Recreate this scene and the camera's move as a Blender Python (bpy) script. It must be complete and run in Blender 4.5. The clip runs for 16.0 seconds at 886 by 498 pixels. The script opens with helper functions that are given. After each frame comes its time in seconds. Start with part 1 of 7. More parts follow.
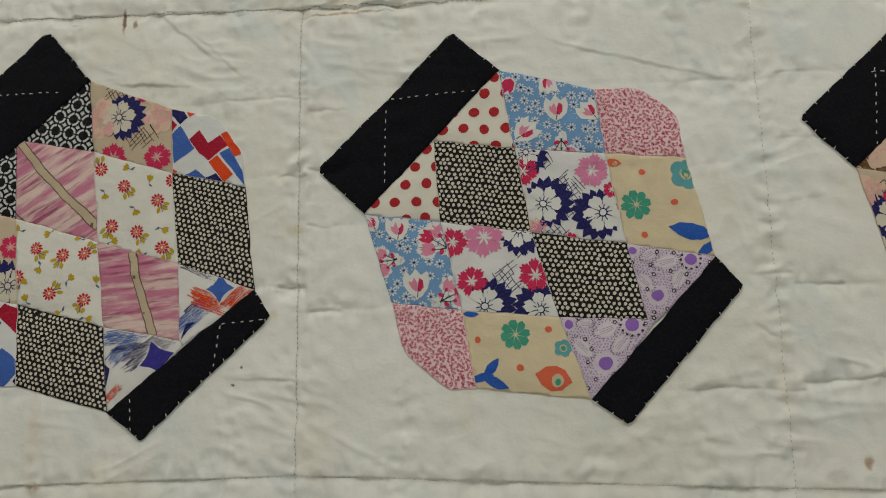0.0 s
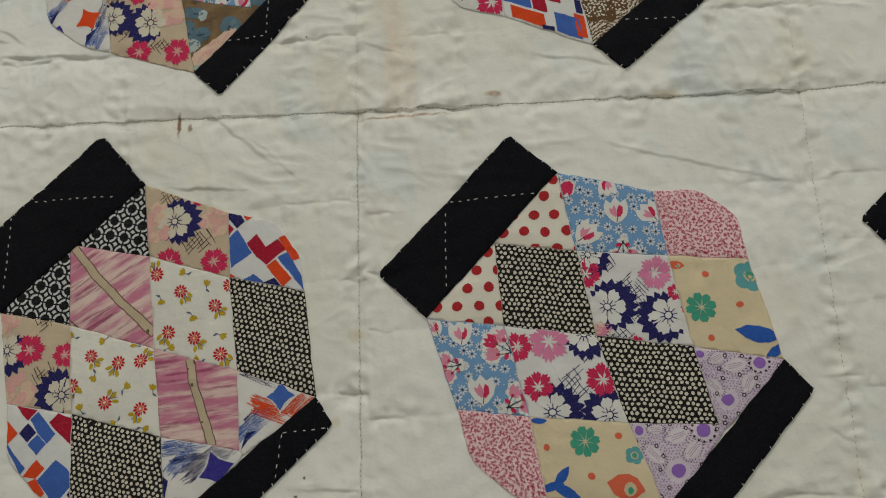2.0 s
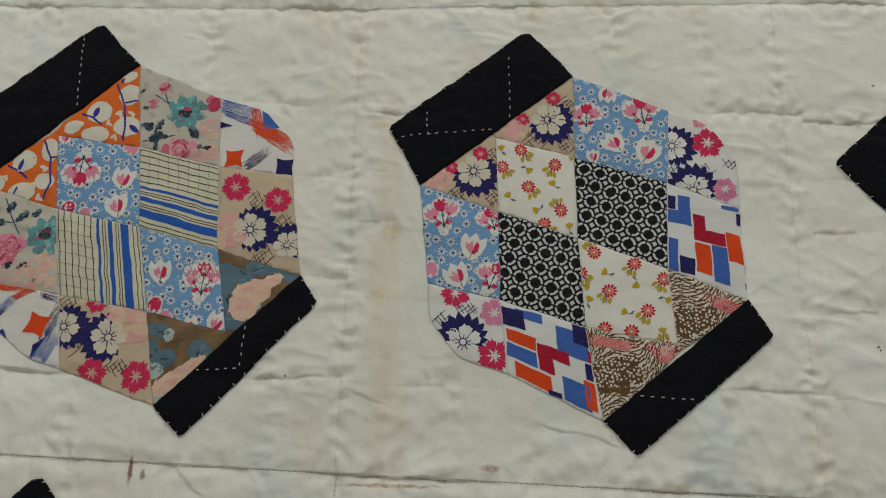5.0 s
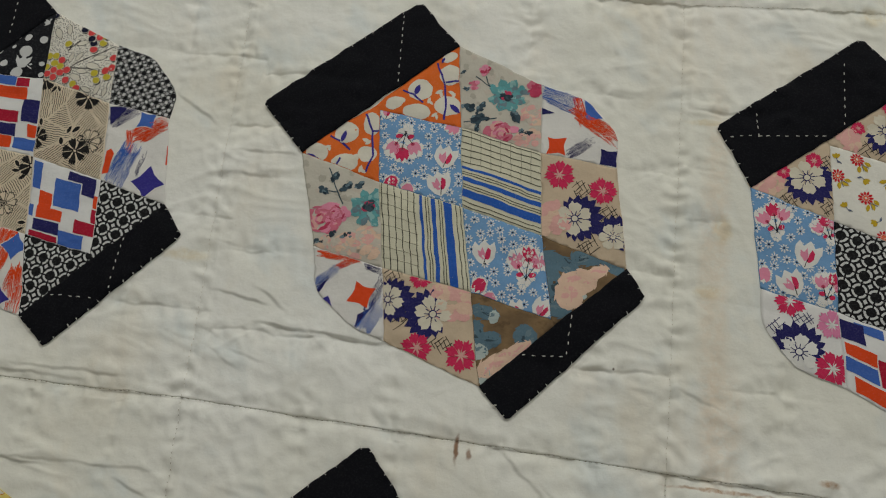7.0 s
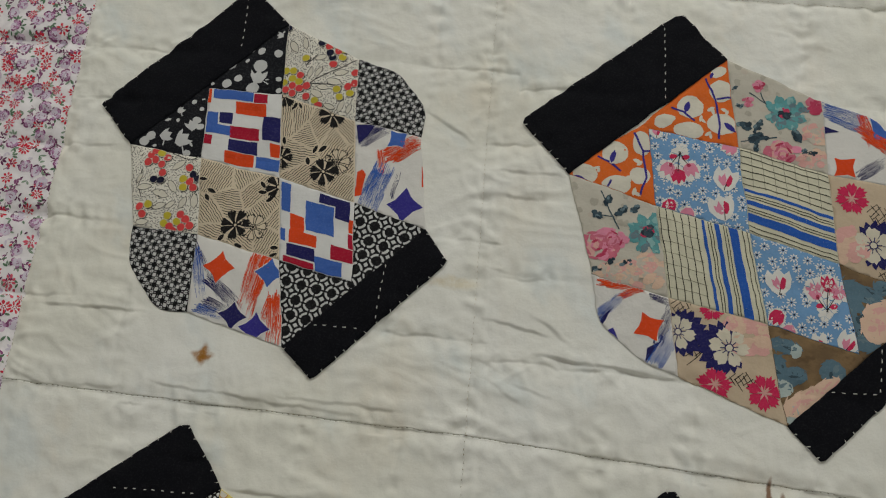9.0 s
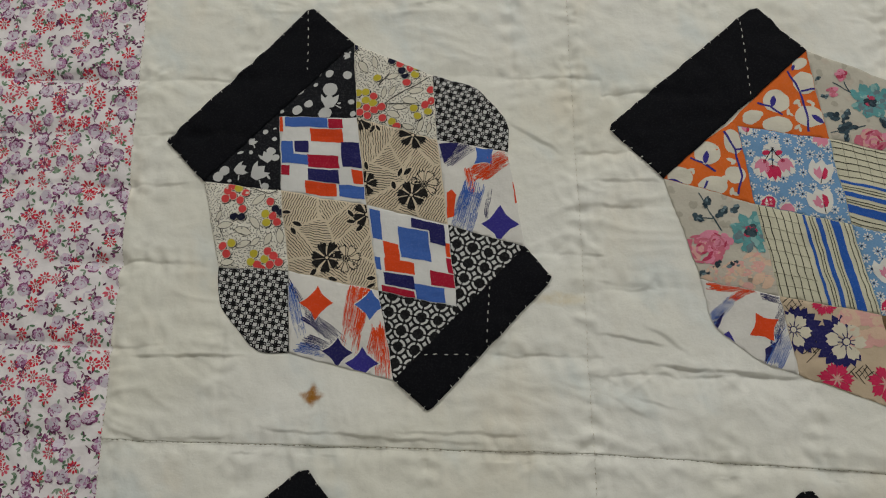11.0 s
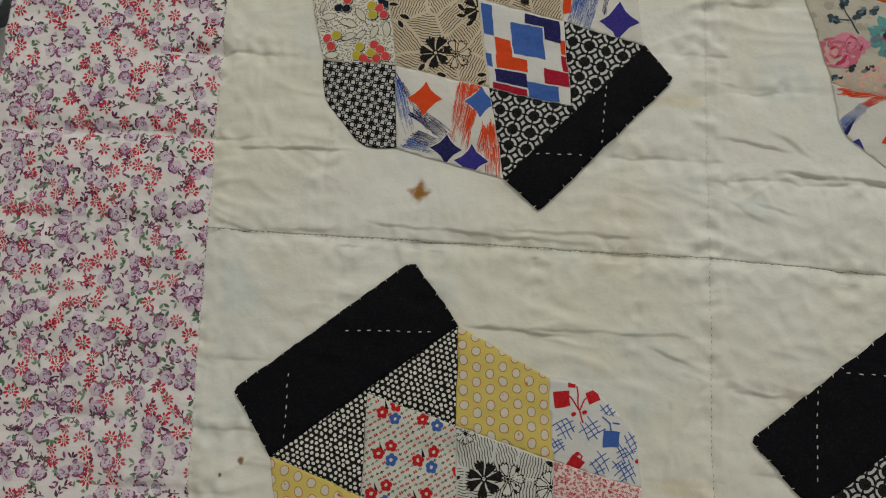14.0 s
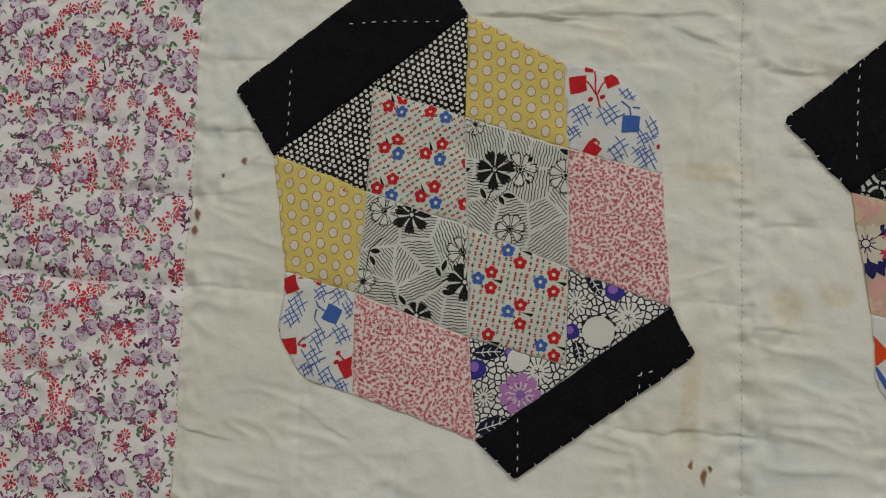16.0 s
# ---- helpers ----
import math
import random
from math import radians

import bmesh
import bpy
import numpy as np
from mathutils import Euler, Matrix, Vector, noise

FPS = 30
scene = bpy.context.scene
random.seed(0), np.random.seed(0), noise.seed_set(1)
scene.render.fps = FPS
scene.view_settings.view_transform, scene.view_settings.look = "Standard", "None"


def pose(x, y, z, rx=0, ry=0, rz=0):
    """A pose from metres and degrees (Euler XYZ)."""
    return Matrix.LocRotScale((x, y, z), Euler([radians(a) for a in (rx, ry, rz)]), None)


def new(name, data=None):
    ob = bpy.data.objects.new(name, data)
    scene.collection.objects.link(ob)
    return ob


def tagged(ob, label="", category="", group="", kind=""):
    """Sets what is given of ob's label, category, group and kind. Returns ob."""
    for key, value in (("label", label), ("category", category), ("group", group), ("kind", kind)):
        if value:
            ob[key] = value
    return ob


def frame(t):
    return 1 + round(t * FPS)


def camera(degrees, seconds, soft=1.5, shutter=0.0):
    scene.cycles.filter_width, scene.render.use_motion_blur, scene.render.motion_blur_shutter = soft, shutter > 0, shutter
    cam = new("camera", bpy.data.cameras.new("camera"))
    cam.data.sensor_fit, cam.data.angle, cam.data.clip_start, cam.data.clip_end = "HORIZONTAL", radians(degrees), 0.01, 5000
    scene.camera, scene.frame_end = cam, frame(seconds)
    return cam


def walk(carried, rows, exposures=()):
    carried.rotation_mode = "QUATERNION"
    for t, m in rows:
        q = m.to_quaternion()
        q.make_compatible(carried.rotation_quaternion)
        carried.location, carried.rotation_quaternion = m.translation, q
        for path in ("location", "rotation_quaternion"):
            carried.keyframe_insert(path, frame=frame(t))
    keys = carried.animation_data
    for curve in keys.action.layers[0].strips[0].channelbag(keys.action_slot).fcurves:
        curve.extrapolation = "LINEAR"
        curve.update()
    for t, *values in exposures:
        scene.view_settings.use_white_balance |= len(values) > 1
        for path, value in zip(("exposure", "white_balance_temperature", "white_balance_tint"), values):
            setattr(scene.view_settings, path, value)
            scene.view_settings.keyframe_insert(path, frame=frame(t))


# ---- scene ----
# ======================================================= camera and its walk
TABLE_Z = 0.745          # top of the table
CLOTH_Z = 0.760          # mean level of the quilt's upper face

cam = camera(56, 16.0, soft=1.15)
walk(cam, [
    (0.0, pose(0.2821, -0.1083, 1.2386, 11.28, 6.80, -0.98)),
    (0.5, pose(0.2554, -0.1052, 1.2429, 11.08, 6.73, -1.35)),
    (1.0, pose(0.2338, -0.0989, 1.2418, 10.30, 7.28, -0.80)),
    (1.5, pose(0.2280, -0.0992, 1.2425, 11.39, 6.80, -2.18)),
    (2.0, pose(0.2393, -0.0771, 1.2483, 14.81, 6.17, -1.89)),
    (2.5, pose(0.2454, -0.0132, 1.2635, 17.02, 4.16, 0.24)),
    (3.0, pose(0.2447, 0.0511, 1.2581, 16.90, 3.16, 0.64)),
    (3.5, pose(0.2452, 0.0932, 1.2535, 17.55, 2.77, 1.34)),
    (3.7, pose(0.2407, 0.1072, 1.2529, 17.84, 2.99, 1.40)),
    (5.8, pose(0.1776, 0.1305, 1.2478, 17.53, 0.97, 1.84)),
    (6.0, pose(0.1608, 0.1293, 1.2465, 17.47, 1.59, 3.26)),
    (6.5, pose(0.1021, 0.1242, 1.2509, 17.13, 3.25, 6.63)),
    (7.0, pose(0.0510, 0.1109, 1.2504, 18.38, 4.01, 7.30)),
    (7.5, pose(0.0067, 0.1080, 1.2398, 18.86, 5.49, 8.25)),
    (8.0, pose(-0.0379, 0.1084, 1.2419, 19.24, 5.32, 7.99)),
    (8.5, pose(-0.0822, 0.1149, 1.2420, 18.56, 4.87, 8.15)),
    (10.8, pose(-0.1957, 0.1260, 1.2481, 16.28, 3.40, 2.28)),
    (11.0, pose(-0.2076, 0.1376, 1.2449, 16.14, 2.96, 2.02)),
    (11.5, pose(-0.2362, 0.1653, 1.2382, 15.83, 3.81, 2.78)),
    (12.0, pose(-0.2551, 0.1770, 1.2355, 15.30, 3.99, 3.05)),
    (12.5, pose(-0.2552, 0.1722, 1.2347, 13.64, 3.73, 2.19)),
    (13.0, pose(-0.2593, 0.1563, 1.2311, 12.06, 2.62, 2.24)),
    (13.5, pose(-0.2556, 0.1237, 1.2257, 11.10, 3.36, 3.25)),
    (14.0, pose(-0.2516, 0.0865, 1.2225, 8.74, 4.69, 4.44)),
    (14.5, pose(-0.2424, 0.0517, 1.2146, 7.51, 5.62, 4.68)),
    (15.0, pose(-0.2284, 0.0139, 1.1987, 6.30, 7.23, 4.87)),
    (15.5, pose(-0.2224, -0.0165, 1.1920, 5.01, 7.69, 5.03)),
    (16.0, pose(-0.2212, -0.0410, 1.1798, 4.75, 8.52, 4.56)),
], exposures=[(0.0, 0.0, 6450, 10), (1.5, -0.02, 6450, 10), (3.5, -0.17, 6400, 10), (7.0, -0.21, 6330, 11),
                  (12.0, -0.17, 6450, 12), (14.5, -0.14, 6600, 10), (16.0, -0.04, 6450, 10)])

# ======================================================= world and lamps
world = bpy.data.worlds.new("room_dark")
scene.world = world
world.use_nodes = True
world.node_tree.nodes["Background"].inputs[0].default_value = (0.75, 0.8, 0.9, 1)
world.node_tree.nodes["Background"].inputs[1].default_value = 0.05


def ceiling_lamp(x, y, sx, sy, watts):
    data = bpy.data.lights.new("panel_glow", "AREA")
    data.shape, data.size, data.size_y, data.energy = "RECTANGLE", sx, sy, watts
    data.color = (0.99, 1.0, 0.94)
    ob = new("panel_glow", data)
    ob.matrix_world = pose(x, y, 2.655, 0, 0, 0)
    return ob


LAMPS = [(-0.8, 2.1, 1.2, 0.5, 28), (1.2, 2.1, 1.2, 0.5, 28), (-0.8, -1.3, 1.2, 0.5, 5), (1.2, -1.3, 1.2, 0.5, 5)]
for lamp in LAMPS:
    ceiling_lamp(*lamp)

# ======================================================= materials
MATS = {}


def shader(name):
    m = bpy.data.materials.new(name)
    m.use_nodes = True
    t = m.node_tree
    return m, t, t.nodes["Principled BSDF"]


def mix_rgb(t, fac, a, b, kind="MIX"):
    n = t.nodes.new("ShaderNodeMix")
    n.data_type, n.blend_type = "RGBA", kind
    for sock, value in ((n.inputs[0], fac), (n.inputs[6], a), (n.inputs[7], b)):
        if isinstance(value, bpy.types.NodeSocket):
            t.links.new(value, sock)
        elif isinstance(value, (int, float)):
            sock.default_value = value
        else:
            sock.default_value = (*value[:3], 1)
    return n.outputs[2]


def math_node(t, op, a, b=0.0, c=0.0):
    n = t.nodes.new("ShaderNodeMath")
    n.operation = op
    for sock, value in zip(n.inputs, (a, b, c)):
        if isinstance(value, bpy.types.NodeSocket):
            t.links.new(value, sock)
        else:
            sock.default_value = value
    return n.outputs[0]


def world_place(t, stretch=(1, 1, 1), turn=0.0):
    g = t.nodes.new("ShaderNodeNewGeometry")
    mp = t.nodes.new("ShaderNodeMapping")
    mp.vector_type = "TEXTURE"
    mp.inputs["Scale"].default_value = tuple(1 / k for k in stretch)
    mp.inputs["Rotation"].default_value = (0, 0, radians(turn))
    t.links.new(g.outputs["Position"], mp.inputs["Vector"])
    return mp.outputs[0]


def noise_node(t, place, scale, detail=3.0, rough=0.55):
    n = t.nodes.new("ShaderNodeTexNoise")
    n.inputs["Scale"].default_value = scale
    n.inputs["Detail"].default_value = detail
    n.inputs["Roughness"].default_value = rough
    t.links.new(place, n.inputs["Vector"])
    return n.outputs["Fac"]


def smooth(t, value, lo, hi, a=0.0, b=1.0):
    n = t.nodes.new("ShaderNodeMapRange")
    n.interpolation_type = "SMOOTHSTEP"
    t.links.new(value, n.inputs[0])
    for i, v in enumerate((lo, hi, a, b)):
        n.inputs[i + 1].default_value = v
    return n.outputs[0]


def weave(t, place, strength=0.35):
    """Relief of plain-woven cotton: thread grain and soft crumpling."""
    fine = noise_node(t, place, 1500, 2)
    mid = noise_node(t, place, 170, 4, 0.6)
    low = noise_node(t, place, 45, 3, 0.5)
    h = math_node(t, "ADD", math_node(t, "MULTIPLY", fine, 0.00010), math_node(t, "MULTIPLY", mid, 0.0009))
    h = math_node(t, "ADD", h, math_node(t, "MULTIPLY", low, 0.0017))
    b = t.nodes.new("ShaderNodeBump")
    b.inputs["Strength"].default_value = strength
    b.inputs["Distance"].default_value = 1.0
    t.links.new(h, b.inputs["Height"])
    return b.outputs[0]


def finish_cloth(t, p, colour, place, rough=0.9, bump=0.55, sheen=0.0):
    t.links.new(colour, p.inputs["Base Color"])
    p.inputs["Roughness"].default_value = rough
    p.inputs["Specular IOR Level"].default_value = 0.15
    p.inputs["Sheen Weight"].default_value = sheen
    t.links.new(weave(t, place, bump), p.inputs["Normal"])


def srgb(r, g, b):
    f = lambda c: c / 12.92 if c <= 0.04045 else ((c + 0.055) / 1.055) ** 2.4
    return tuple(f(c / 255) for c in (r, g, b))


def cotton(name, rgb, fade=0.07):
    """Printed or dyed cotton, worn and a little uneven in colour."""
    if name in MATS:
        return MATS[name]
    m, t, p = shader("cotton_" + name)
    place = world_place(t)
    c = srgb(*rgb)
    pale = tuple(min(1, v + (0.5 - v) * fade) for v in c)
    deep = tuple(v * (1 - fade) for v in c)
    col = mix_rgb(t, smooth(t, noise_node(t, place, 60, 4), 0.3, 0.7), deep, c)
    col = mix_rgb(t, smooth(t, noise_node(t, place, 900, 2), 0.45, 0.75, 0, 0.7), col, pale)
    finish_cloth(t, p, col, place)
    MATS[name] = m
    return m


def soft_spot(t, place, x, y, rx, ry, turn=0.0):
    """1 inside a ragged stain at x, y on the cloth, fading to 0."""
    mp = t.nodes.new("ShaderNodeMapping")
    mp.vector_type = "TEXTURE"
    mp.inputs["Location"].default_value = (x, y, CLOTH_Z)
    mp.inputs["Rotation"].default_value = (0, 0, radians(turn))
    mp.inputs["Scale"].default_value = (rx, ry, 1)
    t.links.new(place, mp.inputs["Vector"])
    ln = t.nodes.new("ShaderNodeVectorMath")
    ln.operation = "LENGTH"
    t.links.new(mp.outputs[0], ln.inputs[0])
    return smooth(t, ln.outputs["Value"], 0.35, 1.0, 1, 0)


# old stains on the white ground: x, y, half sizes, turn, colour key, depth
STAINS = [
    (0.0191, 0.1493, 0.0020, 0.0108, 0, "brown", 0.85),
    (0.0260, 0.1470, 0.0022, 0.0045, 0, "brown", 0.7),
    (0.1646, 0.2981, 0.0081, 0.0122, 0, "yellow", 0.32),
    (0.1572, 0.2584, 0.0108, 0.0067, 0, "yellow", 0.32),
    (0.1605, 0.2809, 0.0122, 0.1620, 0, "peach", 0.3),
    (0.1671, 0.1774, 0.0162, 0.0540, 0, "peach", 0.3),
    (0.2267, 0.1547, 0.0081, 0.0027, 0, "rust", 0.7),
    (0.1690, 0.1439, 0.0405, 0.0016, 0, "rust", 0.7),
    (0.3327, 0.1456, 0.0149, 0.0041, 0, "yellow", 0.32),
    (0.1532, 0.3702, 0.0162, 0.0027, 0, "yellow", 0.32),
    (-0.1668, 0.2479, 0.0203, 0.0054, 0, "yellow", 0.32),
    (0.2574, 0.4566, 0.0108, 0.0108, 0, "yellow", 0.32),
    (-0.3981, 0.0291, 0.0030, 0.0030, 0, "brown", 0.9),
    (-0.4219, -0.0012, 0.0027, 0.0043, 0, "brown", 0.9),
    (-0.4227, -0.0098, 0.0030, 0.0041, 0, "brown", 0.9),
    (-0.4084, 0.0204, 0.0011, 0.0011, 0, "dark", 0.85),
    (-0.4271, 0.0036, 0.0014, 0.0041, 0, "brown", 0.9),
    (-0.1586, -0.1063, 0.0014, 0.0027, 0, "brown", 0.9),
    (-0.1520, -0.1113, 0.0019, 0.0054, 0, "brown", 0.9),
    (-0.1496, -0.1074, 0.0014, 0.0019, 0, "brown", 0.9),
    (0.4522, -0.1359, 0.0027, 0.0054, 0, "rust", 0.7),
    (0.1052, -0.0776, 0.0011, 0.0011, 0, "dark", 0.85),
    (0.1006, -0.0875, 0.0012, 0.0012, 0, "dark", 0.85),
    (0.1233, -0.0469, 0.0054, 0.0041, 0, "yellow", 0.32),
    (0.1354, 0.0040, 0.0081, 0.0054, 0, "yellow", 0.32),
    (-0.0207, -0.1449, 0.0067, 0.0041, 0, "rust", 0.7),
    (-0.1566, 0.0354, 0.0243, 0.0067, 0, "yellow", 0.32),
    (-0.1183, -0.0271, 0.0108, 0.0135, 0, "yellow", 0.32),
    (-0.0963, -0.0201, 0.0108, 0.0081, 0, "yellow", 0.32),
    (0.4538, 0.2284, 0.0012, 0.0012, 0, "dark", 0.85),
    (0.4553, 0.2270, 0.0009, 0.0009, 0, "dark", 0.85),
    (0.4725, 0.4009, 0.0012, 0.0012, 0, "dark", 0.85),
    (0.4730, 0.1876, 0.0012, 0.0012, 0, "dark", 0.85),
    (-0.3107, 0.1868, 0.0034, 0.0090, 0, "rust", 0.95),
    (-0.3107, 0.1868, 0.0090, 0.0034, 0, "rust", 0.95),
    (-0.3107, 0.1868, 0.0062, 0.0062, 0, "rust", 0.85),
    (0.3295, -0.1073, 0.0041, 0.0041, 0, "yellow", 0.32),
    (-0.1609, -0.0749, 0.0067, 0.0405, 0, "yellow", 0.32),
    (-0.0220, -0.1133, 0.0054, 0.0338, 0, "peach", 0.3),
    (0.1048, 0.2051, 0.0009, 0.0009, 0, "dark", 0.85),
]
STAIN_RGB = {"rust": (158, 108, 44), "yellow": (204, 176, 100), "peach": (226, 198, 166), "brown": (124, 76, 28), "dark": (84, 66, 46)}


def white_cloth():
    m, t, p = shader("cotton_white_ground")
    place = world_place(t)
    col = mix_rgb(t, smooth(t, noise_node(t, place, 7, 4), 0.35, 0.7), srgb(231, 229, 217), srgb(238, 237, 230))
    col = mix_rgb(t, smooth(t, noise_node(t, world_place(t, (1, 0.5, 1), 8), 17, 4, 0.6), 0.5, 0.78, 0, 0.5), col, srgb(226, 213, 190))
    col = mix_rgb(t, smooth(t, noise_node(t, world_place(t, (1.2, 0.7, 1), 40), 23, 3), 0.52, 0.75, 0, 0.5), col, srgb(212, 221, 222))
    col = mix_rgb(t, smooth(t, noise_node(t, place, 1300, 2), 0.5, 0.8, 0, 0.25), col, srgb(205, 200, 185))
    ragged = t.nodes.new("ShaderNodeTexNoise")
    ragged.inputs["Scale"].default_value = 160
    ragged.inputs["Detail"].default_value = 3
    t.links.new(place, ragged.inputs["Vector"])
    shift = t.nodes.new("ShaderNodeVectorMath")
    shift.operation = "MULTIPLY_ADD"
    t.links.new(ragged.outputs["Color"], shift.inputs[0])
    shift.inputs[1].default_value = (0.004, 0.004, 0.0)
    t.links.new(place, shift.inputs[2])
    back = t.nodes.new("ShaderNodeVectorMath")
    back.operation = "SUBTRACT"
    t.links.new(shift.outputs[0], back.inputs[0])
    back.inputs[1].default_value = (0.002, 0.002, 0)
    blotch = smooth(t, noise_node(t, place, 210, 4, 0.65), 0.30, 0.62, 0.35, 1.0)
    for x, y, rx, ry, turn, key, depth in STAINS:
        spot = soft_spot(t, back.outputs[0], x, y, rx, ry, turn)
        spot = math_node(t, "MULTIPLY", spot, blotch) if key in ("yellow", "peach", "rust") else spot
        col = mix_rgb(t, math_node(t, "MULTIPLY", spot, depth), col, srgb(*STAIN_RGB[key]))
    finish_cloth(t, p, col, place, 0.95, 0.50, 0.0)
    return m


def brushed_cloth(name, base, streak, deep, turn, stretch=(22, 150, 1)):
    """Cotton printed with dry-brush streaks."""
    if name in MATS:
        return MATS[name]
    m, t, p = shader("cotton_" + name)
    place = world_place(t)
    a = noise_node(t, world_place(t, stretch, turn), 1.0, 4, 0.6)
    b = noise_node(t, world_place(t, (stretch[0] * 1.7, stretch[1] * 2.2, 1), turn), 1.0, 3, 0.6)
    col = mix_rgb(t, smooth(t, a, 0.40, 0.62), srgb(*base), srgb(*streak))
    col = mix_rgb(t, smooth(t, b, 0.52, 0.70, 0, 0.75), col, srgb(*deep))
    finish_cloth(t, p, col, place)
    MATS[name] = m
    return m


def plain(name, rgb, rough=0.6, metal=0.0, grain=60.0, amount=0.15, bump=0.1):
    if name in MATS:
        return MATS[name]
    m, t, p = shader(name)
    place = world_place(t)
    c = srgb(*rgb)
    n = noise_node(t, place, grain, 5, 0.6)
    big = noise_node(t, place, grain / 12, 3)
    col = mix_rgb(t, smooth(t, n, 0.35, 0.7), tuple(v * (1 - amount) for v in c), tuple(min(1, v * (1 + amount)) for v in c))
    col = mix_rgb(t, smooth(t, big, 0.4, 0.7, 0, 0.5), col, tuple(v * (1 - amount * 1.5) for v in c))
    t.links.new(col, p.inputs["Base Color"])
    p.inputs["Roughness"].default_value = rough
    p.inputs["Metallic"].default_value = metal
    b = t.nodes.new("ShaderNodeBump")
    b.inputs["Strength"].default_value = bump
    b.inputs["Distance"].default_value = 0.002
    t.links.new(n, b.inputs["Height"])
    t.links.new(b.outputs[0], p.inputs["Normal"])
    MATS[name] = m
    return m


def clear_plastic():
    m, t, p = shader("clear_blue_plastic")
    p.inputs["Base Color"].default_value = (0.72, 0.84, 0.95, 1)
    p.inputs["Transmission Weight"].default_value = 0.9
    p.inputs["Roughness"].default_value = 0.12
    p.inputs["IOR"].default_value = 1.3
    return m


WHITE = white_cloth()

# ======================================================= relief of the quilt


def lattice_noise(x, y, seed):
    """Smooth noise, about -1 to 1, one bump per unit."""
    xi, yi = np.floor(x).astype(np.int64), np.floor(y).astype(np.int64)
    fx, fy = x - xi, y - yi

    def corner(a, b):
        h = (a * 374761393 + b * 668265263 + seed * 974634777) & 0x7FFFFFFF
        h = ((h ^ (h >> 13)) * 1274126177) & 0x7FFFFFFF
        h = h ^ (h >> 16)
        ang = (h % 65536) / 65536 * 2 * np.pi
        return np.cos(ang), np.sin(ang)

    def dot(a, b):
        gx, gy = corner(xi + a, yi + b)
        return gx * (fx - a) + gy * (fy - b)

    sx, sy = fx ** 3 * (fx * (fx * 6 - 15) + 10), fy ** 3 * (fy * (fy * 6 - 15) + 10)
    top = dot(0, 0) * (1 - sx) + dot(1, 0) * sx
    low = dot(0, 1) * (1 - sx) + dot(1, 1) * sx
    return (top * (1 - sy) + low * sy) * 1.5


# where the seams of the white squares cross: columns x (at y = 0, lean per metre), rows y at those columns
SEAM_X = [(-0.4265, -0.040), (-0.1405, -0.049), (0.1385, -0.004), (0.4135, 0.0), (0.705, 0.0)]
SEAM_Y = [[-0.235, -0.235, -0.235, -0.235, -0.235],
          [-0.155, -0.147, -0.140, -0.149, -0.155],
          [0.158, 0.159, 0.150, 0.142, 0.149],
          [0.460, 0.460, 0.458, 0.464, 0.464],
          [0.560, 0.560, 0.560, 0.560, 0.560]]
EDGE_X = -0.574


def seam_point(i, j):
    y = SEAM_Y[i][j]
    return SEAM_X[j][0] + SEAM_X[j][1] * y, y


def seam_distance(x, y):
    """Distances from the nearest upright and the nearest level seam."""
    up = np.full(x.shape, 9.0)
    for a, lean in SEAM_X[:-1]:
        up = np.minimum(up, np.abs(x - a - lean * y))
    cols = [a for a, _ in SEAM_X]
    level = np.full(x.shape, 9.0)
    for row in SEAM_Y[1:4]:
        d = y - np.interp(x, cols, row)
        level = np.where(np.abs(d) < np.abs(level), d, level)
    return up, level


def seam_allowance(x, y):
    """1 over the turned-in cloth pressed to one side of each upright seam, 0 elsewhere."""
    h = np.zeros(x.shape)
    for a, lean in SEAM_X[1:-1]:
        d = x - a - lean * y + 0.0007 * lattice_noise(x / 0.03, y / 0.012, 26)
        h = h + np.clip(d / 0.0012, 0, 1) * np.clip((0.0078 - d) / 0.0014, 0, 1)
    return h


def ridge(x, y, lx, ly, turn, seed):
    c, s = math.cos(radians(turn)), math.sin(radians(turn))
    u, v = (x * c + y * s) / lx, (-x * s + y * c) / ly
    wob = 0.45 * lattice_noise(u * 0.7 + 9, v * 0.7, seed + 5)
    return np.exp(-(lattice_noise(u + wob, v + wob, seed) * 3.2) ** 2)


BLOCK_CENTRES = [(0.2802, -0.0036), (0.0083, 0.0013), (0.2788, 0.2934), (0.0052, 0.2965), (-0.2869, 0.3052), (-0.2745, 0.0010), (0.566, 0.0012), (0.5723, 0.2901)]


def loose(x, y):
    """How freely the cloth folds: little under the patchwork, fully on the open ground."""
    r = np.full(x.shape, 9.0)
    for cx, cy in BLOCK_CENTRES:
        r = np.minimum(r, np.hypot(x - cx, y - cy))
    return 0.46 + 0.54 * np.clip((r - 0.098) / 0.030, 0, 1)


LINES_UP = (-0.079, -0.027, 0.030, 0.088)                # quilting lines from the middle of a block
LINES_LEFT = (0.085, 0.045, 0.010, -0.041, -0.092)
LINES_RIGHT = (0.088, 0.036, -0.030, -0.092)


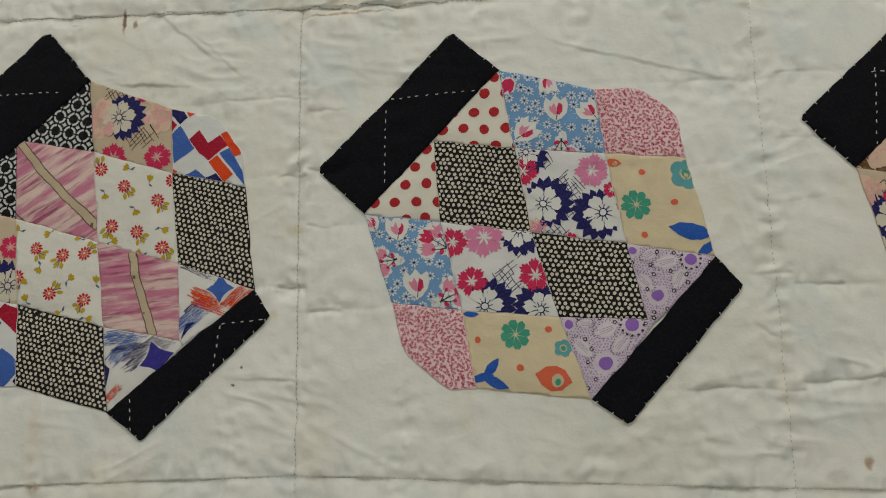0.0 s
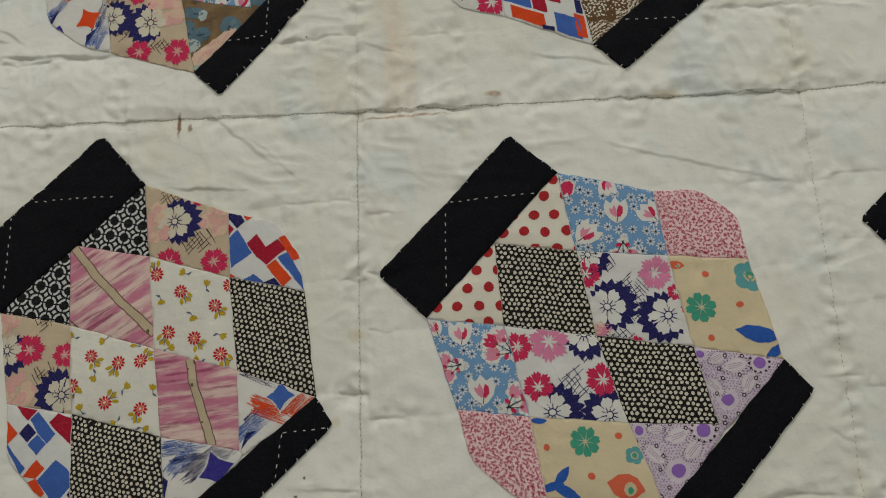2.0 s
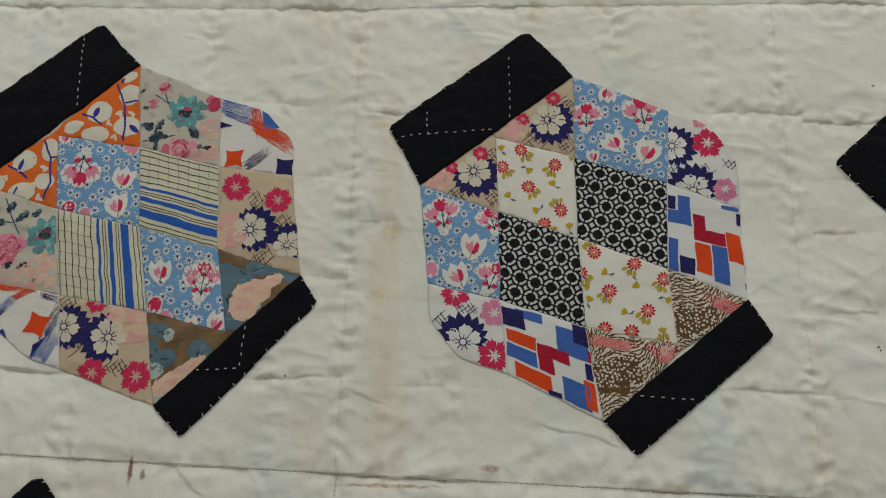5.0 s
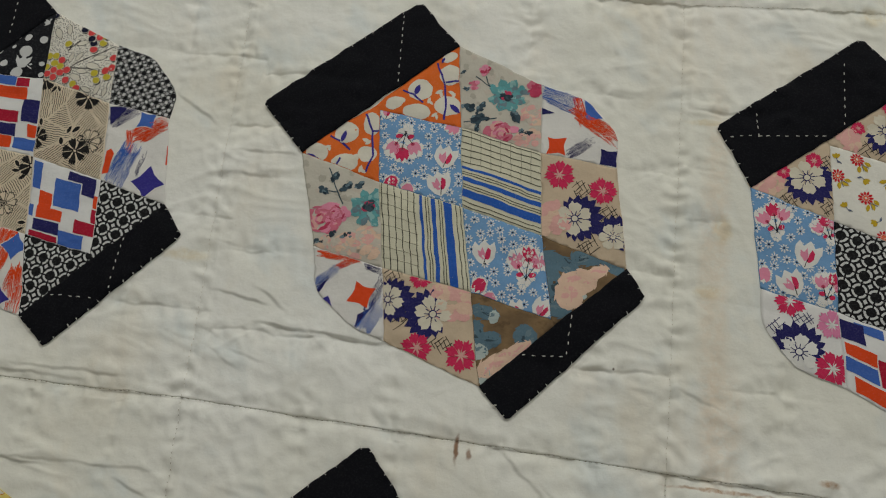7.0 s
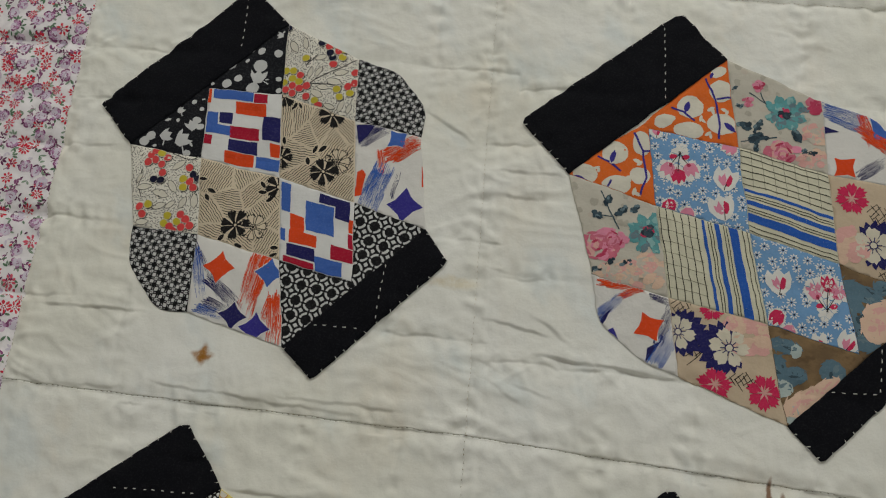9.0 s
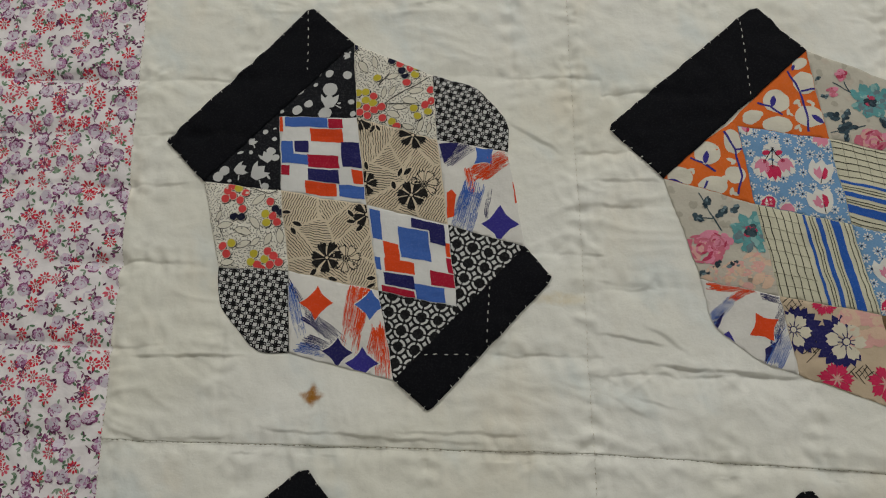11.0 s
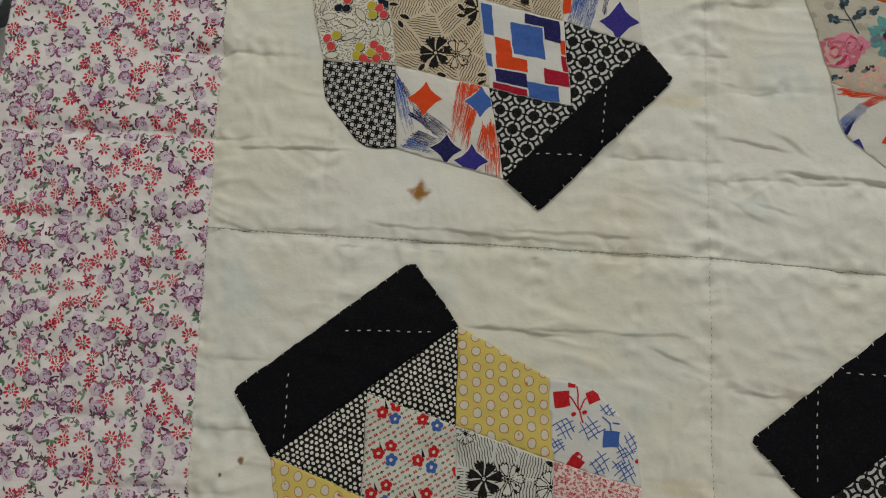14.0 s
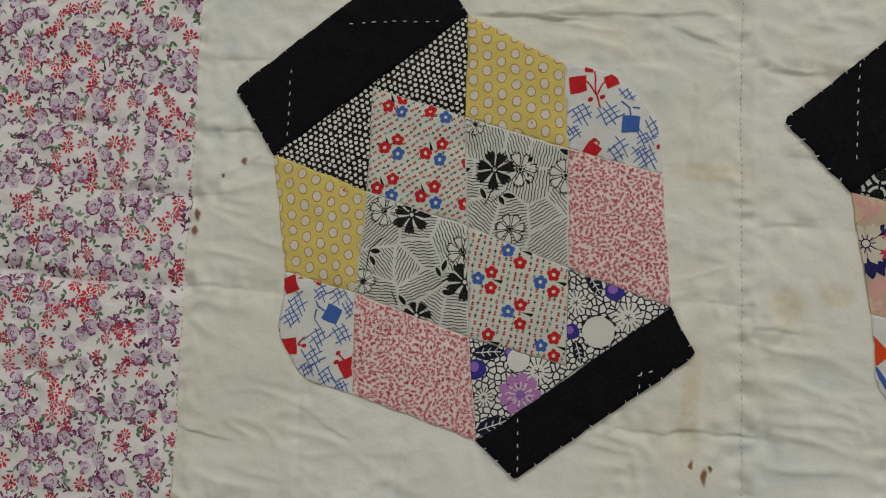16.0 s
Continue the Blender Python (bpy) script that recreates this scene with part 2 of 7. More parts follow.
def quilting_distance(x, y):
    """Distances from the nearest upright and the nearest level line of quilting."""
    best, dx, dy = np.full(x.shape, 9.0), np.zeros(x.shape), np.zeros(x.shape)
    for cx, cy in BLOCK_CENTRES:
        r = np.maximum(np.abs(x - cx), np.abs(y - cy))
        near = r < best
        best, dx, dy = np.where(near, r, best), np.where(near, x - cx, dx), np.where(near, y - cy, dy)
    dx = dx + 0.004 * lattice_noise(x / 0.06, y / 0.06, 31)
    dy = dy + 0.003 * lattice_noise(x / 0.05, y / 0.05, 32)
    gx, left, right = np.full(x.shape, 9.0), np.full(x.shape, 9.0), np.full(x.shape, 9.0)
    for k in LINES_UP:
        gx = np.minimum(gx, np.abs(dx - k))
    for k in LINES_LEFT:
        left = np.where(np.abs(dy - k) < np.abs(left), dy - k, left)
    for k in LINES_RIGHT:
        right = np.where(np.abs(dy - k) < np.abs(right), dy - k, right)
    return gx, np.where(dx < 0, left, right)


# loose creases in the open ground: from x, y to x, y, depth
CREASES = [(-0.116, 0.210, -0.027, 0.205, 1.2), (-0.150, 0.229, -0.105, 0.220, 1.0), (-0.128, 0.192, -0.100, 0.185, 0.7),
           (-0.204, 0.365, -0.162, 0.338, 0.9), (-0.152, 0.323, -0.105, 0.323, 0.9), (0.139, 0.200, 0.171, 0.187, 0.8),
           (-0.424, 0.207, -0.351, 0.209, 1.1), (-0.151, 0.261, -0.125, 0.256, 0.6), (-0.422, 0.164, -0.401, 0.157, 1.1),
           (-0.402, 0.158, -0.356, 0.162, 0.8), (-0.424, 0.315, -0.395, 0.318, 0.7), (-0.151, 0.205, -0.131, 0.196, 0.8),
           (-0.279, 0.113, -0.151, 0.115, 0.6), (-0.181, 0.109, -0.151, 0.099, 0.8), (-0.365, -0.093, -0.324, -0.113, 0.6),
           (0.038, 0.155, 0.087, 0.115, 0.9), (0.012, 0.107, 0.070, 0.100, 0.8)]

# shorter folds beside the seams and the blocks
FOLDS = [(-0.12, 0.235, -0.092, 0.216, 0.9), (-0.147, 0.195, -0.115, 0.179, 0.8), (-0.343, 0.167, -0.211, 0.163, 0.8),
         (-0.284, 0.114, -0.216, 0.11, 0.9), (-0.422, -0.113, -0.388, -0.12, 1.0), (-0.165, 0.093, -0.168, 0.028, 0.6),
         (-0.167, 0.049, -0.149, 0.091, 0.5), (-0.264, 0.168, -0.185, 0.168, 0.8), (0.252, 0.182, 0.304, 0.168, 0.9),
         (0.099, -0.084, 0.145, -0.087, 0.7), (0.286, 0.146, 0.298, 0.179, 0.6), (0.398, -0.057, 0.415, -0.069, 0.9),
         (0.066, 0.137, 0.105, 0.103, 0.6), (0.29, 0.116, 0.401, 0.083, 0.6)]


def tuck(s, depth, wide=1.0):
    """A crease seen across: the cloth swells on one side, drops steeply and rises slowly on the other."""
    k = 0.5 + 0.5 * np.tanh(s / 0.0004)
    up = 0.9 * np.exp(-np.abs(s) / (0.0075 * wide))
    down = -0.8 * np.exp(-np.abs(s) / (0.0050 * wide))
    return depth * (k * up + (1 - k) * down)


def creases(x, y):
    h = np.zeros(x.shape)
    for n, (x0, y0, x1, y1, d) in enumerate(CREASES + FOLDS):
        near = (x > min(x0, x1) - 0.03) & (x < max(x0, x1) + 0.03) & (y > min(y0, y1) - 0.03) & (y < max(y0, y1) + 0.03)
        if not near.any():
            continue
        long = math.hypot(x1 - x0, y1 - y0)
        ex, ey = (x1 - x0) / long, (y1 - y0) / long
        px, py = x[near] - x0, y[near] - y0
        along, across = px * ex + py * ey, py * ex - px * ey
        across = across + 0.0016 * lattice_noise(along / 0.022, along * 0 + n + 0.3, 81) + 0.0009 * lattice_noise(along / 0.007, along * 0 + n + 0.3, 82)
        ends = np.clip(along / 0.012, 0, 1) * np.clip((long - along) / 0.012, 0, 1)
        waver = 0.75 + 0.5 * lattice_noise(along / 0.015, along * 0 + n + 0.6, 83)
        h[near] += tuck(across, 0.00125 * d * ends * waver)
    return h


def relief(x, y):
    """Height of the cloth over its mean level: padding, seams, quilting and wrinkles."""
    x, y = np.asarray(x, float), np.asarray(y, float)
    up, level = seam_distance(x, y)
    free = loose(x, y)
    ground = np.clip((x - SEAM_X[0][0] - SEAM_X[0][1] * y - 0.002) / 0.006, 0, 1)      # 0 on the border strip
    h = 0.0014 * lattice_noise(x / 0.12, y / 0.12, 3) + (0.0004 + 0.0006 * free) * lattice_noise(x / 0.032, y / 0.032, 8)
    # seams sink, with short puckers drawn in from both sides
    h -= 0.0012 * np.exp(-(up / 0.0045) ** 2) + 0.0012 * np.exp(-(np.abs(level) / 0.0045) ** 2)
    tight_u = np.clip(0.65 + 0.9 * lattice_noise(x / 0.3, y / 0.05, 23), 0.15, 1.4)
    tight_l = np.clip(0.65 + 0.9 * lattice_noise(x / 0.05, y / 0.3, 24), 0.15, 1.4)
    h += 0.0022 * tight_u * lattice_noise(y / 0.0075 + 0.5 * lattice_noise(x / 0.02, y / 0.02, 25), x / 0.014, 21) * np.exp(-(up / 0.0065) ** 2)
    h += ground * 0.0005 * seam_allowance(x, y)
    h += 0.0027 * tight_l * lattice_noise(x / 0.0085, y / 0.020, 22) * np.exp(-(level / 0.012) ** 2)
    h += ground * tuck(level + 0.0012 * lattice_noise(x / 0.018, y / 0.05, 93) * np.clip(tight_l - 0.4, 0, 1), 0.00050 + 0.0012 * np.clip(tight_l - 0.3, 0, 1))
    # lines of quilting: the padding swells between them, and the cloth is drawn in along them
    gx, gy = quilting_distance(x, y)
    pull_x = np.clip(0.50 + 1.0 * lattice_noise(x / 0.06, y / 0.06, 43), 0.12, 1.2) * free
    pull_y = np.clip(0.60 + 1.1 * lattice_noise(x / 0.06, y / 0.06, 44), 0.12, 1.4) * free
    sx, sy = np.sqrt(gx ** 2 + 3e-7), np.sqrt(gy ** 2 + 3e-7)
    h -= pull_x * (0.0010 * np.exp(-sx / 0.0016) + 0.0009 * np.exp(-sx / 0.008))
    h -= pull_y * (0.0007 * np.exp(-sy / 0.0016) + 0.0010 * np.exp(-sy / 0.009))
    wander = gy + 0.0013 * lattice_noise(x / 0.022, y / 0.022, 45) + 0.0011 * lattice_noise(x / 0.0075, y / 0.02, 46)
    h -= (1 - ground) * 0.0018 * pull_y * np.exp(-(gy / 0.004) ** 2)
    h += (1 - ground) * tuck(wander, 0.0010 * np.clip(pull_y - 0.2, 0, 1.2))
    h += (1 - ground) * 0.0007 * lattice_noise(x / 0.016, y / 0.009, 49)
    h += ground * tuck(wander, 0.0011 * np.clip(pull_y - 0.25, 0, 1.2) * (free > 0.9))
    h += pull_y * 0.0025 * lattice_noise(x / 0.0080, y / 0.024, 41) * np.exp(-(gy / 0.0075) ** 2)
    h += pull_x * 0.0018 * lattice_noise(y / 0.0080, x / 0.024, 42) * np.exp(-(gx / 0.0075) ** 2)
    close = np.exp(-(np.abs(gy) / 0.010) ** 2) * pull_y + np.exp(-(gx / 0.010) ** 2) * pull_x + 0.8 * np.exp(-(np.abs(level) / 0.014) ** 2) + 0.8 * np.exp(-(up / 0.014) ** 2)
    h += 0.0009 * free * ground * np.clip(close, 0, 1.2) * lattice_noise(x / 0.0062 + 0.6 * lattice_noise(x / 0.02, y / 0.02, 91), y / 0.0075, 92)
    # small dents all over, and loose wrinkles
    h += 0.00080 * free * lattice_noise(x / 0.011, y / 0.011, 47) * np.clip(0.6 + lattice_noise(x / 0.05, y / 0.05, 48), 0.1, 1.3)
    fold = 0.0
    for lx, ly, turn, seed, high in ((0.036, 0.013, -8, 52, 0.0009), (0.014, 0.034, 8, 54, 0.0008), (0.060, 0.020, -24, 60, 0.0008), (0.040, 0.015, 26, 62, 0.0006)):
        patchy = np.clip(lattice_noise(x / 0.07, y / 0.07, seed + 20) * 2.4 - 0.15, 0, 1)
        fold = fold + high * patchy * ridge(x, y, lx, ly, turn, seed)
    return h + fold * free + creases(x, y)


def strayed(xy):
    """Hand cutting and sewing: edges wander a little."""
    x, y = xy[:, 0], xy[:, 1]
    dx = 0.55 * lattice_noise(x / 17, y / 17, 71) + 0.35 * lattice_noise(x / 6, y / 6, 72)
    dy = 0.55 * lattice_noise(x / 17, y / 17, 73) + 0.35 * lattice_noise(x / 6, y / 6, 74)
    dx = dx + 0.15 * lattice_noise(x / 2.9, y / 2.9, 75)
    dy = dy + 0.15 * lattice_noise(x / 2.9, y / 2.9, 76)
    return np.column_stack([x + dx, y + dy])


# ======================================================= helpers for meshes


def mesh_object(name, verts, faces, mats, index=None, parent=None, label="", flat=False):
    me = bpy.data.meshes.new(name)
    me.from_pydata([tuple(v) for v in verts], [], faces)
    for m in mats:
        me.materials.append(m)
    if index is not None:
        me.polygons.foreach_set("material_index", index)
    if not flat:
        me.polygons.foreach_set("use_smooth", [True] * len(me.polygons))
    me.update()
    ob = new(name, me)
    if parent:
        ob.parent = parent
    if label:
        ob["label"] = label
    return ob


def part(name, bm, material, parent, label=""):
    me = bpy.data.meshes.new(name)
    bm.to_mesh(me)
    bm.free()
    me.materials.append(material)
    ob = new(name, me)
    ob.parent = parent
    if label:
        ob["label"] = label
    return ob


def empty(name, x, y, z, label, category, group="", kind=""):
    ob = new(name)
    ob.location = (x, y, z)
    return tagged(ob, label, category, group, kind)


def area2(poly):
    return sum(a[0] * b[1] - b[0] * a[1] for a, b in zip(poly, poly[1:] + poly[:1]))


def ccw(poly):
    return poly if area2(poly) > 0 else poly[::-1]


def half_plane(poly, nx, ny, d):
    """The part of poly where nx*x + ny*y <= d."""
    out = []
    for a, b in zip(poly, poly[1:] + poly[:1]):
        da, db = nx * a[0] + ny * a[1] - d, nx * b[0] + ny * b[1] - d
        if da <= 0:
            out.append(a)
        if (da < 0 < db) or (db < 0 < da):
            k = da / (da - db)
            out.append((a[0] + k * (b[0] - a[0]), a[1] + k * (b[1] - a[1])))
    return out


def edge_planes(poly, inset=0.0):
    out = []
    for a, b in zip(poly, poly[1:] + poly[:1]):
        ex, ey = b[0] - a[0], b[1] - a[1]
        n = math.hypot(ex, ey)
        if n < 1e-6:
            continue
        nx, ny = ey / n, -ex / n
        out.append((nx, ny, nx * a[0] + ny * a[1] - inset))
    return out


def clip(poly, planes):
    for pl in planes:
        if max(pl[0] * x + pl[1] * y for x, y in poly) <= pl[2]:
            continue
        poly = half_plane(poly, *pl)
        if len(poly) < 3:
            return []
    return poly


def diced(poly, step):
    """Cuts a convex polygon on a square grid, so that it can follow the relief."""
    xs = [p[0] for p in poly]
    if max(xs) - min(xs) > step * 1.3:
        k = math.ceil(min(xs) / step + 1e-6) * step
        if max(xs) - k < 0.15 * step:
            k -= 0.5 * step
        a, b = half_plane(poly, 1, 0, k), half_plane(poly, -1, 0, -k)
        return (diced(a, step) if len(a) > 2 else []) + (diced(b, step) if len(b) > 2 else [])
    ys = [p[1] for p in poly]
    if max(ys) - min(ys) > step * 1.3:
        k = math.ceil(min(ys) / step + 1e-6) * step
        if max(ys) - k < 0.15 * step:
            k -= 0.5 * step
        a, b = half_plane(poly, 0, 1, k), half_plane(poly, 0, -1, -k)
        return (diced(a, step) if len(a) > 2 else []) + (diced(b, step) if len(b) > 2 else [])
    return [poly]


# ======================================================= cutting plans of the patchwork, millimetres from the middle
PLAN_B = dict(
    centre=(0.2802, -0.0036),
    bars=[(-45.9, 128.4), (-129.4, 44.0), (-17.5, 102.0), (-100.6, 15.2), (115.8, -35.8), (47.7, -110.9), (101.7, -18.5), (28.6, -96.5)],
    row0=[(-17.5, 102.0), (38.9, 86.2), (67.6, 85.1), (86.3, 67.2)],
    row1=[(-57.8, 59.0), (-9.4, 51.8), (43.9, 45.8), (89.3, 40.6)],
    row2=[(-100.6, 15.2), (-54.7, 8.7), (-1.4, 0.5), (52.8, -8.5), (101.7, -18.5)],
    row3=[(-84.3, -38.5), (-42.9, -44.6), (12.4, -49.8), (61.8, -52.9)],
    row4=[(-77.3, -68.1), (-52.7, -88.9), (-35.9, -89.0), (28.6, -96.5)])
PLAN_A = dict(
    centre=(0.0083, 0.0013),
    bars=[(-40.8, 144.6), (-132.7, 61.9), (-10.0, 107.8), (-100.2, 28.4), (114.6, -49.4), (37.2, -120.7), (103.8, -32.4), (15.3, -103.5)],
    row0=[(-10.0, 107.8), (46.7, 84.9), (77.3, 77.2), (93.2, 55.3)],
    row1=[(-58.2, 71.0), (-4.8, 59.4), (48.8, 43.0), (96.3, 31.4)],
    row2=[(-100.2, 28.4), (-53.0, 18.0), (2.4, 0.6), (55.0, -15.0), (103.8, -32.4)],
    row3=[(-89.5, -29.3), (-47.0, -37.0), (9.6, -52.4), (58.1, -62.0)],
    row4=[(-85.4, -63.2), (-62.5, -86.0), (-43.8, -86.9), (15.3, -103.5)])
PLAN_R = dict(
    centre=(0.2788, 0.2934),
    bars=[(-29.2, 145.8), (-119.6, 74.4), (0.6, 112.6), (-97.6, 34.3), (115.0, -59.6), (31.5, -130.4), (101.3, -37.1), (12.5, -110.7)],
    row0=[(0.6, 112.6), (61.1, 88.2), (84.4, 78.8), (102.4, 54.4)],
    row1=[(-50.1, 67.8), (0.3, 55.0), (57.9, 38.0), (102.4, 21.2)],
    row2=[(-97.6, 34.3), (-48.4, 17.5), (1.1, 0.7), (54.7, -18.3), (101.3, -37.1)],
    row3=[(-91.1, -30.1), (-46.6, -39.8), (3.9, -55.7), (57.5, -65.6)],
    row4=[(-90.1, -51.2), (-72.0, -74.6), (-42.7, -84.2), (12.5, -110.7)])
PLAN_S = dict(
    centre=(0.0052, 0.2965),
    bars=[(-46.8, 149.0), (-142.2, 62.1), (-16.4, 116.4), (-109.4, 28.2), (115.7, -46.4), (41.4, -128.3), (103.6, -29.1), (22.3, -110.4)],
    row0=[(-16.4, 116.4), (41.7, 92.1), (71.8, 83.2), (92.7, 60.2)],
    row1=[(-63.1, 63.4), (-7.9, 55.6), (45.3, 42.9), (93.5, 37.0)],
    row2=[(-109.4, 28.2), (-55.5, 12.1), (-0.3, 0.4), (50.8, -13.5), (103.6, -29.1)],
    row3=[(-90.1, -35.3), (-45.0, -44.1), (11.3, -53.9), (61.4, -65.7)],
    row4=[(-84.3, -63.5), (-56.4, -84.4), (-37.3, -89.3), (22.3, -110.4)])
PLAN_L = dict(
    centre=(-0.2869, 0.3052),
    bars=[(-43.7, 137.5), (-130.7, 40.4), (-14.3, 110.7), (-103.1, 13.0), (115.4, -45.3), (44.5, -126.0), (98.8, -25.4), (23.3, -108.3)],
    row0=[(-14.3, 110.7), (38.5, 88.0), (66.0, 80.4), (87.7, 56.8)],
    row1=[(-59.2, 58.2), (-8.9, 57.7), (43.3, 43.5), (87.6, 36.0)],
    row2=[(-103.1, 13.0), (-53.4, 7.7), (0.8, -0.7), (51.9, -13.0), (98.8, -25.4)],
    row3=[(-88.1, -42.3), (-44.7, -43.8), (11.4, -55.2), (58.7, -63.5)],
    row4=[(-84.2, -67.0), (-59.7, -93.6), (-38.9, -94.3), (23.3, -108.3)])
PLAN_Y = dict(
    centre=(-0.2745, 0.0010),
    bars=[(-36.7, 146.1), (-132.0, 66.8), (-8.3, 111.5), (-106.9, 32.3), (115.0, -55.0), (32.6, -123.3), (102.0, -32.5), (12.4, -106.2)],
    row0=[(-8.3, 111.5), (42.5, 86.5), (66.6, 83.0), (90.9, 60.9)],
    row1=[(-56.3, 70.8), (-5.9, 56.9), (47.6, 43.0), (95.0, 32.2)],
    row2=[(-106.9, 32.3), (-54.2, 15.5), (-0.7, 0.6), (51.7, -17.2), (102.0, -32.5)],
    row3=[(-94.5, -29.0), (-56.2, -37.7), (4.4, -55.7), (53.7, -65.6)],
    row4=[(-95.4, -62.5), (-80.3, -83.6), (-53.1, -89.0), (12.4, -106.2)])
PLAN_C = dict(
    centre=(0.5660, 0.0012),
    bars=[(-39, 140), (-131, 56), (-12, 109), (-103, 25), (116, -49), (39, -124), (101, -29), (18, -106)],
    row0=[(-12, 109), (45, 88), (72, 81), (92, 59)],
    row1=[(-58, 65), (-7, 56), (48, 43), (94, 33)],
    row2=[(-103, 25), (-54, 13), (0, 0), (53, -14), (101, -29)],
    row3=[(-90, -35), (-47, -42), (9, -54), (59, -63)],
    row4=[(-86, -63), (-64, -86), (-42, -90), (18, -106)])
PLAN_T = dict(
    centre=(0.5723, 0.2901),
    bars=[(-39, 140), (-131, 56), (-12, 109), (-103, 25), (116, -49), (39, -124), (101, -29), (18, -106)],
    row0=[(-12, 109), (45, 88), (72, 81), (92, 59)],
    row1=[(-58, 65), (-7, 56), (48, 43), (94, 33)],
    row2=[(-103, 25), (-54, 13), (0, 0), (53, -14), (101, -29)],
    row3=[(-90, -35), (-47, -42), (9, -54), (59, -63)],
    row4=[(-86, -63), (-64, -86), (-42, -90), (18, -106)])


class Piece:
    """One cut piece of cloth: its outline in millimetres on the quilt, its frame u (right), v (down) and the print on it."""

    def __init__(self, outline, quad, proud=0.5, puff=0.7, dome=5.0, step=2.5):
        self.outline, self.quad = ccw(list(outline)), quad
        self.proud, self.puff, self.dome, self.step = proud, puff, dome, step
        self.planes = edge_planes(self.outline, 0.25)
        self.prints = []
        (ax, ay), (bx, by), (cx, cy), (dx, dy) = quad
        self.right = math.degrees(math.atan2(by - ay + cy - dy, bx - ax + cx - dx))
        self.size = math.hypot(bx - ax + cx - dx, by - ay + cy - dy) / 2

    def at(self, u, v):
        a, b, c, d = self.quad
        k = ((1 - u) * (1 - v), u * (1 - v), u * v, (1 - u) * v)
        return tuple(sum(w * q[i] for w, q in zip(k, (a, b, c, d))) for i in (0, 1))

    def inside(self, x, y, margin):
        return all(nx * x + ny * y <= d + margin for nx, ny, d in self.planes)

    def add(self, poly, colour, layer=1):
        poly = ccw(list(poly))
        poly = clip(poly, self.planes)
        if len(poly) > 2 and abs(area2(poly)) > 0.02:
            self.prints.append((poly, colour, layer))

    def height(self, x, y):
        d = np.full(x.shape, 99.0)
        for nx, ny, k in edge_planes(self.outline):
            d = np.minimum(d, k - (nx * x + ny * y))
        d = np.clip(d, 0, None)
        puff = self.puff * (1 - np.exp(-d / self.dome))
        return CLOTH_Z + relief(x / 1000, y / 1000) + (self.proud + puff) / 1000

    def build(self, name, base, parent, label):
        xs, ys = [p[0] for p in self.outline], [p[1] for p in self.outline]
        st, planes = self.step, edge_planes(self.outline)
        verts, keys, faces, index, lift = [], {}, [], [], []

        def vert(x, y):
            k = (round(x * 200), round(y * 200))
            if k not in keys:
                keys[k] = len(verts)
                verts.append((x, y))
                lift.append(0.0)
            return keys[k]

        for i in range(math.floor(min(xs) / st), math.ceil(max(xs) / st)):
            for j in range(math.floor(min(ys) / st), math.ceil(max(ys) / st)):
                x, y = i * st, j * st
                cell = clip([(x, y), (x + st, y), (x + st, y + st), (x, y + st)], planes)
                if len(cell) > 2:
                    f = list(dict.fromkeys(vert(*p) for p in cell))
                    if len(f) > 2:
                        faces.append(f)
                        index.append(0)
        # turned-under edge
        count = {}
        for f in faces:
            for a, b in zip(f, f[1:] + f[:1]):
                count[(a, b)] = count.get((a, b), 0) + 1
        low = {}
        for a, b in [e for e in count if (e[1], e[0]) not in count]:
            for k in (a, b):
                if k not in low:
                    low[k] = len(verts)
                    verts.append(verts[k])
                    lift.append(-1.3)
            faces.append([b, a, low[a], low[b]])
            index.append(0)
        mats, slot = [base], {}
        for count, (poly, colour, layer) in enumerate(self.prints):
            if colour not in slot:
                slot[colour] = len(mats)
                mats.append(ink(colour))
            for bit in diced(poly, 2.5):
                n = len(verts)
                verts += bit
                lift += [0.10 + 0.035 * layer + 0.0006 * (count % 30)] * len(bit)
                faces.append(list(range(n, n + len(bit))))
                index.append(slot[colour])
        xy = strayed(np.array(verts))
        z = self.height(xy[:, 0], xy[:, 1]) + np.array(lift) / 1000
        return mesh_object(name, np.column_stack([xy / 1000, z]), faces, mats, index, parent, label)


def ink(key):
    return MATS[key] if key in MATS else cotton(key, INKS[key])


